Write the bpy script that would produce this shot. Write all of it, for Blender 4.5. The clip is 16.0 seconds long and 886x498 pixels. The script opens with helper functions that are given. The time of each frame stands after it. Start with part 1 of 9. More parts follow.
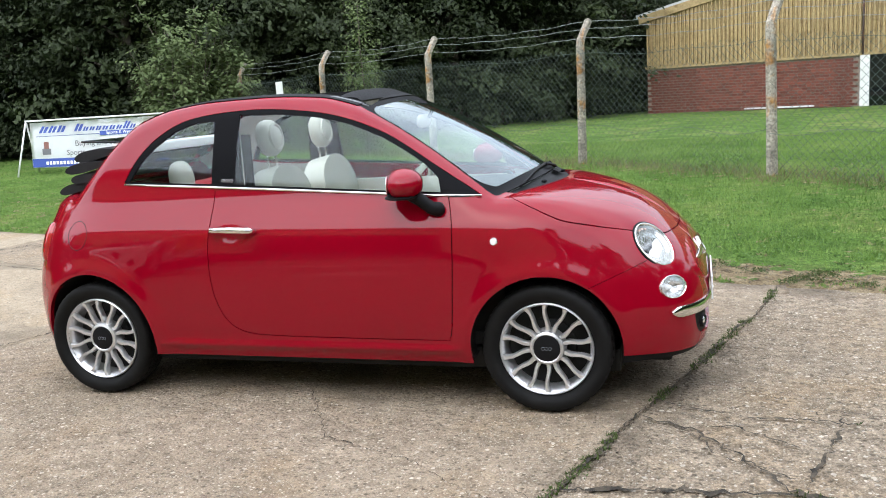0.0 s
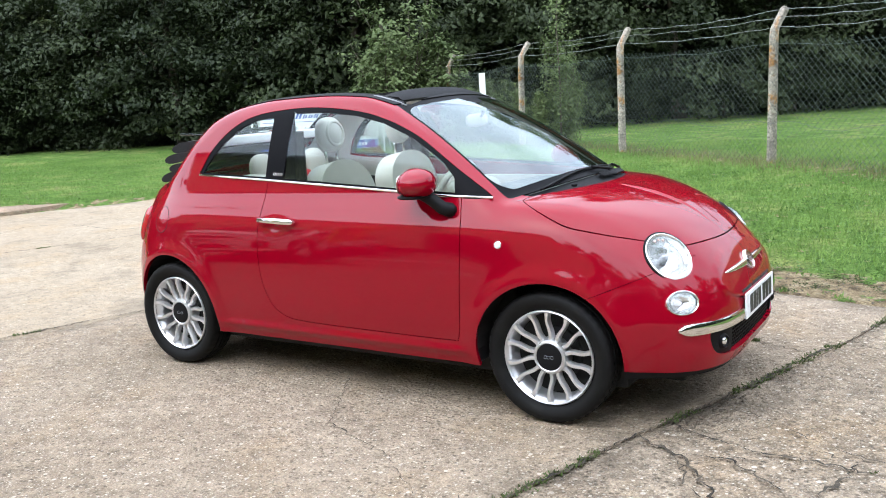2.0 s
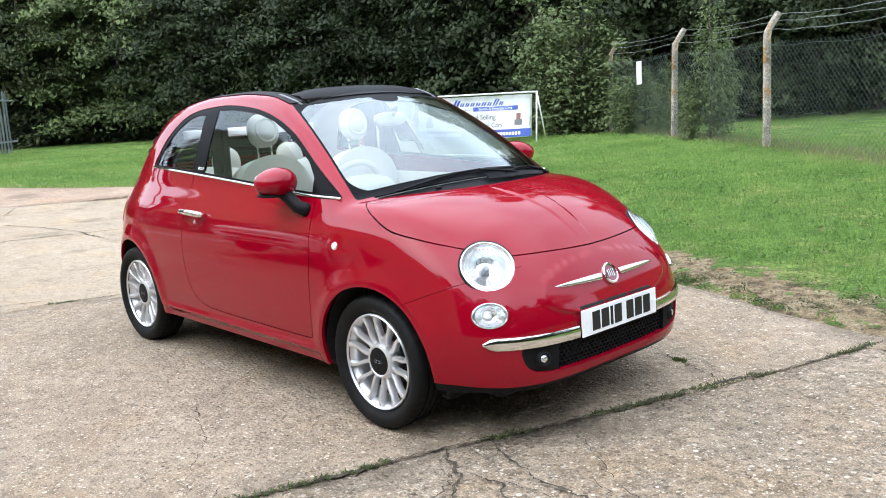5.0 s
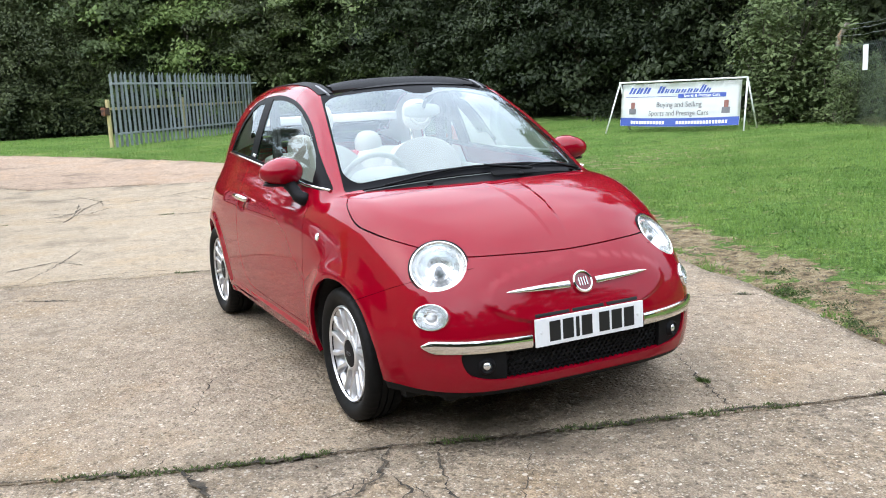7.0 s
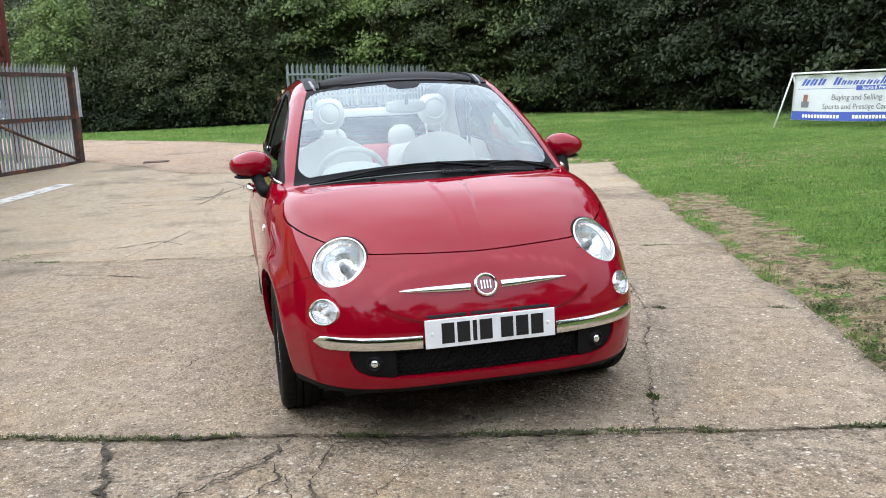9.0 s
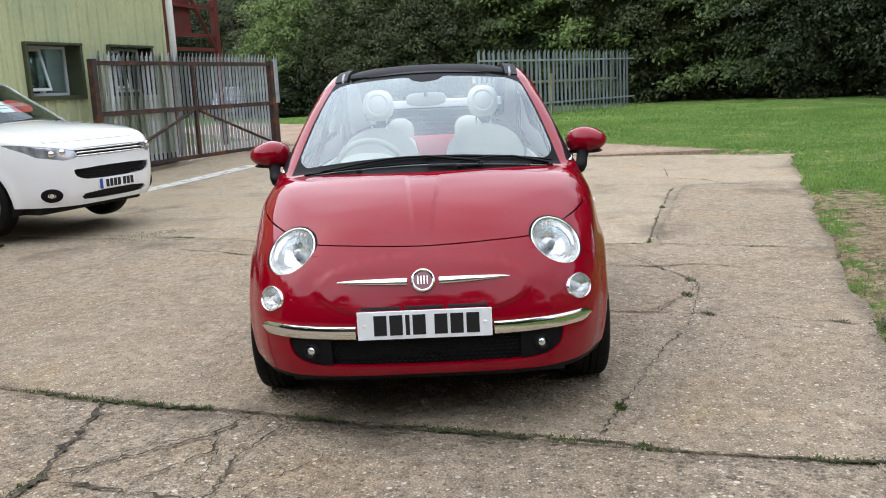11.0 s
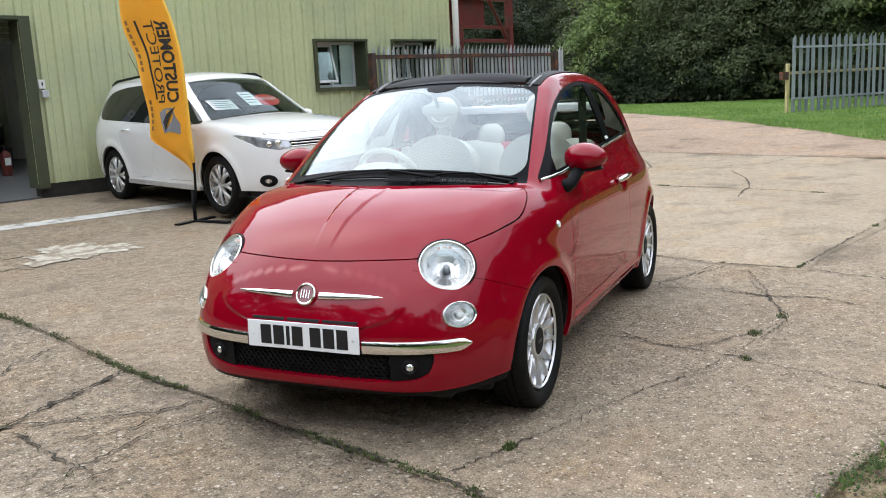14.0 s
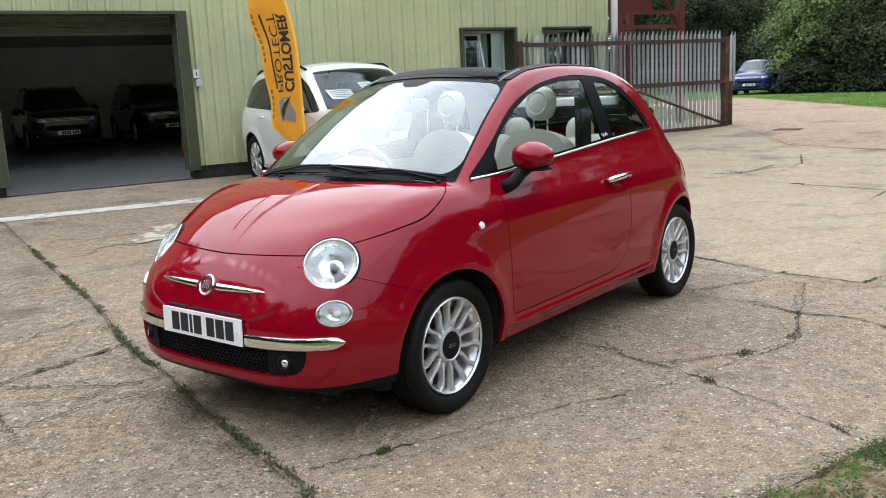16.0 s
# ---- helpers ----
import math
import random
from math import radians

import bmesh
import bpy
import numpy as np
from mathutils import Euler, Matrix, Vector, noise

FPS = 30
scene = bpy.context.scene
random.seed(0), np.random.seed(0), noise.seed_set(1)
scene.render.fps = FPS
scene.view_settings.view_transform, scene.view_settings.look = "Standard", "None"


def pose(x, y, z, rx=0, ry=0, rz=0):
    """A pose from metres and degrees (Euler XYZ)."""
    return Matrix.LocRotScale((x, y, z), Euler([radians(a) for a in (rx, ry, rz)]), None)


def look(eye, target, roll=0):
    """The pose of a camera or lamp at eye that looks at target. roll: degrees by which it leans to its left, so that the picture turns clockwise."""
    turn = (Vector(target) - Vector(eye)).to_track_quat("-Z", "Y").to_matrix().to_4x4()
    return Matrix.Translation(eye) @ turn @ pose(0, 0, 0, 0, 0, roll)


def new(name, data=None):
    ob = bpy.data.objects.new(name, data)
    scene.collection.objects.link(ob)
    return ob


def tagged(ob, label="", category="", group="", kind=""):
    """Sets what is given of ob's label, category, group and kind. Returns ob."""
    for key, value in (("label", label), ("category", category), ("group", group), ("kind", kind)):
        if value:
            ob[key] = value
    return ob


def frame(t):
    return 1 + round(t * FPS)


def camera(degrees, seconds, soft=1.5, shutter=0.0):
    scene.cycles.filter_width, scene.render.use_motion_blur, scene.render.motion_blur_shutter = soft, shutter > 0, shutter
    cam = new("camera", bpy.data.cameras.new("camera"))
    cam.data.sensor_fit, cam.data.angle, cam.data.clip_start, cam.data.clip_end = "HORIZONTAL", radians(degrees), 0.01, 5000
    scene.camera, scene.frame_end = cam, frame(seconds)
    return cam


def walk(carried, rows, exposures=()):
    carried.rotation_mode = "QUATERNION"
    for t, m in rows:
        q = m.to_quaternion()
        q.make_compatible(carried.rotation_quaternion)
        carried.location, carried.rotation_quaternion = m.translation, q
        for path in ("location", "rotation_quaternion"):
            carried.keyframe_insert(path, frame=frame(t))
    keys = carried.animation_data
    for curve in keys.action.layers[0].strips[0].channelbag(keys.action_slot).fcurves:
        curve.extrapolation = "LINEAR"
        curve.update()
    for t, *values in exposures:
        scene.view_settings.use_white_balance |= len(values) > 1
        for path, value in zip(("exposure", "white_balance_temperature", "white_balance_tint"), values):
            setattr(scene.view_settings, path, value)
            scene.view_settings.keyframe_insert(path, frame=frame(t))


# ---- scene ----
cam = camera(53.7, 16.0, soft=1.0)
PATH = [
    (0, (1.804, -4.432, 1.42), (1.239, -2.546, 1.071), -3.5),
    (0.5, (2.08, -4.444, 1.428), (1.363, -2.608, 1.086), -3.4),
    (1, (2.307, -4.373, 1.428), (1.446, -2.6, 1.088), -3.3),
    (1.5, (2.525, -4.165, 1.422), (1.552, -2.452, 1.078), -3.3),
    (2, (2.737, -4.034, 1.415), (1.676, -2.374, 1.073), -3.2),
    (2.5, (3.001, -3.901, 1.415), (1.867, -2.289, 1.074), -3.2),
    (3, (3.169, -3.69, 1.385), (1.987, -2.115, 1.036), -3.2),
    (3.5, (3.332, -3.494, 1.382), (2.094, -1.963, 1.033), -3.1),
    (6, (4.351, -2.539, 1.395), (2.744, -1.4, 1.045), -2.9),
    (6.5, (4.454, -2.272, 1.384), (2.768, -1.256, 1.029), -2.7),
    (7, (4.583, -2.006, 1.381), (2.824, -1.123, 1.026), -2.7),
    (7.5, (4.72, -1.732, 1.388), (2.91, -0.96, 1.033), -2.6),
    (8, (4.78, -1.466, 1.359), (2.931, -0.794, 1.001), -2.6),
    (8.5, (4.884, -1.194, 1.362), (2.997, -0.634, 1.005), -2.6),
    (11, (5.109, 0.161, 1.351), (3.143, 0.115, 0.984), -2.8),
    (11.5, (5.054, 0.458, 1.352), (3.103, 0.212, 0.988), -2.9),
    (12, (5.046, 0.802, 1.358), (3.117, 0.415, 0.999), -2.9),
    (12.5, (4.996, 1.07, 1.384), (3.093, 0.575, 1.022), -2.8),
    (13, (4.878, 1.35, 1.378), (3.014, 0.724, 1.014), -2.9),
    (13.5, (4.774, 1.63, 1.375), (2.951, 0.893, 1.011), -2.9),
    (14, (4.681, 1.934, 1.405), (2.894, 1.114, 1.041), -2.8),
    (14.5, (4.522, 2.159, 1.387), (2.779, 1.251, 1.017), -2.8),
    (15, (4.344, 2.457, 1.392), (2.659, 1.446, 1.023), -2.9),
    (15.5, (4.18, 2.776, 1.398), (2.561, 1.661, 1.03), -2.8),
    (16, (3.968, 2.981, 1.387), (2.431, 1.757, 1.016), -2.8),
]
walk(cam, [(t, look(eye, target, roll)) for t, eye, target, roll in PATH], [(0, 0.91, 6250, 11), (1.5, 1.19, 6000, 11), (3.5, 1.19, 6000, 11), (7, 1.05, 6150, 11), (8.5, 0.89, 6200, 11), (11, 0.60, 6300, 11), (13, 0.61, 6350, 11), (16, 0.65, 6350, 11)])
# ---- world, sun, exposure ----
world = bpy.data.worlds.new("sky")
scene.world = world
world.use_nodes = True
wn, wl = world.node_tree.nodes, world.node_tree.links
sky = wn.new("ShaderNodeTexSky")
sky.sky_type, sky.sun_disc = "NISHITA", False
SUN_ELEV, SUN_TURN = radians(52), radians(188)
sky.sun_elevation, sky.sun_rotation = SUN_ELEV, SUN_TURN
sky.air_density, sky.dust_density, sky.ozone_density = 1.0, 4.0, 1.0
# a thin overcast of soft cloud over the clear sky
coord, cloud, ramp, mix = (wn.new(k) for k in ("ShaderNodeTexCoord", "ShaderNodeTexNoise", "ShaderNodeValToRGB", "ShaderNodeMix"))
cloud.inputs["Scale"].default_value, cloud.inputs["Detail"].default_value, cloud.inputs["Roughness"].default_value = 2.6, 6.0, 0.55
ramp.color_ramp.elements[0].position, ramp.color_ramp.elements[1].position = 0.3, 0.75
ramp.color_ramp.elements[0].color, ramp.color_ramp.elements[1].color = (4.9, 5.4, 6.2, 1), (9.9, 10.4, 10.9, 1)
mix.data_type = "RGBA"
mix.inputs["Factor"].default_value = 0.86
wl.new(coord.outputs["Generated"], cloud.inputs["Vector"])
wl.new(cloud.outputs["Fac"], ramp.inputs["Fac"])
wl.new(sky.outputs["Color"], mix.inputs["A"])
wl.new(ramp.outputs["Color"], mix.inputs["B"])
# the cloud is brighter towards the hidden sun
toward, glow, lit = (wn.new(k) for k in ("ShaderNodeVectorMath", "ShaderNodeMapRange", "ShaderNodeMix"))
toward.operation = "DOT_PRODUCT"
toward.inputs[1].default_value = (math.sin(SUN_TURN) * math.cos(SUN_ELEV), math.cos(SUN_TURN) * math.cos(SUN_ELEV), math.sin(SUN_ELEV))
for k, x in (("From Min", -0.7), ("From Max", 1.0), ("To Min", 0.68), ("To Max", 1.70)):
    glow.inputs[k].default_value = x
lit.data_type, lit.blend_type = "RGBA", "MULTIPLY"
lit.inputs["Factor"].default_value = 1.0
wl.new(coord.outputs["Generated"], toward.inputs[0])
wl.new(toward.outputs["Value"], glow.inputs["Value"])
wl.new(mix.outputs["Result"], lit.inputs["A"])
wl.new(glow.outputs["Result"], lit.inputs["B"])
wl.new(lit.outputs["Result"], wn["Background"].inputs["Color"])
wn["Background"].inputs["Strength"].default_value = 0.142
sun_data = bpy.data.lights.new("sun", "SUN")
sun_data.energy, sun_data.angle, sun_data.color = 0.5, radians(160), (1.0, 0.96, 0.9)
sun = new("sun", sun_data)
sun.matrix_world = look((0, 0, 30), Vector((0, 0, 30)) - Vector((math.sin(SUN_TURN) * math.cos(SUN_ELEV), math.cos(SUN_TURN) * math.cos(SUN_ELEV), math.sin(SUN_ELEV))))
# ---- tools: meshes, parts ----
def mesh_from(name, verts, faces, smooth=False):
    me = bpy.data.meshes.new(name)
    me.from_pydata([tuple(map(float, v)) for v in verts], [], [tuple(map(int, f)) for f in faces])
    if smooth:
        me.polygons.foreach_set("use_smooth", [True] * len(me.polygons))
    me.update()
    return me


def quads_mesh(name, verts, quads, smooth=False):
    """A mesh from arrays of vertices (n, 3) and faces (m, k), fast."""
    verts, quads = np.asarray(verts, np.float32), np.asarray(quads, np.int32)
    me = bpy.data.meshes.new(name)
    m, k = quads.shape
    me.vertices.add(len(verts)), me.loops.add(m * k), me.polygons.add(m)
    me.vertices.foreach_set("co", verts.ravel())
    me.loops.foreach_set("vertex_index", quads.ravel())
    me.polygons.foreach_set("loop_start", np.arange(0, m * k, k, dtype=np.int32))
    me.polygons.foreach_set("use_smooth", np.full(m, smooth))
    me.update(calc_edges=True)
    return me


def part(name, shape, material, parent=None, label="", m=None):
    """Links a mesh or bmesh as one object, under a thing or a part if one is given."""
    if isinstance(shape, bmesh.types.BMesh):
        me = bpy.data.meshes.new(name)
        shape.to_mesh(me)
        shape.free()
    else:
        me = shape
    if material is not None and not me.materials:
        me.materials.append(material)
    ob = new(name, me)
    if parent is not None:
        ob.parent = parent
    if m is not None:
        ob.matrix_basis = m
    if label:
        ob["label"] = label
    return ob


def thing(name, label, category, m=None, group="", kind=""):
    ob = new(name)
    ob.empty_display_size = 0.1
    if m is not None:
        ob.matrix_basis = m
    return tagged(ob, label, category, group, kind)


def add_box(bm, lo, hi, bevel=0.0, m=None):
    """A box between two corners, its edges rounded."""
    geo = bmesh.ops.create_cube(bm, size=1)
    verts = geo["verts"]
    lo, hi = Vector(lo), Vector(hi)
    for v in verts:
        v.co = Vector([(lo[i] + hi[i]) / 2 + v.co[i] * (hi[i] - lo[i]) for i in range(3)])
    if bevel:
        edges = list({e for v in verts for e in v.link_edges})
        out = bmesh.ops.bevel(bm, geom=edges, offset=bevel, segments=2, affect="EDGES", profile=0.6, clamp_overlap=True)
        verts = list({v for f in out["faces"] for v in f.verts} | {v for v in verts if v.is_valid})
    if m is not None:
        bmesh.ops.transform(bm, matrix=m, verts=verts)
    return bm


def box(lo, hi, bevel=0.0, m=None):
    return add_box(bmesh.new(), lo, hi, bevel, m)


def smooth_all(bm, angle=None):
    for f in bm.faces:
        f.smooth = True
    if angle is not None:
        for e in bm.edges:
            if len(e.link_faces) == 2 and e.calc_face_angle(0) > radians(angle):
                e.smooth = False
    return bm


def add_lathe(bm, profile, steps=48, m=None, close=False):
    """Turns a profile of (radius, height) round the z axis."""
    rings = []
    for r, z in profile:
        rings.append([bm.verts.new((r * math.cos(2 * math.pi * i / steps), r * math.sin(2 * math.pi * i / steps), z)) for i in range(steps)])
    if close:
        rings.append(rings[0])
    for a, b in zip(rings, rings[1:]):
        for i in range(steps):
            bm.faces.new((a[i], a[(i + 1) % steps], b[(i + 1) % steps], b[i]))
    if m is not None:
        bmesh.ops.transform(bm, matrix=m, verts=list({v for ring in rings for v in ring}))
    return bm


def lathe(profile, steps=48, m=None, close=False, angle=40):
    bm = add_lathe(bmesh.new(), profile, steps, m, close)
    bmesh.ops.remove_doubles(bm, verts=bm.verts, dist=1e-5)
    bmesh.ops.recalc_face_normals(bm, faces=bm.faces)
    return smooth_all(bm, angle)


def add_tube(bm, points, radius, sides=8, caps=True):
    """A round bar along a line of points; radius is a number or one number a point."""
    points = [Vector(p) for p in points]
    radii = [radius] * len(points) if isinstance(radius, (int, float)) else radius
    rings, up = [], None
    for i, p in enumerate(points):
        way = (points[min(i + 1, len(points) - 1)] - points[max(i - 1, 0)]).normalized()
        if up is None:
            up = Vector((0, 0, 1)) if abs(way.z) < 0.9 else Vector((1, 0, 0))
        a = way.cross(up).normalized()
        b = a.cross(way).normalized()
        up = b
        rings.append([bm.verts.new(p + radii[i] * (math.cos(t) * a + math.sin(t) * b)) for t in (2 * math.pi * k / sides for k in range(sides))])
    for a, b in zip(rings, rings[1:]):
        for i in range(sides):
            bm.faces.new((a[i], b[i], b[(i + 1) % sides], a[(i + 1) % sides])).smooth = True
    if caps:
        bm.faces.new(rings[0])
        bm.faces.new(rings[-1][::-1])
    return bm


def tube(points, radius, sides=8, caps=True):
    return add_tube(bmesh.new(), points, radius, sides, caps)


def prism(outline, z0, z1, bevel=0.0, m=None):
    """An outline of (x, y) raised from z0 to z1, its upper and lower rims rounded."""
    bm = bmesh.new()
    low = [bm.verts.new((x, y, z0)) for x, y in outline]
    high = [bm.verts.new((x, y, z1)) for x, y in outline]
    n = len(outline)
    rims = [bm.faces.new(low[::-1]), bm.faces.new(high)]
    for i in range(n):
        bm.faces.new((low[i], low[(i + 1) % n], high[(i + 1) % n], high[i]))
    if bevel:
        edges = list({e for f in rims for e in f.edges})
        bmesh.ops.bevel(bm, geom=edges, offset=bevel, segments=2, affect="EDGES", profile=0.6, clamp_overlap=True)
    bmesh.ops.recalc_face_normals(bm, faces=bm.faces)
    if m is not None:
        bmesh.ops.transform(bm, matrix=m, verts=bm.verts)
    return bm


def blob(rx, ry, rz, power=2.6, steps=24, m=None):
    """A cushion: a rounded box, soft where power is near 2."""
    bm = bmesh.new()
    bmesh.ops.create_uvsphere(bm, u_segments=steps, v_segments=steps // 2, radius=1)
    for v in bm.verts:
        n = (abs(v.co.x) ** power + abs(v.co.y) ** power + abs(v.co.z) ** power) ** (1 / power)
        v.co = Vector((v.co.x * rx, v.co.y * ry, v.co.z * rz)) / n
    smooth_all(bm)
    if m is not None:
        bmesh.ops.transform(bm, matrix=m, verts=bm.verts)
    return bm


def frame_of(origin, normal, up=(0, 0, 1)):
    """A pose whose z axis is the normal and whose y axis leans to up."""
    z = Vector(normal).normalized()
    x = Vector(up).cross(z).normalized()
    y = z.cross(x)
    m = Matrix((x, y, z)).transposed().to_4x4()
    m.translation = Vector(origin)
    return m


def cut(bm, rule):
    """Splits the faces of bm along the line where rule(points) is zero."""
    verts = list(bm.verts)
    for i, v in enumerate(verts):
        v.index = i
    value = rule(np.array([v.co for v in verts]))
    value[np.abs(value) < 2e-4] = 0.0
    fresh = set(v for v, k in zip(verts, value) if k == 0.0)
    for e in [e for e in bm.edges if value[e.verts[0].index] * value[e.verts[1].index] < 0]:
        a, b = e.verts
        t = value[a.index] / (value[a.index] - value[b.index])
        _, v = bmesh.utils.edge_split(e, a, t)
        fresh.add(v)
    for f in {f for v in fresh for f in v.link_faces}:
        on = [v for v in f.verts if v in fresh]
        if len(on) == 2 and not any(set(e.verts) == set(on) for e in f.edges):
            try:
                bmesh.utils.face_split(f, on[0], on[1])
            except ValueError:
                pass


# ---- materials ----
def material(name, color, rough=0.6, metal=0.0, coat=0.0, vary=0.0, scale=6.0, grain=0.0, grain_scale=60.0, second=None, second_scale=1.5, second_at=(0.45, 0.65), bump=0.0, bump_scale=80.0, transmission=0.0, ior=1.45, spec=0.5, random=0.0, coords="Object", rough_vary=0.0, coat_ior=1.5):
    """A surface with colour variation at two scales (vary, grain), patches of a second colour, and fine relief."""
    mat = bpy.data.materials.new(name)
    mat.use_nodes = True
    n, l = mat.node_tree.nodes, mat.node_tree.links
    b = n["Principled BSDF"]
    b.inputs["Roughness"].default_value, b.inputs["Metallic"].default_value = rough, metal
    b.inputs["Coat Weight"].default_value, b.inputs["Coat Roughness"].default_value, b.inputs["Coat IOR"].default_value = coat, 0.03, coat_ior
    b.inputs["Transmission Weight"].default_value, b.inputs["IOR"].default_value = transmission, ior
    b.inputs["Specular IOR Level"].default_value = spec
    b.inputs["Base Color"].default_value = (*color, 1)
    mat.diffuse_color = (*color, 1)
    where = n.new("ShaderNodeTexCoord").outputs[coords]

    def tex(size, detail=5.0, roughness=0.6):
        t = n.new("ShaderNodeTexNoise")
        t.inputs["Scale"].default_value, t.inputs["Detail"].default_value, t.inputs["Roughness"].default_value = size, detail, roughness
        l.new(where, t.inputs["Vector"])
        return t.outputs["Fac"]

    def mixed(kind, factor, a, c):
        x = n.new("ShaderNodeMix")
        x.data_type, x.blend_type = "RGBA", kind
        for socket, value in (("Factor", factor), ("A", a), ("B", c)):
            s = x.inputs[socket] if socket == "Factor" else [i for i in x.inputs if i.name == socket and i.type == "RGBA"][0]
            if isinstance(value, bpy.types.NodeSocket):
                l.new(value, s)
            else:
                s.default_value = value
        return [o for o in x.outputs if o.type == "RGBA"][0]

    def stretch(value, lo, hi, to_lo=0.0, to_hi=1.0):
        r = n.new("ShaderNodeMapRange")
        r.inputs["From Min"].default_value, r.inputs["From Max"].default_value = lo, hi
        r.inputs["To Min"].default_value, r.inputs["To Max"].default_value = to_lo, to_hi
        l.new(value, r.inputs["Value"])
        return r.outputs["Result"]

    shade = None
    base = (*color, 1)
    if second is not None:
        base = mixed("MIX", stretch(tex(second_scale), *second_at), base, (*second, 1))
    for amount, size in ((vary, scale), (grain, grain_scale)):
        if amount:
            k = stretch(tex(size), 0.3, 0.7, 1 - amount, 1 + amount)
            base = mixed("MULTIPLY", 1.0, base, k)
    if random:
        info = n.new("ShaderNodeObjectInfo").outputs["Random"]
        base = mixed("MULTIPLY", 1.0, base, stretch(info, 0, 1, 1 - random, 1 + random))
    if isinstance(base, bpy.types.NodeSocket):
        l.new(base, b.inputs["Base Color"])
    if rough_vary:
        l.new(stretch(tex(scale * 1.7), 0.3, 0.7, max(0.02, rough - rough_vary), min(1, rough + rough_vary)), b.inputs["Roughness"])
    if bump:
        k = n.new("ShaderNodeBump")
        k.inputs["Distance"].default_value = bump
        l.new(tex(bump_scale, 6.0, 0.65), k.inputs["Height"])
        l.new(k.outputs["Normal"], b.inputs["Normal"])
    return mat


def pane_material(name, tint, gloss=1.0, rough=0.0, sheen=0.0):
    """Thin clear glass: it lets light straight through and mirrors more at a glancing angle."""
    mat = bpy.data.materials.new(name)
    mat.use_nodes = True
    n, l = mat.node_tree.nodes, mat.node_tree.links
    n.remove(n["Principled BSDF"])
    clear, shine, mix, fres, gain = (n.new(k) for k in ("ShaderNodeBsdfTransparent", "ShaderNodeBsdfGlossy", "ShaderNodeMixShader", "ShaderNodeFresnel", "ShaderNodeMath"))
    clear.inputs["Color"].default_value = (*tint, 1)
    shine.inputs["Roughness"].default_value = rough
    shine.inputs["Color"].default_value = (0.88, 0.97, 1.0, 1)
    fres.inputs["IOR"].default_value = 1.5
    gain.operation, gain.use_clamp = "MULTIPLY_ADD", True
    gain.inputs[1].default_value, gain.inputs[2].default_value = gloss, sheen
    l.new(fres.outputs[0], gain.inputs[0])
    l.new(gain.outputs[0], mix.inputs[0])
    l.new(clear.outputs[0], mix.inputs[1])
    l.new(shine.outputs[0], mix.inputs[2])
    l.new(mix.outputs[0], n["Material Output"].inputs["Surface"])
    return mat


RED = material("red_paint", (0.245, 0.001, 0.0105), 0.5, 0.0, coat=1.0, vary=0.02, scale=3, spec=0.0, coat_ior=1.42)
BLACK_GLOSS = material("black_gloss", (0.004, 0.004, 0.005), 0.4, spec=0.06)
BLACK_PLASTIC = material("black_plastic", (0.008, 0.008, 0.009), 0.55, spec=0.16, vary=0.15, scale=20, bump=0.0004, bump_scale=400)
RUBBER = material("tyre_rubber", (0.006, 0.006, 0.006), 0.65, spec=0.22, vary=0.25, scale=9, grain=0.15, grain_scale=70, second=(0.018, 0.017, 0.016), second_scale=5, second_at=(0.6, 0.85))
DARK = material("dark_lining", (0.012, 0.012, 0.012), 0.85, vary=0.2)
CHROME = material("chrome", (0.80, 0.79, 0.76), 0.08, 1.0, vary=0.03)
ALLOY = material("silver_alloy", (0.70, 0.70, 0.71), 0.32, 0.75, vary=0.05, scale=10)
GLASS = pane_material("clear_glass", (0.80, 0.88, 0.84), 0.8)
SCREEN_GLASS = pane_material("windscreen_glass", (0.86, 0.93, 0.92), 1.4, 0.0, 0.080)
LENS = pane_material("lamp_lens", (0.95, 0.945, 0.93), 0.8)
DARK_GLASS = material("tinted_glass", (0.006, 0.008, 0.009), 0.03, spec=0.6)
SILVER = material("lamp_reflector", (0.86, 0.85, 0.83), 0.16, 0.9, vary=0.12, scale=30)
CREAM = material("cream_leather", (0.50, 0.485, 0.425), 0.5, vary=0.05, scale=8, bump=0.0008, bump_scale=220)
SEAT_RED = material("red_leather", (0.35, 0.012, 0.02), 0.5, vary=0.06, bump=0.0006, bump_scale=220)
LINING = material("cabin_lining", (0.62, 0.61, 0.57), 0.8, vary=0.05, scale=6)
FACET = material("mirrored_facets", (0.84, 0.85, 0.86), 0.2, 0.85, vary=0.1, scale=25)
FABRIC = material("black_roof_fabric", (0.012, 0.012, 0.013), 0.9, vary=0.2, scale=12, bump=0.0008, bump_scale=500)
WHITE_PLASTIC = material("white_plate", (0.86, 0.87, 0.88), 0.4, vary=0.03)


# ---- lie of the land ----
def ramp01(t):
    t = np.clip(t, 0, 1)
    return t * t * (3 - 2 * t)


def kerb_y(x):
    """The northern rim of the concrete, where the lawn begins."""
    return 2.50 - 0.325 * np.asarray(x, float)


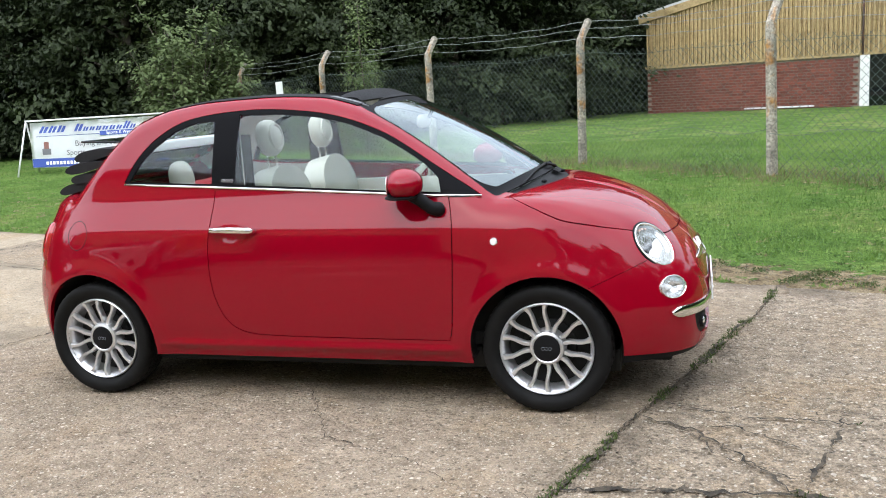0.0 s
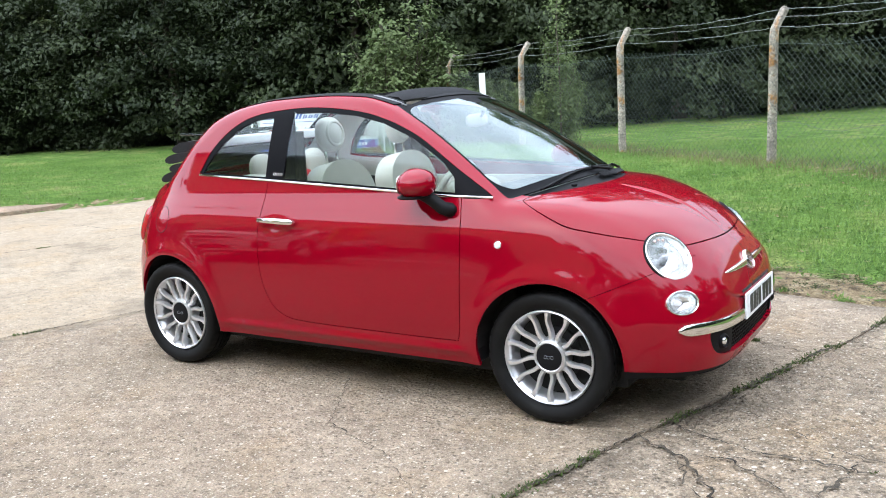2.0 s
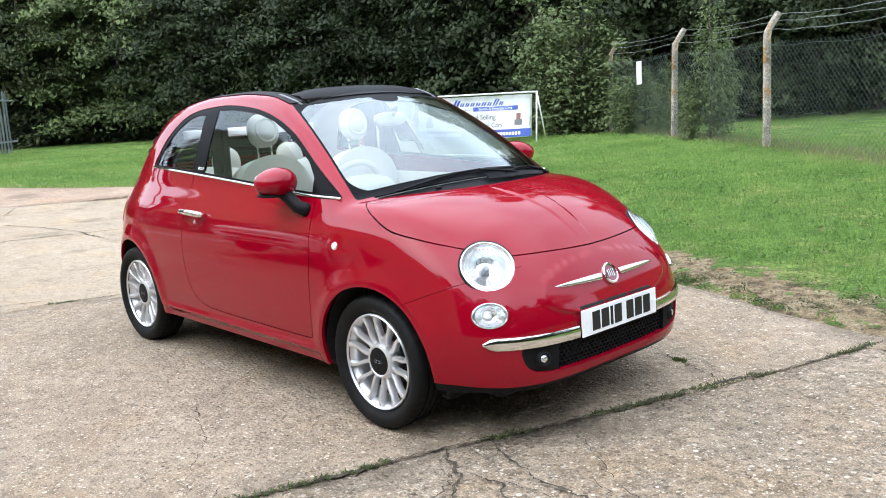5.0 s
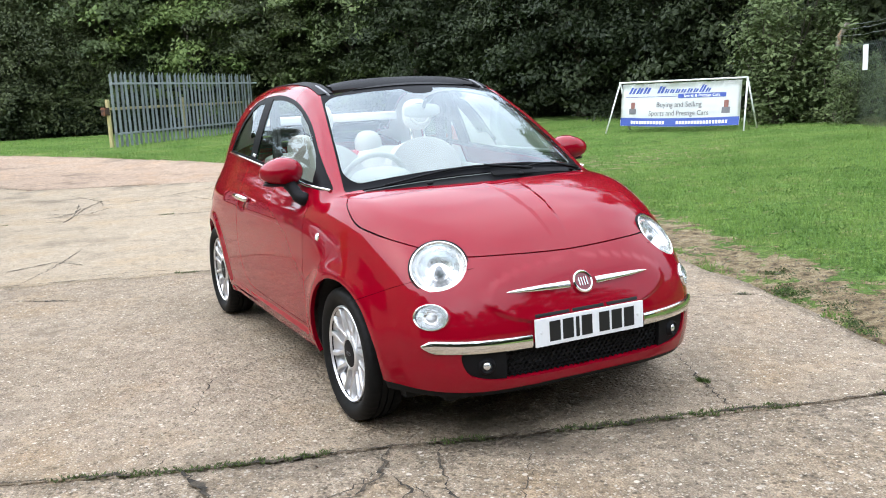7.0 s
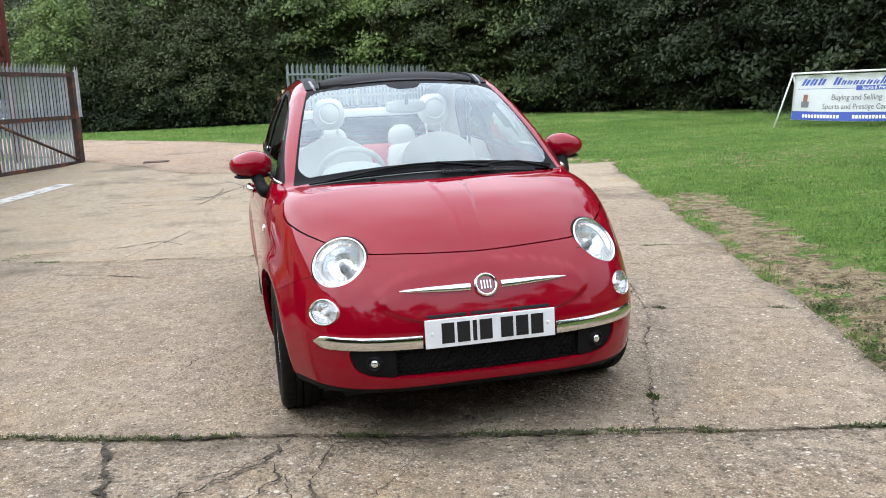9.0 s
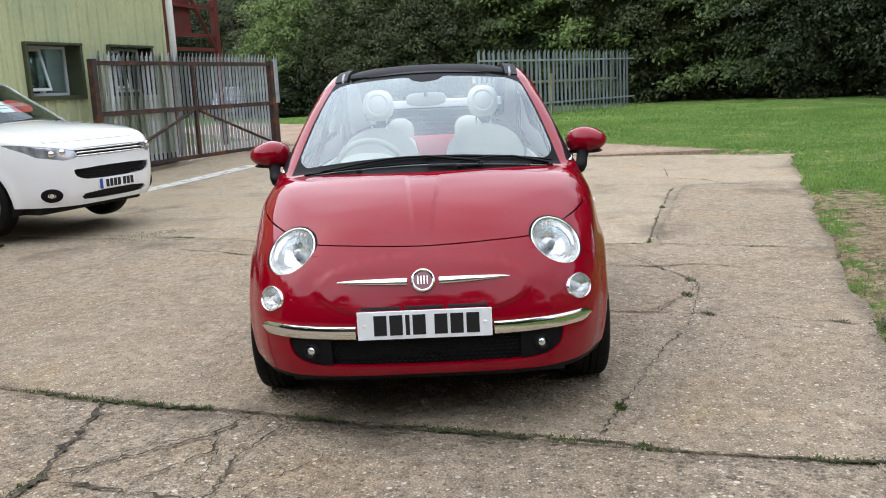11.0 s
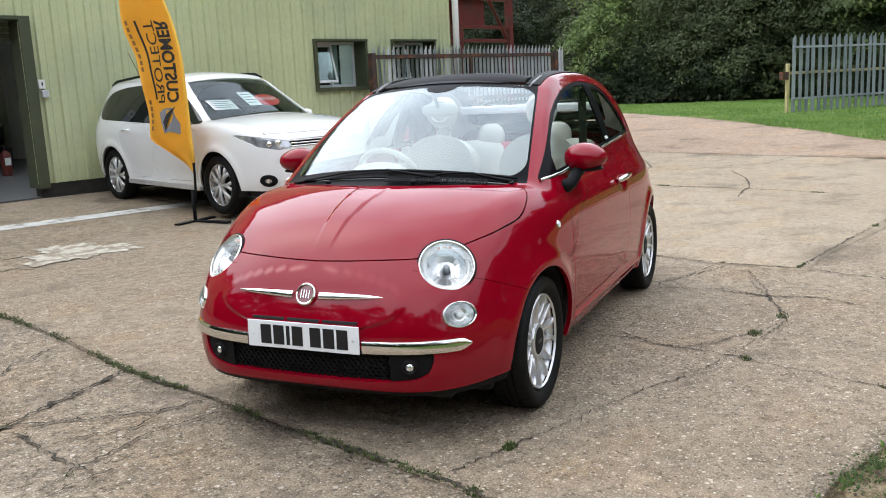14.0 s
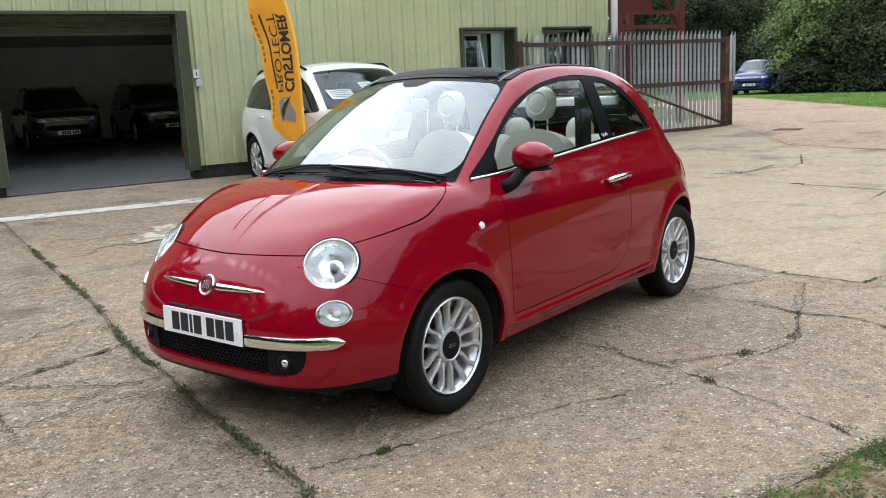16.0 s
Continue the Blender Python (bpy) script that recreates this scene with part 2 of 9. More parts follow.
def land(x, y):
    """The height of the ground."""
    x, y = np.asarray(x, float), np.asarray(y, float)
    lawn_rise = 0.31 * ramp01((y - kerb_y(np.maximum(x, -9.0))) / 1.05 / 7.0) + 0.012 * np.maximum(y - 9, 0)
    lawn_rise = lawn_rise * (1 - 0.2 * ramp01((-6.0 - x) / 4.0))
    west = 0.33 * ramp01((-7.0 - x) / 12.5)
    south = 0.13 * ramp01((-4.0 - y) / 4.5)
    return np.maximum(np.maximum(lawn_rise, west), south) + 0.15 * np.minimum(np.minimum(lawn_rise, west), 0.2)


# ---- materials of the yard ----
def concrete_material(name, tone, stone, patch, scale=1.0, rough=1.0):
    """Worn exposed-aggregate concrete: pebbles, patches, stains."""
    mat = bpy.data.materials.new(name)
    mat.use_nodes = True
    n, l = mat.node_tree.nodes, mat.node_tree.links
    b = n["Principled BSDF"]
    b.inputs["Roughness"].default_value = 0.88
    b.inputs["Specular IOR Level"].default_value = 0.25
    where = n.new("ShaderNodeTexCoord").outputs["Object"]

    def noise_at(size, detail=6.0):
        t = n.new("ShaderNodeTexNoise")
        t.inputs["Scale"].default_value, t.inputs["Detail"].default_value, t.inputs["Roughness"].default_value = size, detail, 0.62
        l.new(where, t.inputs["Vector"])
        return t.outputs["Fac"]

    def cells(size, out):
        t = n.new("ShaderNodeTexVoronoi")
        t.inputs["Scale"].default_value = size
        l.new(where, t.inputs["Vector"])
        return t.outputs[out]

    def stretch(v, lo, hi, a=0.0, c=1.0):
        r = n.new("ShaderNodeMapRange")
        for k, x in (("From Min", lo), ("From Max", hi), ("To Min", a), ("To Max", c)):
            r.inputs[k].default_value = x
        l.new(v, r.inputs["Value"])
        return r.outputs["Result"]

    def mixed(f, a, c, kind="MIX"):
        x = n.new("ShaderNodeMix")
        x.data_type, x.blend_type = "RGBA", kind
        for s, v in ((x.inputs["Factor"], f), ([i for i in x.inputs if i.name == "A" and i.type == "RGBA"][0], a), ([i for i in x.inputs if i.name == "B" and i.type == "RGBA"][0], c)):
            if isinstance(v, bpy.types.NodeSocket):
                l.new(v, s)
            else:
                s.default_value = v
        return [o for o in x.outputs if o.type == "RGBA"][0]

    def times(a, c):
        m = n.new("ShaderNodeMath")
        m.operation = "MULTIPLY"
        for i, v in enumerate((a, c)):
            if isinstance(v, bpy.types.NodeSocket):
                l.new(v, m.inputs[i])
            else:
                m.inputs[i].default_value = v
        return m.outputs[0]

    base = mixed(stretch(noise_at(0.45), 0.40, 0.62), (*tone, 1), (*patch, 1))
    base = mixed(stretch(noise_at(2.3), 0.50, 0.72, 0, 0.6), base, (*[c * 0.66 for c in tone], 1))
    base = mixed(stretch(noise_at(7.0), 0.54, 0.66, 0, 0.45), base, (*[c * 0.68 for c in tone], 1))
    base = mixed(stretch(noise_at(1.3, 5.0), 0.5, 0.68, 0, 0.55), base, (tone[0] * 1.12, tone[1] * 1.0, tone[2] * 0.82, 1))
    base = mixed(1.0, base, stretch(noise_at(14), 0.3, 0.7, 1 - 0.34 * rough, 1 + 0.32 * rough), "MULTIPLY")
    base = mixed(1.0, base, stretch(noise_at(120, 3.0), 0.3, 0.7, 1 - 0.36 * rough, 1 + 0.38 * rough), "MULTIPLY")
    # pebbles: a share of the cells show a stone of its own shade
    for size, share, lift, low in ((110 * scale, 0.55, 1.1, 0.4), (62 * scale, 0.80, 1.33, 0.7), (36 * scale, 0.90, 1.33, 0.75)):
        shade = n.new("ShaderNodeSeparateColor")
        l.new(cells(size, "Color"), shade.inputs[0])
        near = stretch(cells(size, "Distance"), 0.36, 0.29)
        pick = stretch(shade.outputs[0], share, share + 0.05)
        col = mixed(stretch(shade.outputs[1], 0.0, 1.0), (*[c * low for c in stone], 1), (*stone, 1))
        base = mixed(times(times(near, pick), 0.75 * lift), base, col)
    # small dark pits
    pit = n.new("ShaderNodeSeparateColor")
    l.new(cells(34 * scale, "Color"), pit.inputs[0])
    base = mixed(times(times(stretch(cells(34 * scale, "Distance"), 0.32, 0.20), stretch(pit.outputs[2], 0.72, 0.76)), 0.75), base, (*[c * 0.4 for c in tone], 1))
    # dark oil and tyre stains
    base = mixed(stretch(noise_at(0.9, 6.0), 0.54, 0.68, 0, 0.72), base, (*[c * 0.42 for c in tone], 1))
    l.new(base, b.inputs["Base Color"])
    bump = n.new("ShaderNodeBump")
    bump.inputs["Distance"].default_value = 0.009 * rough
    l.new(stretch(cells(50 * scale, "Distance"), 0.0, 0.6, 1.0, 0.0), bump.inputs["Height"])
    b2 = n.new("ShaderNodeBump")
    b2.inputs["Distance"].default_value = 0.024 * rough
    l.new(noise_at(30), b2.inputs["Height"])
    l.new(bump.outputs["Normal"], b2.inputs["Normal"])
    l.new(b2.outputs["Normal"], b.inputs["Normal"])
    return mat


def lawn_material():
    """Mown grass over earth; where the mesh says the ground is bare, sandy soil shows."""
    mat = bpy.data.materials.new("lawn")
    mat.use_nodes = True
    n, l = mat.node_tree.nodes, mat.node_tree.links
    b = n["Principled BSDF"]
    b.inputs["Roughness"].default_value, b.inputs["Specular IOR Level"].default_value = 0.95, 0.1
    where = n.new("ShaderNodeTexCoord").outputs["Object"]

    def noise_at(size, detail=6.0):
        t = n.new("ShaderNodeTexNoise")
        t.inputs["Scale"].default_value, t.inputs["Detail"].default_value, t.inputs["Roughness"].default_value = size, detail, 0.65
        l.new(where, t.inputs["Vector"])
        return t.outputs["Fac"]

    def ramp(v, stops):
        r = n.new("ShaderNodeValToRGB")
        e = r.color_ramp.elements
        while len(e) < len(stops):
            e.new(0.5)
        for k, (p, c) in zip(e, stops):
            k.position, k.color = p, (*c, 1)
        l.new(v, r.inputs["Fac"])
        return r.outputs["Color"]

    def mixed(f, a, c, kind="MIX"):
        x = n.new("ShaderNodeMix")
        x.data_type, x.blend_type = "RGBA", kind
        for s, v in ((x.inputs["Factor"], f), ([i for i in x.inputs if i.name == "A" and i.type == "RGBA"][0], a), ([i for i in x.inputs if i.name == "B" and i.type == "RGBA"][0], c)):
            if isinstance(v, bpy.types.NodeSocket):
                l.new(v, s)
            else:
                s.default_value = v
        return [o for o in x.outputs if o.type == "RGBA"][0]

    green = ramp(noise_at(1.1), [(0.3, (0.088, 0.172, 0.036)), (0.5, (0.145, 0.255, 0.060)), (0.7, (0.275, 0.315, 0.11))])
    green = mixed(1.0, green, ramp(noise_at(40, 4.0), [(0.3, (0.45, 0.45, 0.45)), (0.7, (1.35, 1.3, 1.2))]), "MULTIPLY")
    green = mixed(1.0, green, ramp(noise_at(7.0, 4.0), [(0.3, (0.5, 0.56, 0.52)), (0.7, (1.35, 1.3, 1.3))]), "MULTIPLY")
    soil = ramp(noise_at(9.0), [(0.36, (0.13, 0.095, 0.058)), (0.5, (0.34, 0.26, 0.155)), (0.7, (0.48, 0.40, 0.265))])
    soil = mixed(1.0, soil, ramp(noise_at(70, 5.0), [(0.32, (0.5, 0.5, 0.48)), (0.55, (1.0, 1.0, 1.0)), (0.72, (1.4, 1.38, 1.3))]), "MULTIPLY")
    bare = n.new("ShaderNodeAttribute")
    bare.attribute_name = "bare"
    add = n.new("ShaderNodeMath")
    add.operation, add.use_clamp = "ADD", True
    scaled = n.new("ShaderNodeMapRange")
    for k, x in (("From Min", 0.35), ("From Max", 0.65), ("To Min", -0.55), ("To Max", 0.55)):
        scaled.inputs[k].default_value = x
    l.new(noise_at(5.0), scaled.inputs["Value"])
    l.new(bare.outputs["Fac"], add.inputs[0])
    l.new(scaled.outputs["Result"], add.inputs[1])
    sharp = n.new("ShaderNodeMapRange")
    sharp.inputs["From Min"].default_value, sharp.inputs["From Max"].default_value = 0.4, 0.6
    l.new(add.outputs[0], sharp.inputs["Value"])
    l.new(mixed(sharp.outputs["Result"], green, soil), b.inputs["Base Color"])
    bump = n.new("ShaderNodeBump")
    bump.inputs["Distance"].default_value = 0.05
    l.new(noise_at(55, 5.0), bump.inputs["Height"])
    l.new(bump.outputs["Normal"], b.inputs["Normal"])
    return mat


def leaf_material(name, dark, light):
    """Leaves: each of its own shade, lit and dark clumps put into the colour, with some light shining through."""
    mat = bpy.data.materials.new(name)
    mat.use_nodes = True
    n, l = mat.node_tree.nodes, mat.node_tree.links
    b = n["Principled BSDF"]
    b.inputs["Roughness"].default_value, b.inputs["Specular IOR Level"].default_value = 0.5, 0.2
    geo = n.new("ShaderNodeNewGeometry")
    info = n.new("ShaderNodeObjectInfo")
    # Clump noise carries the broad light and shade of foliage into the colour.
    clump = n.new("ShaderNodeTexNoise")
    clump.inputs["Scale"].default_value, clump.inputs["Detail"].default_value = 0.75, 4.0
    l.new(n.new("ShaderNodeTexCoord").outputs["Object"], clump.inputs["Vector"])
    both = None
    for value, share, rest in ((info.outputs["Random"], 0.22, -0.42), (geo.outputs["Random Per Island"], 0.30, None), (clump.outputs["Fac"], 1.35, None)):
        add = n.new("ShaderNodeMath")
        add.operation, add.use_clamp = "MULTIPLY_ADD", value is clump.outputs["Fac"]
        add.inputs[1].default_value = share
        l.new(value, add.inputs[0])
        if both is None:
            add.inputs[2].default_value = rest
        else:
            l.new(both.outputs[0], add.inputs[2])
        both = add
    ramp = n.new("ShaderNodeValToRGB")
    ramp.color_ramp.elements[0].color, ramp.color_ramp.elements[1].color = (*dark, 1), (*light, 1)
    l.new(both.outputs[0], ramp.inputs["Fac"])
    l.new(ramp.outputs["Color"], b.inputs["Base Color"])
    thin = n.new("ShaderNodeBsdfTranslucent")
    l.new(ramp.outputs["Color"], thin.inputs["Color"])
    mix = n.new("ShaderNodeMixShader")
    mix.inputs[0].default_value = 0.22
    l.new(b.outputs[0], mix.inputs[1])
    l.new(thin.outputs[0], mix.inputs[2])
    l.new(mix.outputs[0], n["Material Output"].inputs["Surface"])
    return mat


CONCRETE = concrete_material("worn_concrete", (0.2920, 0.2280, 0.1591), (0.6636, 0.5738, 0.4578), (0.3567, 0.2830, 0.2034))
DRIVE = concrete_material("pinkish_drive", (0.3676, 0.2647, 0.1876), (0.4380, 0.3634, 0.2852), (0.4145, 0.3081, 0.2214), 0.7)
LAWN = lawn_material()
SOIL = material("crack_soil", (0.08, 0.064, 0.045), 0.95, vary=0.45, scale=25, second=(0.0275, 0.023, 0.017), second_scale=9, second_at=(0.45, 0.6), bump=0.01, bump_scale=70)
MOSS = leaf_material("moss", (0.0395, 0.0632, 0.0158), (0.1106, 0.1501, 0.0435))
GRASS = leaf_material("grass_blades", (0.074, 0.168, 0.030), (0.250, 0.362, 0.092))
# Near-black tones put the gloom inside the wood into the leaf colour.
LEAF_DARK = leaf_material("shaded_tree_leaves", (0.007, 0.014, 0.0065), (0.054, 0.072, 0.027))
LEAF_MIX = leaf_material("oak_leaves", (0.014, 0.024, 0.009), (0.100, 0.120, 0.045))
LEAF_WEST = leaf_material("cherry_leaves", (0.022, 0.038, 0.014), (0.150, 0.195, 0.070))
# Bush leaves darkened to stand for the shade under the canopy.
LEAF_SHADE = leaf_material("shaded_bush_leaves", (0.006, 0.012, 0.005), (0.036, 0.052, 0.020))
LEAF_MID = leaf_material("fresh_leaves", (0.0387, 0.0774, 0.0215), (0.2236, 0.2924, 0.086))
LEAF_LIGHT = leaf_material("sapling_leaves", (0.0645, 0.0989, 0.0361), (0.1892, 0.2322, 0.0946))
BARK = material("bark", (0.10, 0.085, 0.065), 0.9, vary=0.35, scale=8, bump=0.01, bump_scale=30)
CLADDING = material("green_cladding", (0.50, 0.53, 0.31), 0.45, vary=0.07, scale=0.8, grain=0.05, grain_scale=12, second=(0.43, 0.46, 0.29), second_scale=0.6, bump=0.0006, bump_scale=20, rough_vary=0.1)
OLIVE = material("dark_olive_trim", (0.0592, 0.0672, 0.0355), 0.5, vary=0.12, scale=5)
PLINTH = material("dark_plinth", (0.0355, 0.0332, 0.03), 0.9, vary=0.3, scale=6, bump=0.004, bump_scale=40)
GALV = material("galvanised_steel", (0.4928, 0.5192, 0.5368), 0.5, 0.1, vary=0.18, scale=7, grain=0.1, grain_scale=50, random=0.12)
GALV_DULL = material("dull_galvanised_steel", (0.31, 0.345, 0.355), 0.55, 0.1, vary=0.18, scale=7, random=0.12)
RUST = material("rusty_steel", (0.0592, 0.0395, 0.0332), 0.75, 0.2, vary=0.3, scale=9, second=(0.1501, 0.0592, 0.0277), second_scale=4, second_at=(0.5, 0.62))
OXIDE = material("red_oxide_paint", (0.1264, 0.0174, 0.0142), 0.55, vary=0.2, scale=4, second=(0.0711, 0.0237, 0.019), second_scale=2.5)
OLD_CONCRETE = material("lichen_concrete", (0.27, 0.245, 0.20), 0.95, vary=0.45, scale=5, grain=0.55, grain_scale=34, random=0.22, second=(0.30, 0.155, 0.05), second_scale=2.6, second_at=(0.53, 0.60), bump=0.008, bump_scale=60)
WIRE = material("green_grey_wire", (0.0837, 0.1085, 0.0930), 0.5, 0.3, vary=0.15, scale=3)
BARB = material("galvanised_wire", (0.2844, 0.2923, 0.2844), 0.5, 0.6, vary=0.2, scale=5)
WHITE_PAINT = material("white_paint", (0.74, 0.74, 0.71), 0.5, vary=0.06, scale=4, grain=0.05, grain_scale=30)
YELLOW_PAINT = material("faded_yellow_paint", (0.4582, 0.395, 0.1896), 0.6, vary=0.15, scale=6, second=(0.2765, 0.2212, 0.1264), second_scale=6, second_at=(0.6, 0.7))
FADED_PAINT = material("scuffed_paint", (0.47, 0.43, 0.35), 0.85, vary=0.25, scale=12, grain=0.25, grain_scale=60, second=(0.27, 0.225, 0.165), second_scale=7, second_at=(0.47, 0.55))
PALE_SLAB = concrete_material("newer_concrete", (0.3460, 0.2762, 0.1925), (0.5472, 0.4747, 0.3708), (0.3943, 0.3191, 0.2282), 1.0, 0.7)
COARSE_SLAB = concrete_material("coarse_concrete", (0.2779, 0.2185, 0.1531), (0.6636, 0.5817, 0.4728), (0.3484, 0.2790, 0.2026), 0.85, 1.3)
ROAD_PAINT = material("worn_road_paint", (0.558, 0.54, 0.495), 0.8, vary=0.15, scale=6, second=(0.306, 0.279, 0.234), second_scale=7, second_at=(0.53, 0.60))
BRICK = material("red_brick", (0.1857, 0.0592, 0.0395), 0.9, vary=0.25, scale=3, grain=0.2, grain_scale=60, random=0.35, bump=0.004, bump_scale=90)
MORTAR = material("mortar", (0.2607, 0.2133, 0.1738), 0.95, vary=0.2, scale=12)
YELLOW_CLAD = material("yellow_cladding", (0.3713, 0.2686, 0.1225), 0.55, vary=0.12, scale=1.5, second=(0.2291, 0.158, 0.0632), second_scale=5, second_at=(0.52, 0.68), grain=0.2, grain_scale=14)
INTERIOR = material("showroom_wall", (0.80, 0.80, 0.78), 0.8, vary=0.08, scale=2)
FLOOR_PAINT = material("grey_floor_paint", (0.075, 0.075, 0.077), 0.45, vary=0.1, scale=2)
UPVC = material("pale_window_frame", (0.62, 0.64, 0.65), 0.35, vary=0.03)
CURTAIN = material("net_curtain", (0.50, 0.54, 0.57), 0.9, vary=0.1, scale=12)
FLAG = material("orange_flag_cloth", (0.882, 0.486, 0.054), 0.75, vary=0.05, scale=5, bump=0.001, bump_scale=400)
FLAG_INK = material("black_print", (0.025, 0.023, 0.022), 0.7)
BANNER = material("white_vinyl", (0.92, 0.93, 0.93), 0.45, vary=0.05, scale=3)
BLUE_INK = material("blue_print", (0.035, 0.075, 0.33), 0.5, vary=0.05)
GREY_INK = material("grey_print", (0.14, 0.14, 0.15), 0.6)


# ---- ground, concrete, drive ----
def grid_mesh(name, xs, ys, height, keep=None):
    X, Y = np.meshgrid(xs, ys, indexing="ij")
    Z = height(X, Y)
    verts = np.stack([X, Y, Z], -1).reshape(-1, 3)
    k = np.arange(len(xs) * len(ys)).reshape(len(xs), len(ys))
    quads = np.stack([k[:-1, :-1], k[1:, :-1], k[1:, 1:], k[:-1, 1:]], -1).reshape(-1, 4)
    if keep is not None:
        quads = quads[keep(verts[quads].mean(1))]
    return verts, quads


def wavy(x, y, s, seed=0.0):
    """Gentle unevenness, about -1 to 1."""
    return (np.sin(x * s * 1.3 + seed) * np.cos(y * s * 1.7 - seed) + np.sin(x * s * 2.9 - y * s * 2.1 + 2 * seed) * 0.5 + np.sin(y * s * 4.3 + x * s * 3.7 + seed) * 0.3) / 1.8


def rim(x):
    """The ragged northern rim of the concrete."""
    return kerb_y(x) + 0.05 * wavy(x, 0 * x, 2.1) + 0.025 * wavy(x, 0 * x, 9.0, 2.0)


def yard_distance(x, y):
    """Below zero on the concrete and the drive."""
    x, y = np.asarray(x, float), np.asarray(y, float)
    north = np.where(x > -9.0, (y - rim(x)) * 0.95, 9)
    # the back corner and the drive that leaves to the south-west
    back = (y - (5.80 + (x + 8.8) * 0.93 + 0.06 * wavy(x, y, 1.9))) * 0.73
    back = np.where(x < -12.1, (y - (2.73 + (x + 12.1) * 0.66 + 0.1 * wavy(x, y, 1.1))) * 0.84, back)
    d = np.where(x > -8.8, north, back)
    south = (-14.0 - 0.36 * (x + 15.0)) - y
    return np.where(x < -15.5, np.maximum(d, (south + 0.0) * 0.9), d)


def bare_strip(x, y, d):
    """Where feet and tyres have worn the lawn to sand beside the concrete."""
    along = ramp01((x + 5.2) / 1.6) * ramp01((4.0 - x) / 1.0)
    return 0.45 * np.exp(-np.maximum(d, 0) / 0.10) + (0.95 + 0.25 * wavy(x, y, 2.3)) * along * np.exp(-(((d - 0.40 + 0.14 * ramp01((x - 0.2) / 0.6) - 0.08 * wavy(x, 0 * x, 1.3)) / 0.31) ** 2))


xs = np.unique(np.concatenate([np.linspace(-400, -40, 13), np.linspace(-40, -17, 40), np.linspace(-17, 9, 174), np.linspace(9, 40, 16), np.linspace(40, 400, 10)]))
ys = np.unique(np.concatenate([np.linspace(-400, -20, 12), np.linspace(-20, 0.4, 42), np.linspace(0.4, 15, 110), np.linspace(15, 40, 26), np.linspace(40, 400, 10)]))
verts, quads = grid_mesh("ground", xs, ys, lambda x, y: np.where(yard_distance(x, y) < 0, land(x, y) - 0.06 * ramp01(-yard_distance(x, y) / 0.10), land(x, y) + 0.016 * ramp01(yard_distance(x, y) / 0.3) + 0.02 * wavy(x, y, 1.4)))
me = quads_mesh("ground", verts, quads, True)
d = yard_distance(verts[:, 0], verts[:, 1])
bare = bare_strip(verts[:, 0], verts[:, 1], d)
bare = bare + 0.42 * np.exp(-(((verts[:, 1] - 8.42 + 0.757 * (verts[:, 0])) / 0.35) ** 2)) + 0.32 * np.exp(-((verts[:, 0] + 7) ** 2 + (verts[:, 1] - 7.5) ** 2) / 4)
a = me.attributes.new("bare", "FLOAT", "POINT")
a.data.foreach_set("value", np.clip(bare, 0, 1).astype(np.float32))
tagged(part("ground", me, LAWN), "mown green lawn with bare sandy patches by the concrete", "lawn", kind="structure")


def sheet(name, material_, xs, ys, lift, inside, label, category):
    """A slab over the ground, its rim ragged and turned down."""
    X, Y = np.meshgrid(xs, ys, indexing="ij")
    bm = bmesh.new()
    verts, quads = grid_mesh(name, xs, ys, lambda x, y: land(x, y) + lift + 0.004 * wavy(x, y, 1.7))
    vs = [bm.verts.new(v) for v in verts]
    vals = inside(verts[:, 0], verts[:, 1])
    for q in quads:
        if vals[q].min() < 0:
            bm.faces.new([vs[i] for i in q])
    bmesh.ops.delete(bm, geom=[v for v in bm.verts if not v.link_faces], context="VERTS")
    cut(bm, lambda p: inside(p[:, 0], p[:, 1]))
    bmesh.ops.delete(bm, geom=[f for f in bm.faces if inside(*np.array([f.calc_center_median()[:2]]).T)[0] > 0], context="FACES")
    rims = [e for e in bm.edges if e.is_boundary]
    out = bmesh.ops.extrude_edge_only(bm, edges=rims)
    for v in [g for g in out["geom"] if isinstance(g, bmesh.types.BMVert)]:
        v.co.z -= 0.07
    for f in bm.faces:
        f.smooth = abs(f.normal.z) > 0.7
    return tagged(part(name, bm, material_), label, category, kind="structure")


def pink(x, y):
    """Below zero past the seam where the pinkish drive begins."""
    seam = np.where(y < -1.5, -11.2 + (y + 1.5) * 1.5, -11.2 + (y + 1.5) * 0.33)
    return (x - seam + 0.06 * wavy(x, y, 1.9)) * 0.9


def newer(x, y):
    """Below zero on the paler slabs west of the second joint."""
    joint = -2.42 + 0.33 * y + np.where(y > 1.68, -(y - 1.68) * 3.45, 0.0)
    return (x - np.maximum(joint, -5.7) + 0.02 * wavy(x, y, 3.0)) * 0.9


def coarse(x, y):
    """Below zero on the rough slab east of the first joint."""
    joint = np.interp(y, [-5.4, -2.62, -1.52, -0.81, 0.16, 0.93, 1.75], [-0.1, 0.85, 1.31, 1.51, 1.85, 2.11, 2.30])
    return joint + np.where(y < -5.4, (y + 5.4) * 0.33, np.where(y > 1.75, (y - 1.75) * 0.35, 0)) - x


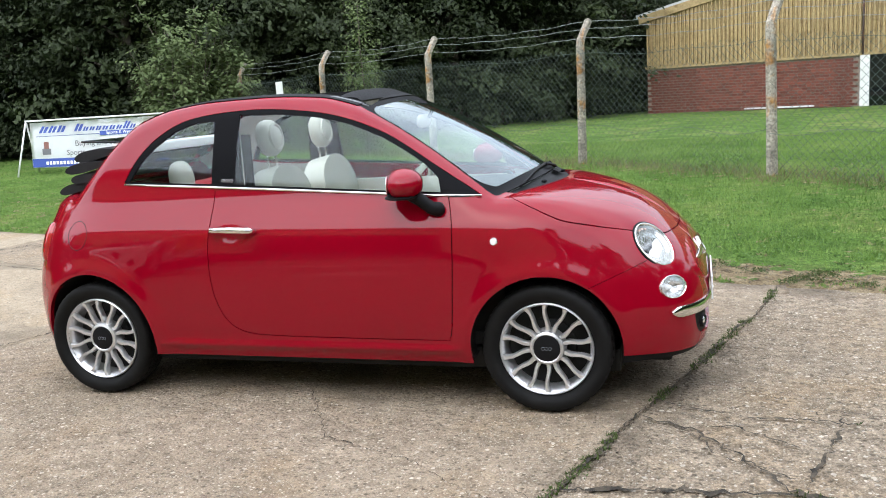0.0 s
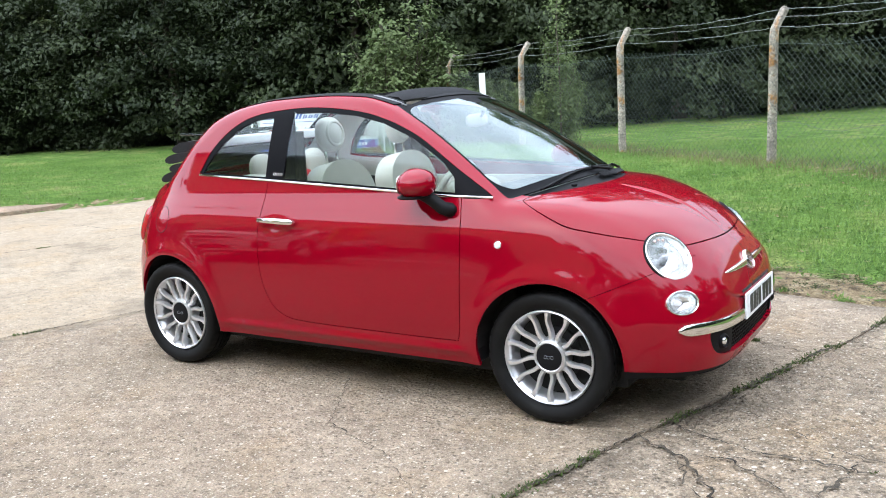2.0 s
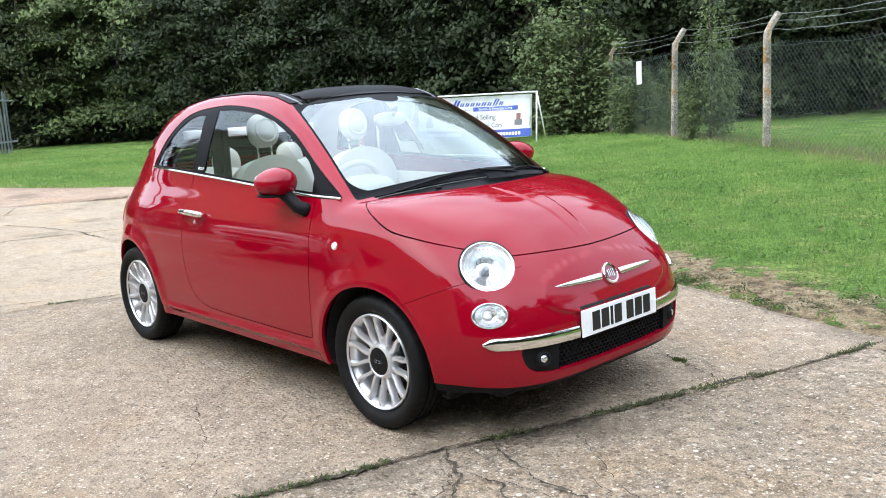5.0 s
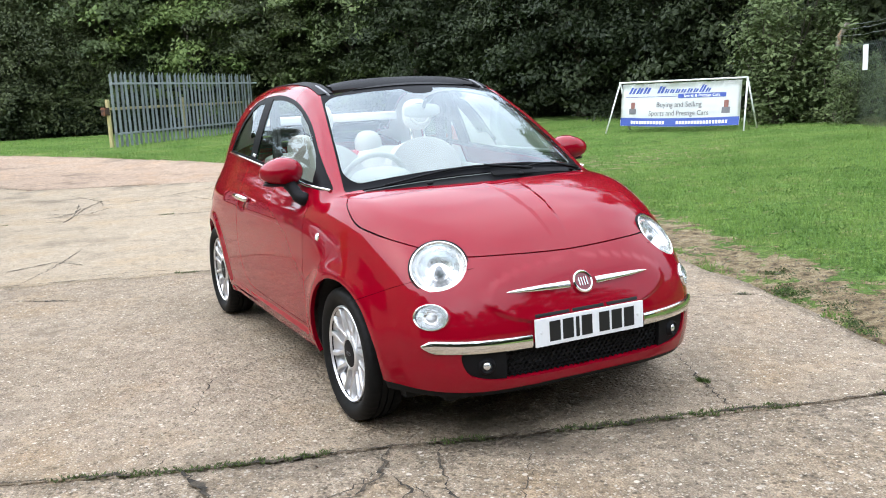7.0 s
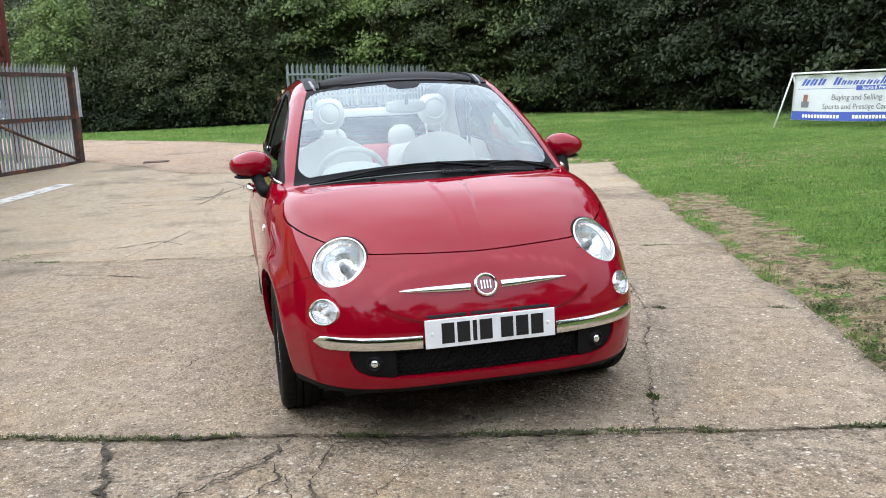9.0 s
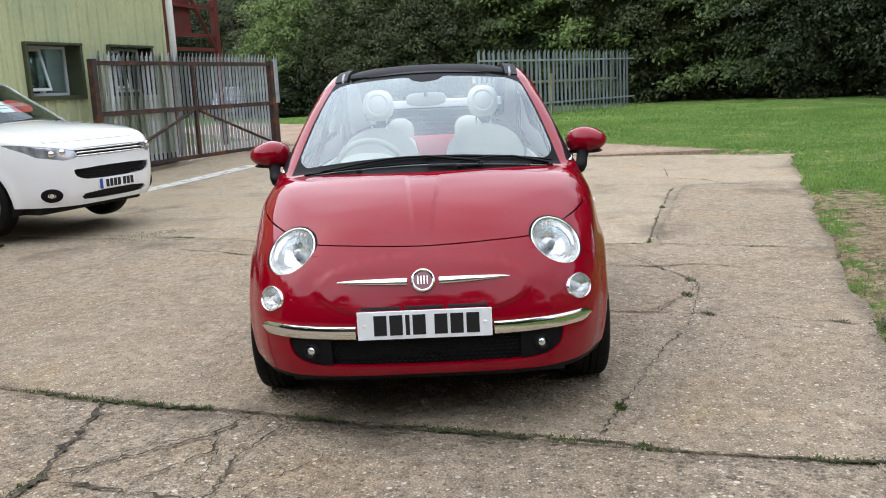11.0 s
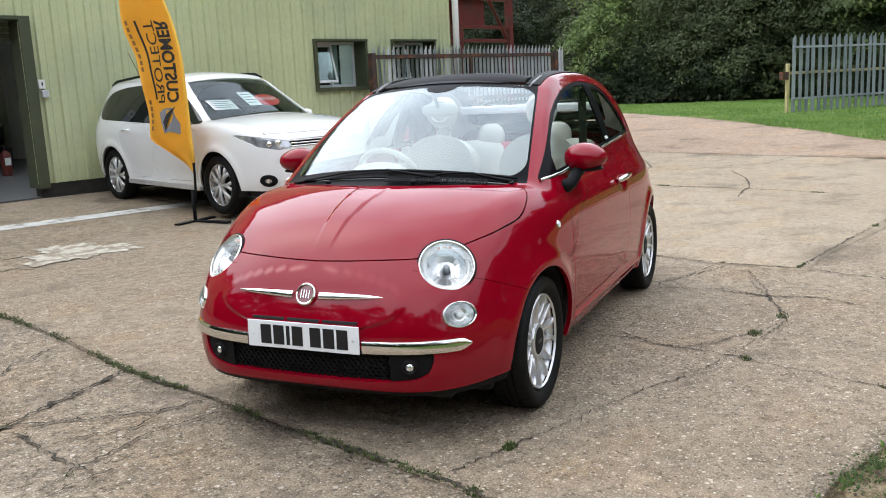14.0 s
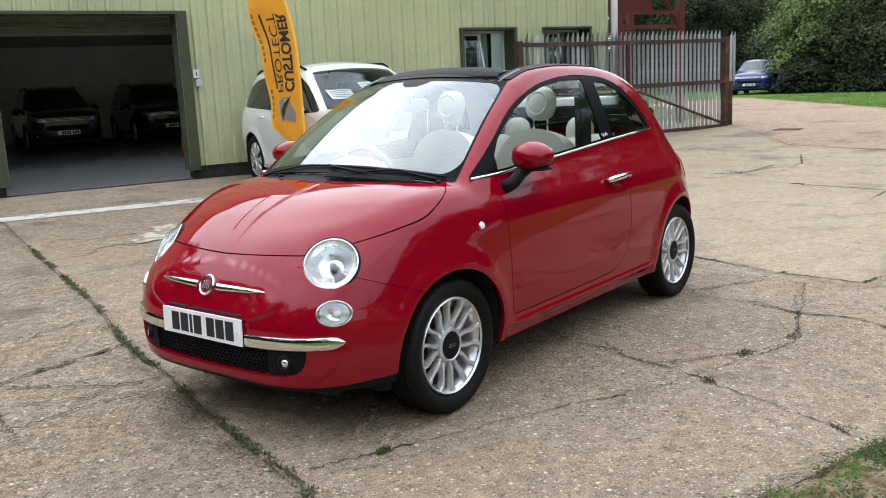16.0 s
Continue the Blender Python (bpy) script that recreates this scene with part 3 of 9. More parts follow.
YARD_X, YARD_Y = np.linspace(-16, 16, 130), np.linspace(-19, 5.9, 104)
sheet("pavement", CONCRETE, YARD_X, YARD_Y, 0.0, lambda x, y: np.maximum(np.maximum(np.maximum(yard_distance(x, y), -pink(x, y)), -newer(x, y)), -coarse(x, y)), "worn tan concrete yard with cracks and stains", "yard")
sheet("pavement_coarse", COARSE_SLAB, YARD_X, YARD_Y, -0.006, lambda x, y: np.maximum(yard_distance(x, y), coarse(x, y)), "rough broken concrete slab with pale pebbles", "yard")
sheet("pavement_newer", PALE_SLAB, YARD_X, YARD_Y, 0.0, lambda x, y: np.maximum(np.maximum(yard_distance(x, y), -pink(x, y)), newer(x, y)), "paler smoother concrete slabs at the back of the yard", "yard")
sheet("road", DRIVE, np.linspace(-60, -10.0, 90), np.linspace(-45, 5.6, 92), 0.0, lambda x, y: np.maximum(yard_distance(x, y), pink(x, y)), "pinkish gravelly drive leaving the yard", "drive")
tagged(part("manhole", box((-14.15, -2.60, 0.0), (-13.55, -2.10, 0.04), 0.004, Matrix.Translation((0, 0, float(land(-13.85, -2.2)) - 0.034))), RUST), "dark iron manhole cover in the drive", "manhole cover", kind="structure")


# ---- joints and cracks in the concrete ----
def ragged(points, step=0.045, sway=0.012, seed=1):
    """A broken line through some points, with small kinks."""
    rnd = random.Random(seed)
    out = []
    for (x0, y0), (x1, y1) in zip(points, points[1:]):
        n = max(2, int(math.hypot(x1 - x0, y1 - y0) / step))
        for k in range(n):
            t = k / n
            out.append((x0 + (x1 - x0) * t + rnd.gauss(0, sway), y0 + (y1 - y0) * t + rnd.gauss(0, sway)))
    return out + [points[-1]]


def crack(points, width, moss=0.0, seed=1):
    """A ragged dark line of soil in a crack; moss: the share of it that is overgrown."""
    rnd = random.Random(seed)
    width = width if moss > 0.5 else width * 0.74
    line = ragged(points, 0.022, 0.008, seed)
    bm, rows = bmesh.new(), []
    for i, (x, y) in enumerate(line):
        a, b = line[max(i - 1, 0)], line[min(i + 1, len(line) - 1)]
        dx, dy = b[0] - a[0], b[1] - a[1]
        n = math.hypot(dx, dy) or 1
        fade = 0.55 + 0.45 * math.sin(i * 0.13 + seed) + 0.3 * math.sin(i * 0.41 + 2 * seed)
        grown = math.sin(i * 0.21 + seed) * 0.5 + math.sin(i * 0.077 + 2 * seed) * 0.5
        reach = width * (0.22 + 0.5 * min(1.0, max(0.0, grown + 0.3)) if moss > 0.5 else max(0.32, 0.62 * fade)) * min(1.0, 0.25 + i / 3, 0.15 + (len(line) - 1 - i) / 6)
        sides = [-reach * rnd.choice((0.1, 0.3, 0.55, 0.8, 1.1, 1.5)), reach * rnd.choice((0.1, 0.3, 0.55, 0.8, 1.1, 1.5))]
        z = float(land(x, y)) + 0.0045 + 0.004 * float(wavy(np.array(x), np.array(y), 1.7))
        rows.append([bm.verts.new((x - dy / n * w, y + dx / n * w, z)) for w in sides])
    for p, q in zip(rows, rows[1:]):
        bm.faces.new((p[0], p[1], q[1], q[0]))
    bmesh.ops.recalc_face_normals(bm, faces=bm.faces)
    ob = tagged(part("crack", bm, SOIL), "soil-filled crack across worn concrete" if not moss else "mossy soil-filled joint between concrete slabs", "crack", "cracks in the concrete", "structure")
    if not moss:
        return
    verts, tris = [], []
    for i, (x, y) in enumerate(line):
        patch = math.sin(i * 0.21 + seed) * 0.5 + math.sin(i * 0.077 + 2 * seed) * 0.5
        if patch < 1 - 2 * moss:
            continue
        z = float(land(x, y))
        for k in range(rnd.randint(6, 15)):
            px, py, h, a = x + rnd.gauss(0, min(width, 0.025) * 0.75), y + rnd.gauss(0, min(width, 0.025) * 0.75), rnd.uniform(0.004, 0.018), rnd.uniform(0, 6.28)
            w = rnd.uniform(0.003, 0.006)
            tilt = rnd.uniform(-0.014, 0.014), rnd.uniform(-0.014, 0.014)
            k0 = len(verts)
            verts += [(px - w * math.cos(a), py - w * math.sin(a), z), (px + w * math.cos(a), py + w * math.sin(a), z), (px + tilt[0], py + tilt[1], z + h)]
            tris.append((k0, k0 + 1, k0 + 2))
    if tris:
        tagged(part("moss", quads_mesh("moss", verts, tris), MOSS), "green moss and weeds in a concrete joint", "moss", "moss in the joints", "stuff")


crack([(-0.1, -5.4), (0.45, -3.75), (0.85, -2.62), (1.03, -2.14), (1.31, -1.52), (1.42, -1.14), (1.51, -0.81), (1.67, -0.39), (1.76, -0.09), (1.85, 0.16), (1.98, 0.63), (2.11, 0.93), (2.30, 1.75)], 0.019, 0.6, 3)
crack([(-7.6, -3.0), (-7.0, -0.6), (-6.51, 0.97), (-6.06, 2.11), (-5.64, 3.43), (-5.4, 4.2)], 0.02, 0.1, 5)
crack([(1.98, 0.63), (1.66, 0.78), (1.37, 0.91), (0.87, 1.14), (0.38, 1.41), (-0.49, 1.69), (-1.06, 1.56), (-1.89, 1.35)], 0.009, 0.0, 6)
crack([(1.54, -0.77), (1.78, -0.91), (1.90, -1.09), (2.01, -1.25), (2.07, -1.37), (2.13, -1.44), (2.5, -1.5)], 0.028, 0.25, 8)
crack([(1.86, -0.82), (2.06, -0.82), (2.30, -0.82)], 0.008, 0.0, 9)
crack([(1.80, -0.30), (1.97, -0.37), (2.18, -0.53), (2.37, -0.64), (2.9, -0.72)], 0.009, 0.0, 10)
crack([(2.37, -0.64), (2.30, -0.98), (2.19, -1.21), (2.14, -1.40)], 0.020, 0.1, 11)
crack([(1.31, -1.52), (1.69, -1.47), (2.04, -1.45), (2.17, -1.46), (2.45, -1.55)], 0.036, 0.22, 12)
crack([(2.13, -1.32), (2.02, -1.26), (1.86, -1.15), (1.79, -0.98), (1.70, -0.87)], 0.010, 0.0, 13)
crack([(2.40, -0.76), (1.98, -0.73), (1.70, -0.62), (1.60, -0.55)], 0.020, 0.2, 14)
crack([(1.70, -2.1), (1.79, -1.91), (2.02, -1.60), (2.09, -1.44)], 0.008, 0.0, 15)
crack([(-0.09, -0.58), (0.06, -0.84), (0.25, -1.17), (0.68, -1.35), (0.97, -1.58), (1.15, -1.68)], 0.008, 0.0, 16)
crack([(-12.0, 3.0), (-10.6, 1.1), (-10.8, -0.3), (-12.0, -2.6)], 0.02, 0.0, 25)
crack([(0.45, -3.75), (-1.0, -3.3), (-3.2, -2.7)], 0.012, 0.0, 26)
crack([(3.0, -5.0), (2.6, -3.5), (2.9, -2.2), (2.5, -1.55)], 0.012, 0.0, 27)

# the second joint and the cracks round it
crack([(-3.95, -4.2), (-3.1, -1.9), (-2.60, -0.3), (-2.24, 0.62), (-2.06, 1.12), (-1.97, 1.68), (-1.80, 2.0), (-1.66, 2.40), (-1.45, 2.95)], 0.024, 0.14, 4)
crack([(-1.97, 1.68), (-3.37, 2.07), (-5.24, 2.64), (-5.62, 2.81)], 0.022, 0.1, 7)
crack([(-5.62, 2.81), (-5.45, 3.2), (-5.2, 4.1)], 0.024, 0.0, 17)
crack([(-6.47, 2.92), (-6.18, 3.27), (-5.63, 3.45), (-5.3, 3.9)], 0.03, 0.0, 18)
crack([(-6.9, -0.3), (-6.64, 0.57), (-6.29, 1.55)], 0.026, 0.0, 19)
crack([(-8.5, 0.51), (-7.65, 0.80), (-6.7, 0.93), (-6.37, 0.89), (-5.74, 0.88)], 0.034, 0.0, 20)
crack([(-10.6, -0.5), (-10.42, 0.22), (-10.3, 1.26), (-9.63, 2.96)], 0.03, 0.0, 21)
crack([(-8.6, -0.17), (-9.0, 0.2), (-9.4, 0.9), (-10.1, 1.26)], 0.03, 0.0, 22)
crack([(-6.47, 2.92), (-7.78, 3.16), (-8.2, 2.78), (-7.82, 1.99)], 0.022, 0.0, 23)
crack([(-1.20, 0.78), (-1.71, 1.07), (-1.99, 1.2)], 0.014, 0.1, 24)
crack([(-1.82, 1.36), (-1.41, 1.42), (-1.05, 1.54), (-0.70, 1.65), (-0.42, 1.70)], 0.013, 0.0, 28)
crack([(-1.17, 0.92), (-1.15, 1.20), (-1.05, 1.54), (-1.10, 1.80), (-1.0, 2.03), (-1.16, 2.5)], 0.013, 0.0, 29)
crack([(-2.79, 1.96), (-3.05, 1.4), (-3.27, 0.92)], 0.010, 0.0, 30)
crack([(-0.03, 0.84), (0.03, 0.93), (0.10, 1.03)], 0.026, 0.0, 31)
crack([(0.15, 1.13), (0.16, 1.28), (-0.05, 1.42), (-0.25, 1.57)], 0.010, 0.0, 32)
crack([(-3.85, -2.9), (-3.83, -2.06), (-4.08, -1.62), (-3.67, -1.4)], 0.026, 0.0, 33)
crack([(-3.21, -1.94), (-3.68, -1.71), (-4.19, -1.52), (-4.69, -1.35)], 0.022, 0.0, 34)
crack([(-2.66, -2.42), (-2.45, -2.0), (-2.19, -1.62)], 0.034, 0.0, 35)
crack([(-3.13, -1.49), (-3.0, -1.0), (-2.86, -0.68)], 0.014, 0.0, 36)
crack([(-7.84, -2.54), (-7.67, -1.81), (-7.77, -0.99), (-8.26, -0.65)], 0.034, 0.0, 37)
crack([(-7.04, -1.36), (-8.35, -1.01), (-9.03, -0.7)], 0.03, 0.0, 38)
crack([(-6.94, -3.37), (-7.1, -2.7), (-7.22, -2.07)], 0.026, 0.0, 39)
crack([(-12.8, -2.7), (-11.2, -1.52), (-10.72, 0.0), (-10.2, 1.5)], 0.022, 0.0, 40)
crack([(-0.12, 0.43), (0.03, 0.70), (0.07, 0.91), (0.15, 1.14), (0.19, 1.34), (0.25, 1.50), (0.31, 1.59), (0.38, 1.78), (0.45, 1.97), (0.53, 2.14), (0.62, 2.28)], 0.013, 0.0, 41)
crack([(0.045, 0.86), (0.055, 0.92), (0.062, 0.99)], 0.050, 0.12, 42)
crack([(-0.17, 1.51), (-0.22, 1.55), (-0.27, 1.58)], 0.055, 0.2, 43)
crack([(0.23, 1.50), (0.255, 1.54), (0.28, 1.58)], 0.045, 0.12, 44)
crack([(0.52, 2.12), (0.535, 2.16), (0.55, 2.19)], 0.045, 0.12, 45)
crack([(0.23, 1.14), (0.04, 1.33), (-0.18, 1.52), (-0.32, 1.60), (-0.49, 1.69)], 0.011, 0.0, 46)
crack([(-1.28, 0.77), (-1.39, 0.85), (-1.62, 0.99), (-1.98, 1.11)], 0.016, 0.0, 47)
crack([(-1.17, 0.83), (-1.17, 1.05), (-1.19, 1.26), (-1.07, 1.50), (-1.09, 1.71), (-1.09, 1.87), (-0.97, 2.03), (-0.95, 2.14)], 0.018, 0.0, 48)
crack([(-1.02, 1.97), (-0.98, 2.02), (-0.97, 2.06)], 0.06, 0.2, 49)
crack([(-7.63, -1.51), (-7.97, -1.15), (-8.50, -1.08), (-8.91, -1.03)], 0.034, 0.0, 50)
crack([(-8.07, -1.50), (-7.83, -1.18), (-8.43, -1.05)], 0.034, 0.0, 51)
crack([(-10.13, -1.07), (-9.02, -0.73), (-8.47, -0.74)], 0.03, 0.0, 52)
crack([(-8.46, -2.08), (-8.46, -0.82), (-8.78, -0.12)], 0.026, 0.0, 53)
crack([(-6.62, -0.15), (-6.79, 0.14), (-6.65, 0.55), (-6.52, 0.94), (-6.33, 1.42)], 0.03, 0.0, 54)
crack([(-11.57, -0.30), (-11.3, 0.3), (-10.99, 0.79)], 0.03, 0.0, 55)
crack([(1.64, -2.09), (1.43, -2.23), (1.23, -2.24), (1.03, -2.27)], 0.016, 0.0, 56)
crack([(2.15, -1.04), (2.03, -0.92), (1.93, -0.85), (1.77, -0.86)], 0.012, 0.0, 57)
crack([(2.30, -0.67), (2.19, -0.62), (2.14, -0.59)], 0.014, 0.0, 58)
crack([(-0.40, -5.51), (-0.63, -5.12), (-0.92, -5.09), (-1.11, -5.03)], 0.028, 0.0, 59)
crack([(0.18, -4.51), (-0.19, -4.47), (-0.41, -4.68), (-0.64, -4.67), (-0.66, -4.39)], 0.024, 0.0, 60)
crack([(1.23, -1.62), (1.14, -1.53), (1.09, -1.50)], 0.012, 0.0, 61)


def weed(x, y, r, count, seed, tall=0.02, label="small green weed growing in a concrete crack"):
    """A little tuft of blades."""
    rnd = random.Random(seed)
    verts, tris = [], []
    for k in range(count):
        a, d = rnd.uniform(0, 6.28), r * math.sqrt(rnd.random())
        px, py, h = x + d * math.cos(a), y + d * math.sin(a) * 0.6, rnd.uniform(0.4, 1.0) * tall
        z, w, b = float(land(px, py)), rnd.uniform(0.002, 0.005), rnd.uniform(0, 6.28)
        k0 = len(verts)
        verts += [(px - w * math.cos(b), py - w * math.sin(b), z), (px + w * math.cos(b), py + w * math.sin(b), z), (px + rnd.gauss(0, h * 0.5), py + rnd.gauss(0, h * 0.5), z + h)]
        tris.append((k0, k0 + 1, k0 + 2))
    tagged(part("weed", quads_mesh("weed", verts, tris), MOSS), label, "weed", "weeds in the concrete", "stuff")


for i, (x, y, r, c) in enumerate(((1.645, 0.785, 0.04, 130), (0.27, 1.545, 0.04, 45), (-0.2, 1.54, 0.06, 70), (2.05, 0.80, 0.04, 50), (-3.5, -3.2, 0.35, 260), (-3.7, -2.9, 0.2, 90), (-0.6, 1.66, 0.06, 60))):
    weed(x, y, r, c, 40 + i)

# white paint on the yard
def stripe(points, width, label):
    bm, rows = bmesh.new(), []
    n = 60
    (x0, y0), (x1, y1) = points
    dx, dy = (x1 - x0) / n, (y1 - y0) / n
    w = width / 2 / math.hypot(dx, dy)
    for k in range(n + 1):
        x, y = x0 + dx * k, y0 + dy * k
        rows.append([bm.verts.new((x - dy * s, y + dx * s, float(land(x - dy * s, y + dx * s)) + 0.006)) for s in (-w, w)])
    for p, q in zip(rows, rows[1:]):
        bm.faces.new((p[0], p[1], q[1], q[0]))
    bmesh.ops.recalc_face_normals(bm, faces=bm.faces)
    tagged(part("painted_line", bm, ROAD_PAINT), label, "line", kind="structure")


stripe([(0.9, -7.63), (-10.9, -3.62)], 0.31, "worn white painted line on the concrete")
bm = bmesh.new()
rnd = random.Random(5)
ring = []
for k in range(90):
    a = 2 * math.pi * k / 90
    r = 0.48 * (1 + 0.22 * math.sin(3 * a + 1) + 0.16 * math.sin(7 * a) + 0.10 * math.sin(17 * a + 2) + rnd.uniform(-0.10, 0.10))
    ring.append(bm.verts.new((-1.40 + r * math.cos(a), -4.72 + r * math.sin(a) * 0.85, 0)))
for v in ring:
    v.co.z = float(land(v.co.x, v.co.y)) + 0.007
bm.faces.new(ring)
tagged(part("paint_patch", bm, FADED_PAINT), "worn white paint patch on the concrete", "paint", kind="structure")

# ---- the green steel building ----
WALL = pose(-4.27, -8.25, 0, 0, 0, 159.8)   # x runs along the wall, away from the doorway; +y goes into the building
WALL_FOOT, WALL_TOP = 0.12, 5.6
HOLES = [(-2.65, -0.15, 0.0, 2.575), (4.88, 5.99, 1.49, 2.30), (6.73, 7.80, 1.51, 2.30)]


def sheet_mesh(x0, x1, z0, z1, holes):
    """One steel sheet with trapezoid ribs, left open at the holes."""
    pitch = 0.24
    xs, ys = [], []
    k = x0
    while k < x1 - 1e-6:
        for u, v in ((0.0, 0.0), (0.070, 0.0), (0.086, -0.040), (0.120, -0.040), (0.136, 0.0), (0.186, 0.0), (0.190, -0.006), (0.198, -0.006), (0.202, 0.0)):
            if k + u < x1:
                xs.append(k + u), ys.append(v)
        k += pitch
    xs.append(x1), ys.append(0.0)
    bm = bmesh.new()
    for i in range(len(xs) - 1):
        mid = (xs[i] + xs[i + 1]) / 2
        spans = [(z0, z1)]
        for a, b, c, d in holes:
            if a < mid < b:
                spans = [s for lo, hi in spans for s in ((lo, min(hi, c)), (max(lo, d), hi)) if s[1] - s[0] > 0.01]
        for lo, hi in spans:
            bm.faces.new([bm.verts.new(p) for p in ((xs[i], ys[i], lo), (xs[i + 1], ys[i + 1], lo), (xs[i + 1], ys[i + 1], hi), (xs[i], ys[i], hi))])
    bmesh.ops.remove_doubles(bm, verts=bm.verts, dist=1e-4)
    out = bmesh.ops.solidify(bm, geom=bm.faces[:], thickness=0.004)
    return bm


wall = part("wall_north", box((8.26, 0.06, WALL_FOOT), (8.34, 0.25, WALL_TOP), 0.0), OLIVE, m=WALL)
tagged(wall, "green ribbed steel cladding wall of a workshop", "wall", kind="structure")
k = -8.4
while k < 8.3:
    part("cladding_sheet", sheet_mesh(k, min(k + 1.20, 8.34), 0.33, WALL_TOP, HOLES), CLADDING, wall)
    k += 1.20
for a, b in ((-8.4, -2.70), (-0.10, 8.34)):
    part("plinth", box((a, 0.02, 0.0), (b, 0.22, 0.335), 0.006), PLINTH, wall, "dark plinth under the cladding")
for a, b, c, d in HOLES[1:]:
    for lo, hi in (((a - 0.05, -0.07, c - 0.07), (b + 0.05, 0.36, c)), ((a - 0.05, -0.09, d), (b + 0.05, 0.36, d + 0.04)), ((a - 0.05, -0.07, c), (a, 0.36, d)), ((b, -0.07, c), (b + 0.05, 0.36, d))):
        part("window_trim", box(lo, hi, 0.004), OLIVE, wall, "dark olive window trim")
for a, b in ((-2.80, -2.65), (-0.15, 0.0)):
    part("door_post", box((a, -0.075, 0.27), (b, 0.30, 2.575), 0.006), OLIVE, wall, "dark olive door post")
part("door_lintel", box((-2.80, -0.076, 2.575), (0.0, 0.30, 2.625), 0.006), OLIVE, wall, "dark olive door lintel")
for x in (0.213 + 0.24 * k for k in range(-35, 34)):
    for z in (0.94, 1.63, 2.31, 3.0):
        if not any(a - 0.1 < x < b + 0.1 and c - 0.1 < z < d + 0.1 for a, b, c, d in HOLES):
            part("rivet", lathe([(0.0, 0.006), (0.007, 0.004), (0.009, 0.0)], 8, frame_of((x, -0.002, z), (0, -1, 0))), GALV, wall)
for i, (a, b, c, d) in enumerate(HOLES[1:]):
    win = part(f"window_{i + 1}", box((a, 0.26, c), (a + 0.045, 0.32, d), 0.004), UPVC, m=WALL)
    tagged(win, "small white-framed window with an open casement" if i == 0 else "small white-framed window behind the gate", "window", kind="structure")
    for lo, hi in (((b - 0.045, 0.26, c), (b, 0.32, d)), ((a + 0.045, 0.26, c), (b - 0.045, 0.32, c + 0.05)), ((a + 0.045, 0.26, d - 0.045), (b - 0.045, 0.32, d)), ((a + 0.53, 0.26, c + 0.05), (a + 0.58, 0.32, d - 0.045))):
        part("window_frame", box(lo, hi, 0.004), UPVC, win)
    part("pane", box((a + 0.58, 0.285, c + 0.05), (b - 0.045, 0.290, d - 0.045)), GLASS, win)
    # the opened casement hangs from its top rail
    swing = Matrix.Translation((a + 0.05, 0.255, d - 0.05)) @ pose(0, 0, 0, -14, 0, 0)
    leaf = part("casement", box((0.0, -0.03, -0.70), (0.035, 0.0, 0.0), 0.004, swing), UPVC, win, "open white casement")
    for lo, hi in (((0.445, -0.03, -0.70), (0.48, 0.0, 0.0)), ((0.035, -0.03, -0.70), (0.445, 0.0, -0.655)), ((0.035, -0.03, -0.04), (0.445, 0.0, 0.0))):
        part("casement_bar", box(lo, hi, 0.004, swing), UPVC, leaf)
    part("pane", box((0.035, -0.018, -0.655), (0.445, -0.013, -0.04), 0.0, swing), GLASS, leaf)
    for u0, u1 in ((a + 0.06, a + 0.34), (a + 0.60, a + 0.82)):
        bm = bmesh.new()
        rows = [[bm.verts.new((u0 + (u1 - u0) * k / 12, 0.40 + 0.018 * math.sin(k * 1.6), z)) for z in (c, d)] for k in range(13)]
        for p, q in zip(rows, rows[1:]):
            bm.faces.new((p[0], q[0], q[1], p[1])).smooth = True
        part("curtain", bm, CURTAIN, win, "pale net curtain")
    # A dark panel close behind the window stands for the unlit room.
    part("room_behind", box((a - 0.04, 0.75, c - 0.06), (b + 0.04, 0.80, d + 0.04)), DARK, win, "dark panel standing for the unlit room behind the window")
pipe = part("downpipe", tube([(8.42, -0.09, 0.25), (8.42, -0.09, 5.75)], 0.065, 16), WHITE_PAINT, m=WALL)
tagged(pipe, "white plastic downpipe at the corner of the workshop", "downpipe")
com = part("intercom", box((0.015, -0.065, 1.645), (0.105, -0.03, 1.77), 0.006), WHITE_PAINT, m=WALL)
tagged(com, "small white notice and grey intercom on the wall", "intercom")
part("intercom_box", box((0.04, -0.10, 1.525), (0.13, -0.03, 1.625), 0.012), GALV, com, "grey weatherproof box")
part("intercom_mark", box((0.053, -0.068, 1.68), (0.070, -0.0655, 1.735)), FLAG_INK, com)
# garage behind the doorway
room = part("garage_floor", box((-4.4, 0.02, -0.10), (6.5, 17.0, 0.150)), FLOOR_PAINT, m=WALL)
tagged(room, "smooth grey painted showroom floor", "floor", kind="structure")
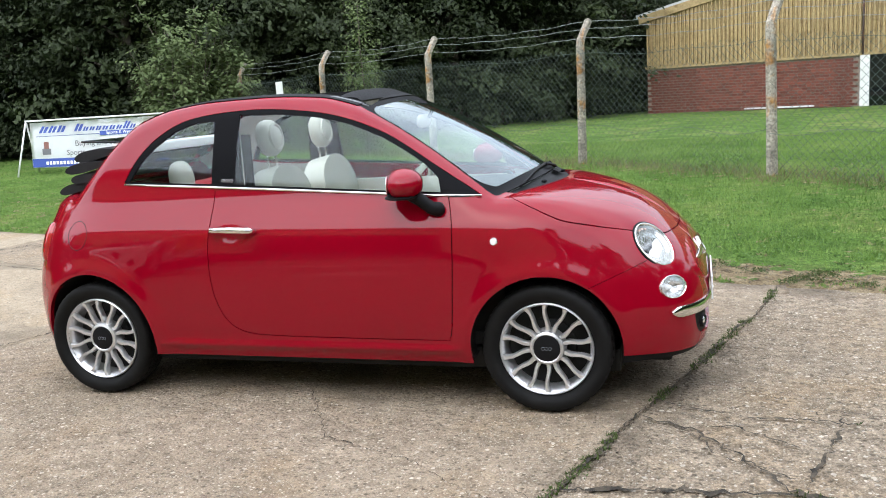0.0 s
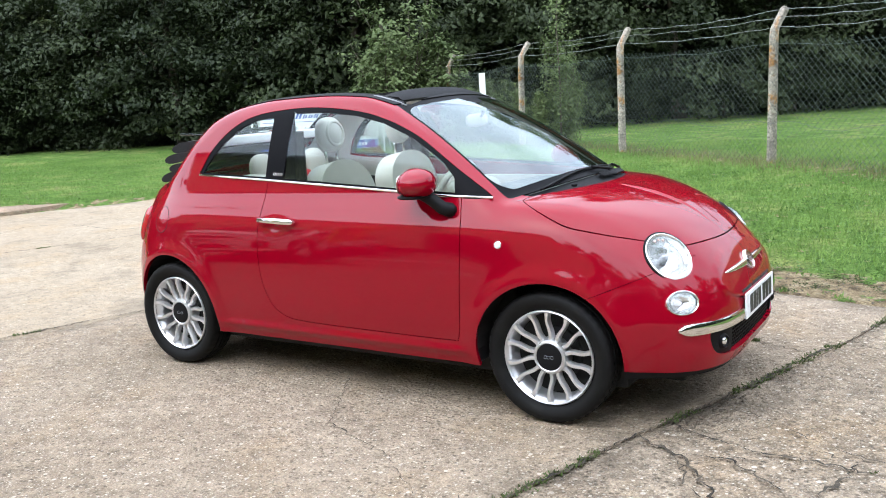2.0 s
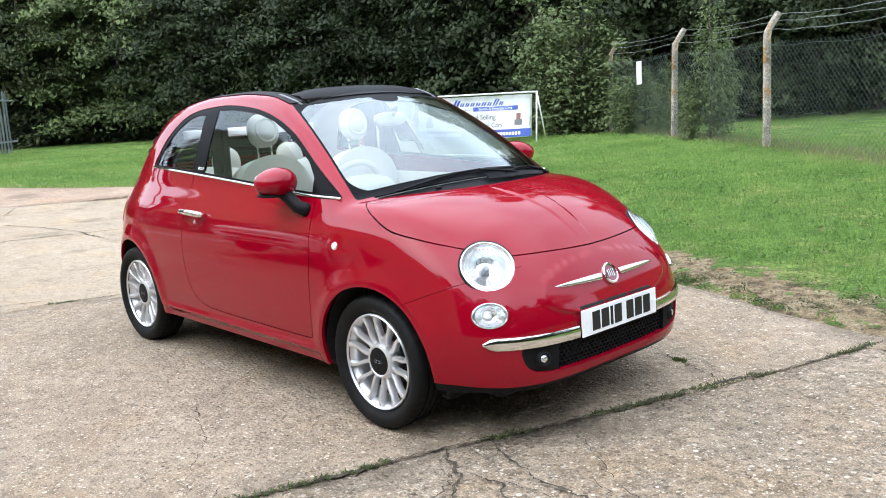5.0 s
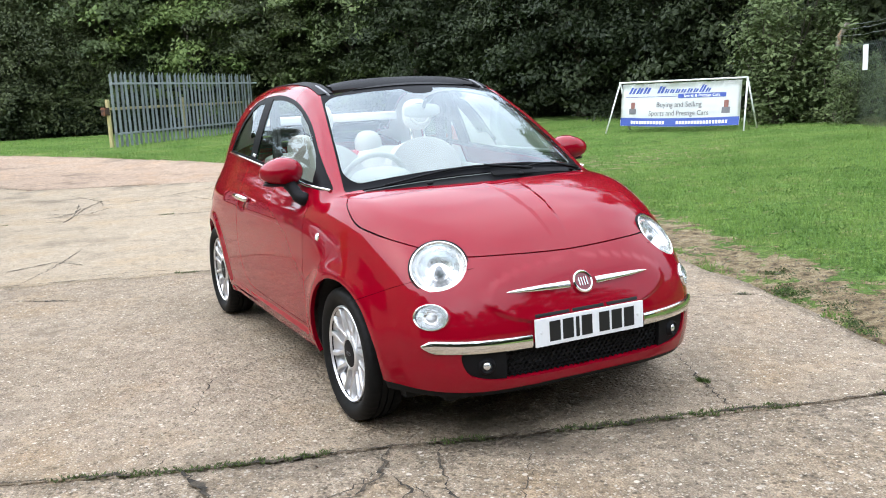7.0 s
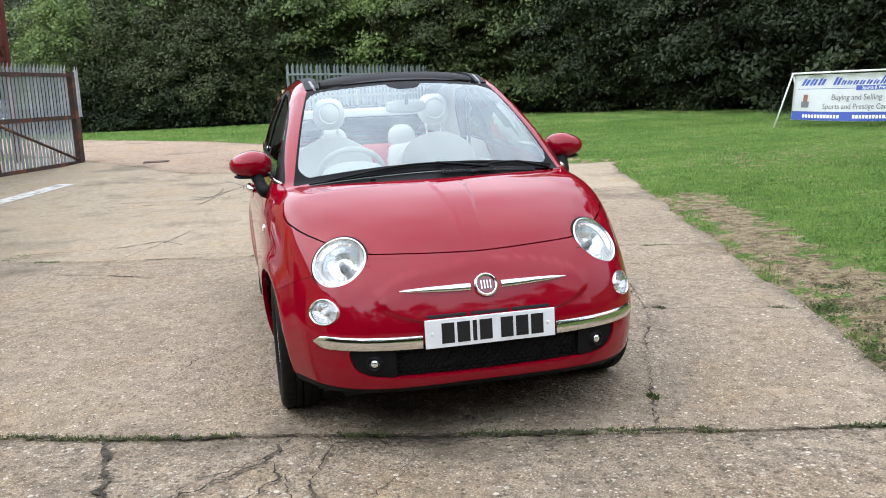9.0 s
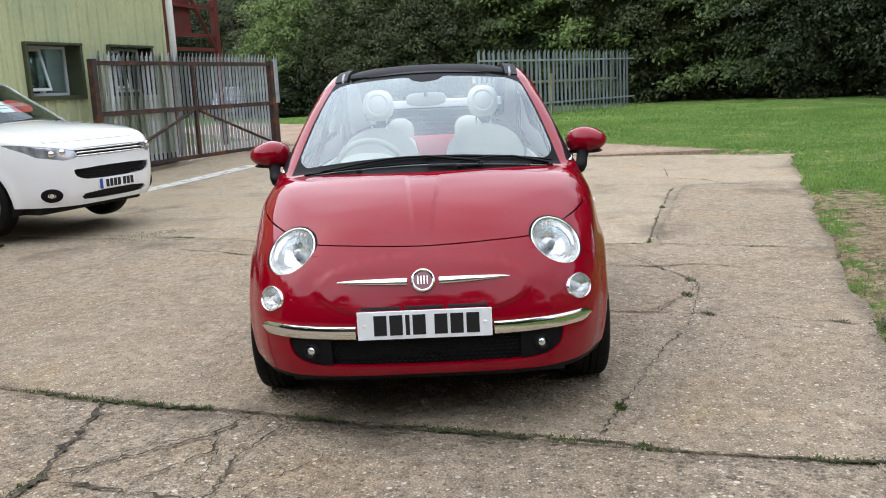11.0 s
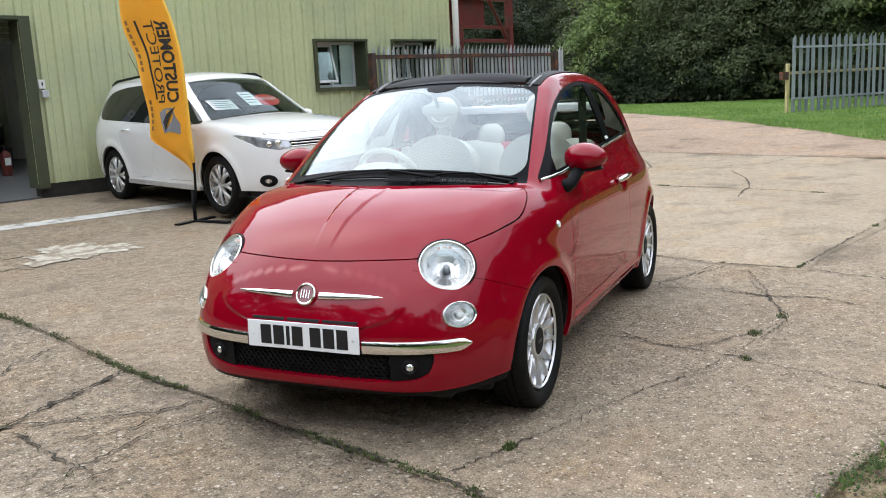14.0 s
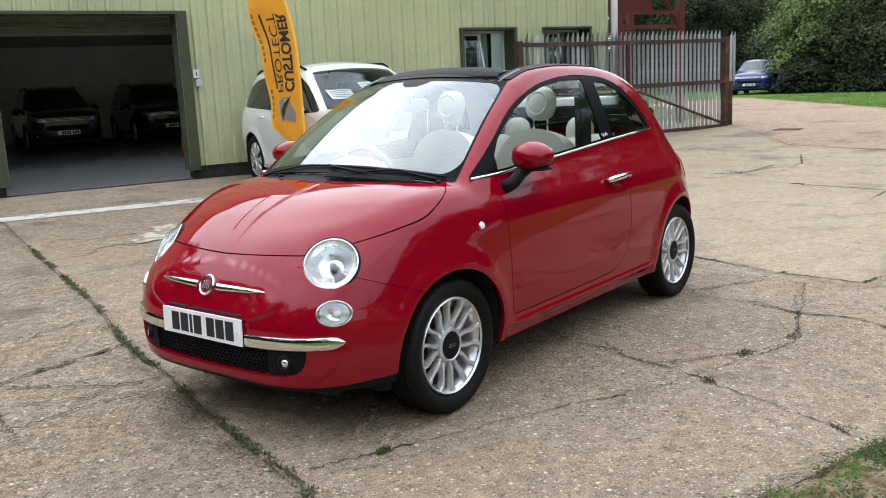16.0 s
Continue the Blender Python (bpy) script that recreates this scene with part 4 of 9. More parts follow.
# The ceiling stops short of the light opening added over the front.
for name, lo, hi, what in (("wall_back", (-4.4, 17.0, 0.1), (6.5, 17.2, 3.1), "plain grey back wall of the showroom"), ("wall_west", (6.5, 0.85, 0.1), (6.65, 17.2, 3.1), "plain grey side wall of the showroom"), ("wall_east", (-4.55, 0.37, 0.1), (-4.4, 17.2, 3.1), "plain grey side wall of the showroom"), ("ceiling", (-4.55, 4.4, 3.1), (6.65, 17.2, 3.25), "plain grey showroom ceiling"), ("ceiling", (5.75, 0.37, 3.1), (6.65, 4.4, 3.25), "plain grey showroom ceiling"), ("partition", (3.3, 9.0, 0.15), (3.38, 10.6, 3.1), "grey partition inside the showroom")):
    tagged(part(name, box(lo, hi), INTERIOR, m=WALL), what, "ceiling" if name == "ceiling" else "wall", kind="structure")
roller = tagged(part("roller_door", tube([(-2.9, 0.56, 2.80), (0.1, 0.56, 2.80)], 0.17, 20), GALV, m=WALL), "rolled-up steel shutter above the doorway", "shutter", kind="structure")
for k in range(6):
    part("slat", box((-2.78, 0.385, 2.36 + 0.075 * k), (-0.02, 0.405, 2.428 + 0.075 * k), 0.006), OLIVE, roller)
part("bottom_rail", box((-2.79, 0.375, 2.315), (-0.01, 0.415, 2.358), 0.006), OLIVE, roller, "dull bottom rail of the shutter")
for name, lo, hi in (("wall_outer_east", (-8.4, 0.25, 0), (-8.2, 19, WALL_TOP)), ("wall_outer_west", (8.14, 0.26, 0), (8.34, 19, WALL_TOP)), ("wall_outer_back", (-8.4, 19, 0), (8.34, 19.2, WALL_TOP))):
    tagged(part(name, box(lo, hi), CLADDING, m=WALL), "green steel outer wall of the workshop", "wall", kind="structure")
# Opening and well added out of sight, to let daylight into the garage.
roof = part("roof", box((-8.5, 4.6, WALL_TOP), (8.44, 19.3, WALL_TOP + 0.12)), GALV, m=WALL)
tagged(roof, "plain grey steel workshop roof with an added, unseen light opening", "roof", kind="structure")
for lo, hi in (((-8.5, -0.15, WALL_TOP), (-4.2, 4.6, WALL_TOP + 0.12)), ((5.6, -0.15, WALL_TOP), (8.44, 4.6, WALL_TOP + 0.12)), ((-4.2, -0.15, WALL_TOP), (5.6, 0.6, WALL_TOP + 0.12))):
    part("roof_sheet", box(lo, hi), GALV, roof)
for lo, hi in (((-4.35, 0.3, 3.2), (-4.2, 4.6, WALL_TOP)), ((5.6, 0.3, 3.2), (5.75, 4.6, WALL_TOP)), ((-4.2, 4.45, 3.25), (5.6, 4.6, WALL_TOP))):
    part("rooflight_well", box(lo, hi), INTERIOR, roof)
# red oxide steel frame past the corner
rack = thing("steel_frame", "dark red painted steel stair frame behind the gate", "frame", WALL @ Matrix.Translation((0, 1.0, 0)))
for x in (9.55, 11.40):
    for y in (0.0, 1.6):
        part("upright", box((x - 0.07, y - 0.07, 0.1), (x + 0.07, y + 0.07, 5.2), 0.008), OXIDE, rack)
for z in (2.36, 2.66, 3.28, 4.4):
    part("beam", box((8.60, -0.05, z), (11.33, 0.05, z + 0.07), 0.006), OXIDE, rack)
part("infill_panel", box((8.60, 0.06, 2.73), (10.60, 0.10, 5.0), 0.0), OXIDE, rack, "dark red panel")
part("brace", tube([(10.0, -0.02, 4.3), (11.3, -0.02, 2.4)], 0.045, 8), OXIDE, rack)

# ---- palisade gate and fence ----
def pale_mesh(height, steel, wide=1.15):
    """A W-section pale with a split pointed top."""
    bm = bmesh.new()
    prof = [(wide * x, y) for x, y in ((-0.034, 0.0), (-0.020, 0.016), (0.0, 0.004), (0.020, 0.016), (0.034, 0.0))]
    tips = [-0.10, -0.02, -0.05, -0.02, -0.10]
    low = [bm.verts.new((x, -y, 0)) for x, y in prof]
    mid = [bm.verts.new((x, -y, height - 0.11)) for x, y in prof]
    top = [bm.verts.new((x * 0.45, -y * 0.8 - 0.01, height + t)) for (x, y), t in zip(prof, tips)]
    for a, b in ((low, mid), (mid, top)):
        for i in range(4):
            bm.faces.new((a[i], a[i + 1], b[i + 1], b[i]))
    bmesh.ops.solidify(bm, geom=bm.faces[:], thickness=0.003)
    me = bpy.data.meshes.new("pale")
    bm.to_mesh(me)
    bm.free()
    me.materials.append(steel)
    return me


GATE = pose(-9.55, -5.82, 0.13, 0, 0, 158.9)
gate = thing("palisade_gate", "open palisade gate of grey steel pales on a rusty frame", "gate", GATE)
gate_pale = pale_mesh(2.0, GALV)
for k in range(44):
    part("pale", gate_pale, None, gate, m=pose(0.08 + k * 0.118, 0.035, 0.10 + 0.004 * math.sin(k * 2.7), 0, 0, 0))
for lo, hi in (((-0.05, -0.05, 0.0), (0.06, 0.06, 1.93)), ((5.24, -0.06, 0.0), (5.36, 0.06, 1.93)), ((0.06, -0.03, 1.83), (5.24, 0.03, 1.90)), ((0.06, -0.03, 0.98), (5.24, 0.03, 1.06)), ((0.06, -0.03, 0.06), (5.24, 0.03, 0.13)), ((2.55, -0.035, 0.13), (2.62, 0.02, 1.83))):
    part("frame_bar", box(lo, hi, 0.005), RUST, gate, "rusty steel frame bar")
for a, b in (((0.1, -0.02, 0.16), (2.5, -0.02, 0.98)), ((5.2, -0.02, 0.16), (2.65, -0.02, 0.98))):
    part("brace", tube([a, b], 0.026, 6), RUST, gate, "rusty diagonal brace")
post = part("gate_post", box((-0.045, -0.045, -0.1), (0.045, 0.045, 1.30), 0.006), RUST, m=GATE @ Matrix.Translation((5.56, 0.10, 0)))
tagged(post, "dark rusty gate post carrying short grey pales", "post")
hung = pale_mesh(1.05, GALV)
for x, y in ((5.50, 0.02), (5.62, 0.04)):
    part("pale", hung, None, post, m=Matrix.Translation((x - 5.56, y - 0.10, 1.02)))

FENCE = pose(-19.32, 0.83, 0.31, 0, 0, 139.8)
fence = thing("palisade_fence", "grey steel palisade fence on the grass before the trees", "fence", FENCE)
fence_pale = pale_mesh(1.98, GALV_DULL, 1.9)
for k in range(37):
    part("pale", fence_pale, None, fence, m=pose(0.02 + k * 0.225, 0.04, 0.008 * math.sin(k * 1.9), 0.6 * math.sin(k * 3.3), 0.5 * math.sin(k * 1.3), 0))
for z in (0.35, 1.62):
    part("rail", box((-0.03, -0.03, z), (8.5, 0.02, z + 0.05), 0.004), GALV_DULL, fence, "grey steel rail")
barrier = thing("barrier_rail", "faded yellow steel barrier rail in front of the fence", "barrier", FENCE @ Matrix.Translation((0, 0.12, 0)))
part("rail", box((-0.05, -0.03, 0.98), (7.5, 0.03, 1.05), 0.008), YELLOW_PAINT, barrier)
for x in (-0.1, 3.6):
    part("post", box((x - 0.04, -0.04, -0.05), (x + 0.04, 0.04, 1.25), 0.01), YELLOW_PAINT, barrier)
part("lock_box", box((-0.33, -0.06, 0.85), (-0.12, 0.06, 1.05), 0.01), RUST, barrier, "rusty lock box")

# ---- chain-link fence on cranked concrete posts ----
LINE = Vector((-0.805, 0.593, 0))
OUT = Vector((0.593, 0.805, 0))
POSTS = [Vector((2.61, 6.42, 0)) - LINE * 3.1, Vector((2.61, 6.42, 0)), Vector((0.18, 8.27, 0)), Vector((-2.60, 10.10, 0)), Vector((-5.42, 11.95, 0)), Vector((-8.30, 13.88, 0)), Vector((-11.0, 15.9, 0))]
POSTS = [p + Vector((0, 0, float(land(p.x, p.y)))) for p in POSTS]


def concrete_post(p, lean):
    bm = bmesh.new()
    rows = []
    for z, s, o in ((-0.15, 0.056, 0.0), (0.7, 0.053, 0.0), (1.70, 0.050, 0.0), (1.78, 0.050, 0.012), (2.02, 0.047, 0.165), (2.05, 0.037, 0.18)):
        rows.append([bm.verts.new((OUT * (o + s * c) + LINE * (s * d)) + Vector((0, 0, z + (0.06 * c if o > 0.1 else 0) * -0.3))) for c, d in ((-1, -0.6), (-0.6, -1), (0.6, -1), (1, -0.6), (1, 0.6), (0.6, 1), (-0.6, 1), (-1, 0.6))])
    for a, b in zip(rows, rows[1:]):
        for i in range(8):
            bm.faces.new((a[i], a[(i + 1) % 8], b[(i + 1) % 8], b[i]))
    bm.faces.new(rows[-1]), bm.faces.new(rows[0][::-1])
    bmesh.ops.recalc_face_normals(bm, faces=bm.faces)
    ob = part("fence_post", bm, OLD_CONCRETE, m=Matrix.Translation(p) @ pose(0, 0, 0, 0, lean, 0))
    return tagged(ob, "weathered concrete fence post with lichen and cranked top", "fence post", "posts of the chain-link fence")


for i, p in enumerate(POSTS):
    concrete_post(p, (0.5, -0.8, 0.6, -0.4, 1.0, 0.3, 0)[i])
for a, b in zip(POSTS, POSTS[1:]):
    strands = thing("barbed_wire", "three sagging strands of barbed wire between fence posts", "barbed wire", group="barbed wire of the fence")
    for z, o, sag in ((1.80, 0.03, 0.05), (1.92, 0.10, 0.035), (2.03, 0.17, 0.06)):
        pts = []
        for k in range(15):
            t = k / 14
            pts.append(a.lerp(b, t) + OUT * o + Vector((0, 0, z - sag * 4 * t * (1 - t) + 0.01 * math.sin(k * 1.7 + z * 9))))
        bm = tube(pts, 0.0032, 5)
        for k in range(1, 28):
            t = k / 28
            c = a.lerp(b, t) + OUT * o + Vector((0, 0, z - sag * 4 * t * (1 - t)))
            add_tube(bm, [c + Vector((0.012, 0.008, 0.014)), c - Vector((0.012, 0.008, 0.014))], 0.0018, 3)
        part("strand", bm, BARB, strands)
    # the mesh: two sets of slanting wires
    span = (b - a)
    length = math.hypot(span.x, span.y)
    low, high, cell = 0.04, 1.64, 0.098
    bm = bmesh.new()

    def on_fence(u, v):
        t = min(max(u / length, 0), 1)
        belly = 0.03 * math.sin(math.pi * t) * math.sin(math.pi * v / high)
        return a.lerp(b, t) + OUT * (-0.065 + belly) + Vector((0, 0, v - 0.05 * math.sin(math.pi * t) * (v / high)))

    rise = high - low
    n = int((length + rise) / cell)
    for k in range(n):
        for sign in (1, -1):
            u0 = k * cell - rise
            pts = []
            for j in range(7):
                v = low + rise * j / 6
                u = u0 + (v - low) if sign == 1 else u0 + rise - (v - low)
                if 0 <= u <= length:
                    pts.append(on_fence(u, v))
            if len(pts) >= 2:
                add_tube(bm, pts, 0.0023, 4, False)
    mesh = part("chain_link", bm, WIRE)
    tagged(mesh, "green-grey diamond wire mesh between concrete posts", "wire mesh", "mesh of the chain-link fence")
    for z in (0.55, 1.58):
        pts = [on_fence(length * k / 12, z) + OUT * -0.004 + Vector((0, 0, (0.05 if z < 1 else 0.015) * math.sin(k * 1.1 + a.x))) for k in range(13)]
        part("line_wire", tube(pts, 0.0028, 5), WIRE, mesh)
s = (POSTS[4] + (POSTS[5] - POSTS[4]) * 0.43) - OUT * 0.1 + Vector((0, 0, 1.30))
sign = part("fence_sign", box((-0.15, -0.006, -0.235), (0.15, 0.006, 0.235), 0.002), WHITE_PAINT, m=Matrix.Translation(s) @ pose(0, 0, 0, 0, 1.5, 143.6))
tagged(sign, "plain white notice board on the wire fence", "sign")
# ---- the red car: an implicit body shell, from which every panel is cut ----
def spline(xs, ys):
    """A smooth monotone curve through a few knots, as a function of arrays."""
    xs, ys = np.array(xs, float), np.array(ys, float)
    d = np.diff(ys) / np.diff(xs)
    m = np.zeros_like(xs)
    m[1:-1] = np.where(d[1:] * d[:-1] > 0, 2 * d[1:] * d[:-1] / (d[1:] + d[:-1] + 1e-12), 0)
    m[0], m[-1] = d[0], d[-1]

    def at(x):
        x = np.asarray(x, float)
        i = np.clip(np.searchsorted(xs, x) - 1, 0, len(xs) - 2)
        h = xs[i + 1] - xs[i]
        t = (x - xs[i]) / h
        inner = ((1 + 2 * t) * (1 - t) ** 2 * ys[i] + t * (1 - t) ** 2 * h * m[i] + t * t * (3 - 2 * t) * ys[i + 1] + t * t * (t - 1) * h * m[i + 1])
        return np.where(x < xs[0], ys[0] + m[0] * (x - xs[0]), np.where(x > xs[-1], ys[-1] + m[-1] * (x - xs[-1]), inner))
    return at


def smax(a, b, k):
    h = np.maximum(k - np.abs(a - b), 0) / k
    return np.maximum(a, b) + h * h * k / 4


HUB_X, HUB_Z = 1.15, 0.29
side_w = spline([0.16, 0.24, 0.33, 0.45, 0.60, 0.74, 0.82, 0.90, 0.98, 1.06, 1.2, 1.35, 1.44, 1.50],
                [0.745, 0.775, 0.796, 0.808, 0.812, 0.806, 0.795, 0.762, 0.724, 0.696, 0.646, 0.582, 0.536, 0.503])
nose_x = spline([0.16, 0.2, 0.26, 0.35, 0.45, 0.55, 0.62, 0.68, 0.74, 0.80, 0.9, 1.0], [1.76, 1.80, 1.835, 1.845, 1.842, 1.83, 1.81, 1.782, 1.745, 1.70, 1.61, 1.5])
tail_x = spline([0.16, 0.25, 0.35, 0.48, 0.62, 0.75, 0.85, 1.0, 1.2, 1.4], [-1.65, -1.68, -1.695, -1.70, -1.69, -1.665, -1.64, -1.59, -1.51, -1.42])
hood_z = spline([0.7, 0.95, 1.15, 1.35, 1.5, 1.6, 1.7, 1.78, 1.86], [0.99, 0.987, 0.972, 0.932, 0.879, 0.822, 0.742, 0.655, 0.5])
roof_z = spline([-1.74, -1.63, -1.49, -1.40, -1.24, -1.09, -0.95, -0.75, -0.5, -0.2, 0.1, 0.3, 0.5, 0.7, 0.9, 1.1, 1.3],
                [0.55, 0.79, 0.93, 1.015, 1.172, 1.315, 1.405, 1.457, 1.482, 1.488, 1.472, 1.428, 1.345, 1.240, 1.118, 0.985, 0.845])


hood_fall = spline([0.7, 1.1, 1.3, 1.45, 1.6, 1.8], [0.036, 0.040, 0.058, 0.090, 0.120, 0.125])
box_f = spline([0.2, 0.45, 0.55, 0.7, 0.85, 1.0], [4.3, 4.1, 3.75, 3.3, 3.0, 3.0])
box_r = spline([0.2, 0.5, 0.75, 0.95, 1.2, 1.5], [4.6, 4.4, 3.9, 3.5, 3.6, 3.6])


def shell(x, y, z):
    """Below zero inside the closed body, above zero outside; near the surface about the distance in metres."""
    y = np.abs(y)
    w = side_w(z)
    for hub, r in ((HUB_X, 0.335), (-HUB_X, 0.345)):
        far = np.hypot(x - hub, z - HUB_Z)
        w = w + 0.014 * np.exp(-((far - r - 0.012) / 0.05) ** 2)
    w = w + 0.015 * np.exp(-((z - 0.283) / 0.02) ** 2) * np.clip((0.8 - np.abs(x)) / 0.1, 0, 1)
    w = w - 0.014 * np.exp(-((x + 0.335) / 0.055) ** 2 - ((z - 0.818) / 0.03) ** 2)
    front = np.maximum((x - 0.55) / (nose_x(z) - 0.55), 0)
    back = np.maximum((-0.5 - x) / (-0.5 - tail_x(z)), 0)
    n = np.where(x > 0, box_f(z), box_r(z))
    plan = (((y / w) ** n + front ** n + back ** n) ** (1 / n) - 1) * 0.8
    hood = hood_z(x) - hood_fall(x) * (y / 0.66) ** 2.7
    # a raised spine that narrows towards the nose
    spine = 0.068 - 0.095 * (x - 1.32)
    hood = hood + 0.007 * np.clip(0.5 - (y - spine) / 0.016, 0, 1) * np.clip((1.68 - x) / 0.16, 0, 1) * np.clip((x - 1.16) / 0.2, 0, 1)
    roof = np.where(x > -0.3, roof_z(x + 0.16 * (y / 0.7) ** 2 * np.clip((x + 0.3) / 0.6, 0, 1)), roof_z(x - 0.03 * (y / 0.55) ** 2 * np.clip((-0.3 - x) / 0.6, 0, 1))) - 0.035 * (y / 0.5) ** 2
    top = -smax(hood - z, roof - z, 0.03)
    # the nose carries a slightly raised pad round its badge
    pad = np.clip(0.5 - (np.hypot(y / 0.42, (z - 0.59) / 0.115) - 1) / 0.11, 0, 1)
    plan = plan - 0.013 * pad * pad * (3 - 2 * pad) * (x > 1.3)
    return smax(plan, top * 0.9, 0.07)


def slope(p, e=1e-4):
    """The outward normals of the shell at points (n, 3)."""
    g = np.stack([shell(*(p + d).T) - shell(*(p - d).T) for d in np.eye(3) * e], 1)
    return g / (np.linalg.norm(g, axis=1, keepdims=True) + 1e-9)


def onto(p, steps=6):
    """Moves points (n, 3) to the nearest place on the shell."""
    p = np.array(p, float)
    for _ in range(steps):
        g = np.stack([shell(*(p + d).T) - shell(*(p - d).T) for d in np.eye(3) * 1e-4], 1) / 2e-4
        p = p - (shell(*p.T) / ((g * g).sum(1) + 1e-6))[:, None] * g
    return p


def half_shell(along=150, fan=46, around=230):
    """The half of the shell with y >= 0, found along rays from an axis inside it."""
    a0, a1 = (-1.05, 0.60), (1.15, 0.44)
    bases, ways = [], []
    for k in range(fan):
        f = math.pi / 2 * (1 - k / fan)
        bases.append(a0), ways.append((-math.sin(f), math.cos(f)))
    for k in range(along + 1):
        t = k / along
        s = t * t * (3 - 2 * t)
        bases.append((a0[0] + (a1[0] - a0[0]) * t, a0[1] + (a1[1] - a0[1]) * s)), ways.append((0.0, 1.0))
    for k in range(1, fan + 1):
        f = math.pi / 2 * k / fan
        bases.append(a1), ways.append((math.sin(f), math.cos(f)))
    turn = np.linspace(0, math.pi, around)
    base = np.array(bases)
    way = np.array(ways)
    o = np.stack([base[:, 0], 0 * base[:, 0], base[:, 1]], 1)[:, None, :] + np.zeros((1, around, 1))
    d = np.stack([way[:, 0][:, None] + 0 * turn, way[:, 1][:, None] * np.sin(turn), way[:, 1][:, None] * np.cos(turn)], 2)
    o, d = o.reshape(-1, 3), d.reshape(-1, 3)
    lo, hi = np.zeros(len(o)), np.full(len(o), 1.4)
    for _ in range(34):
        mid = (lo + hi) / 2
        out = shell(*(o + mid[:, None] * d).T) > 0
        hi, lo = np.where(out, mid, hi), np.where(out, lo, mid)
    p = o + hi[:, None] * d
    p = p.reshape(len(bases), around, 3)
    p[:, 0, 1] = p[:, -1, 1] = 0.0
    return p


def outline_distance(outline):
    """A function of two arrays: the distance to a closed outline, below zero inside."""
    a = np.array(outline, float)
    b = np.roll(a, -1, 0)

    def at(u, v):
        u, v = np.asarray(u, float), np.asarray(v, float)
        best, inside = np.full(u.shape, 1e9), np.zeros(u.shape, bool)
        for (ax, ay), (bx, by) in zip(a, b):
            dx, dy = bx - ax, by - ay
            t = np.clip(((u - ax) * dx + (v - ay) * dy) / (dx * dx + dy * dy + 1e-12), 0, 1)
            best = np.minimum(best, np.hypot(u - ax - t * dx, v - ay - t * dy))
            cross = ((ay > v) != (by > v)) & (u < ax + (v - ay) / np.where(by == ay, 1e-12, by - ay) * dx)
            inside ^= cross
        return np.where(inside, -best, best)
    return at


def rounded(points, cuts=2):
    """A closed outline with its corners worn round (Chaikin)."""
    for _ in range(cuts):
        out = []
        for i, p in enumerate(points):
            q = points[(i + 1) % len(points)]
            out += [(0.75 * p[0] + 0.25 * q[0], 0.75 * p[1] + 0.25 * q[1]), (0.25 * p[0] + 0.75 * q[0], 0.25 * p[1] + 0.75 * q[1])]
        points = out
    return points


def panel_mesh(name, faces, both=True, lift=0.0, depth=0.012, middle=False):
    """Makes a mesh of some faces of the half shell, moved outward by lift, with rims turned inward by depth and normals of the shell.
    middle: mirrors the half to the other side and joins the two at y = 0."""
    index, points, quads = {}, [], []
    rims = {}
    for f in faces:
        ids = []
        for v in f.verts:
            if v not in index:
                index[v] = len(points)
                points.append(tuple(v.co))
            ids.append(index[v])
        quads.append(ids)
        for a, b in zip(ids, ids[1:] + ids[:1]):
            if (b, a) in rims:
                del rims[(b, a)]
            else:
                rims[(a, b)] = True
    p = np.array(points)
    n = slope(p)
    n[np.abs(p[:, 1]) < 1e-6, 1] = 0.0
    n /= np.linalg.norm(n, axis=1, keepdims=True)
    # one winding for all, outward
    out_quads = []
    for q in quads:
        c = p[q]
        nn = np.cross(c[1] - c[0], c[2] - c[0])
        k = n[q[0]]
        out_quads.append(q if nn @ k >= 0 or len(q) > 4 else q[::-1])
    p2 = p + lift * n
    count = len(p2)
    all_p, all_q, normals = [*p2], [], []
    for q in quads:
        c = p[q]
        area = sum(np.cross(c[i] - c[0], c[i + 1] - c[0]) for i in range(1, len(q) - 1))
        q = q if area @ n[q].mean(0) >= 0 else q[::-1]
        all_q.append(q)
        normals += [n[i] for i in q]
    if depth:
        inner = {}
        for a, b in rims:
            if abs(p[a, 1]) < 1e-6 and abs(p[b, 1]) < 1e-6:
                continue
            for i in (a, b):
                if i not in inner:
                    inner[i] = len(all_p)
                    all_p.append(p2[i] - depth * n[i])
            q = [b, a, inner[a], inner[b]]
            c = np.array([all_p[i] for i in q])
            k = np.cross(c[1] - c[0], c[2] - c[0])
            mid = np.cross(p[b] - p[a], n[a])
            all_q.append(q)
            k = k / (np.linalg.norm(k) + 1e-12)
            normals += [k] * 4
    all_p, normals = np.array(all_p), np.array(normals)
    if middle:
        same = np.abs(all_p[:, 1]) < 1e-6
        other = np.where(same, np.arange(len(all_p)), np.cumsum(~same) - 1 + len(all_p))
        flip = np.array([1, -1, 1.0])
        mq, mn, at = [], [], 0
        for q in all_q:
            k = len(q)
            mq.append([int(other[i]) for i in q][::-1])
            mn += [v * flip for v in normals[at:at + k]][::-1]
            at += k
        all_p = np.vstack([all_p, all_p[~same] * flip])
        all_q, normals = all_q + mq, np.vstack([normals, np.array(mn)])
    me = mesh_from(name, all_p, all_q, True)
    me.normals_split_custom_set([tuple(v) for v in normals])
    return me


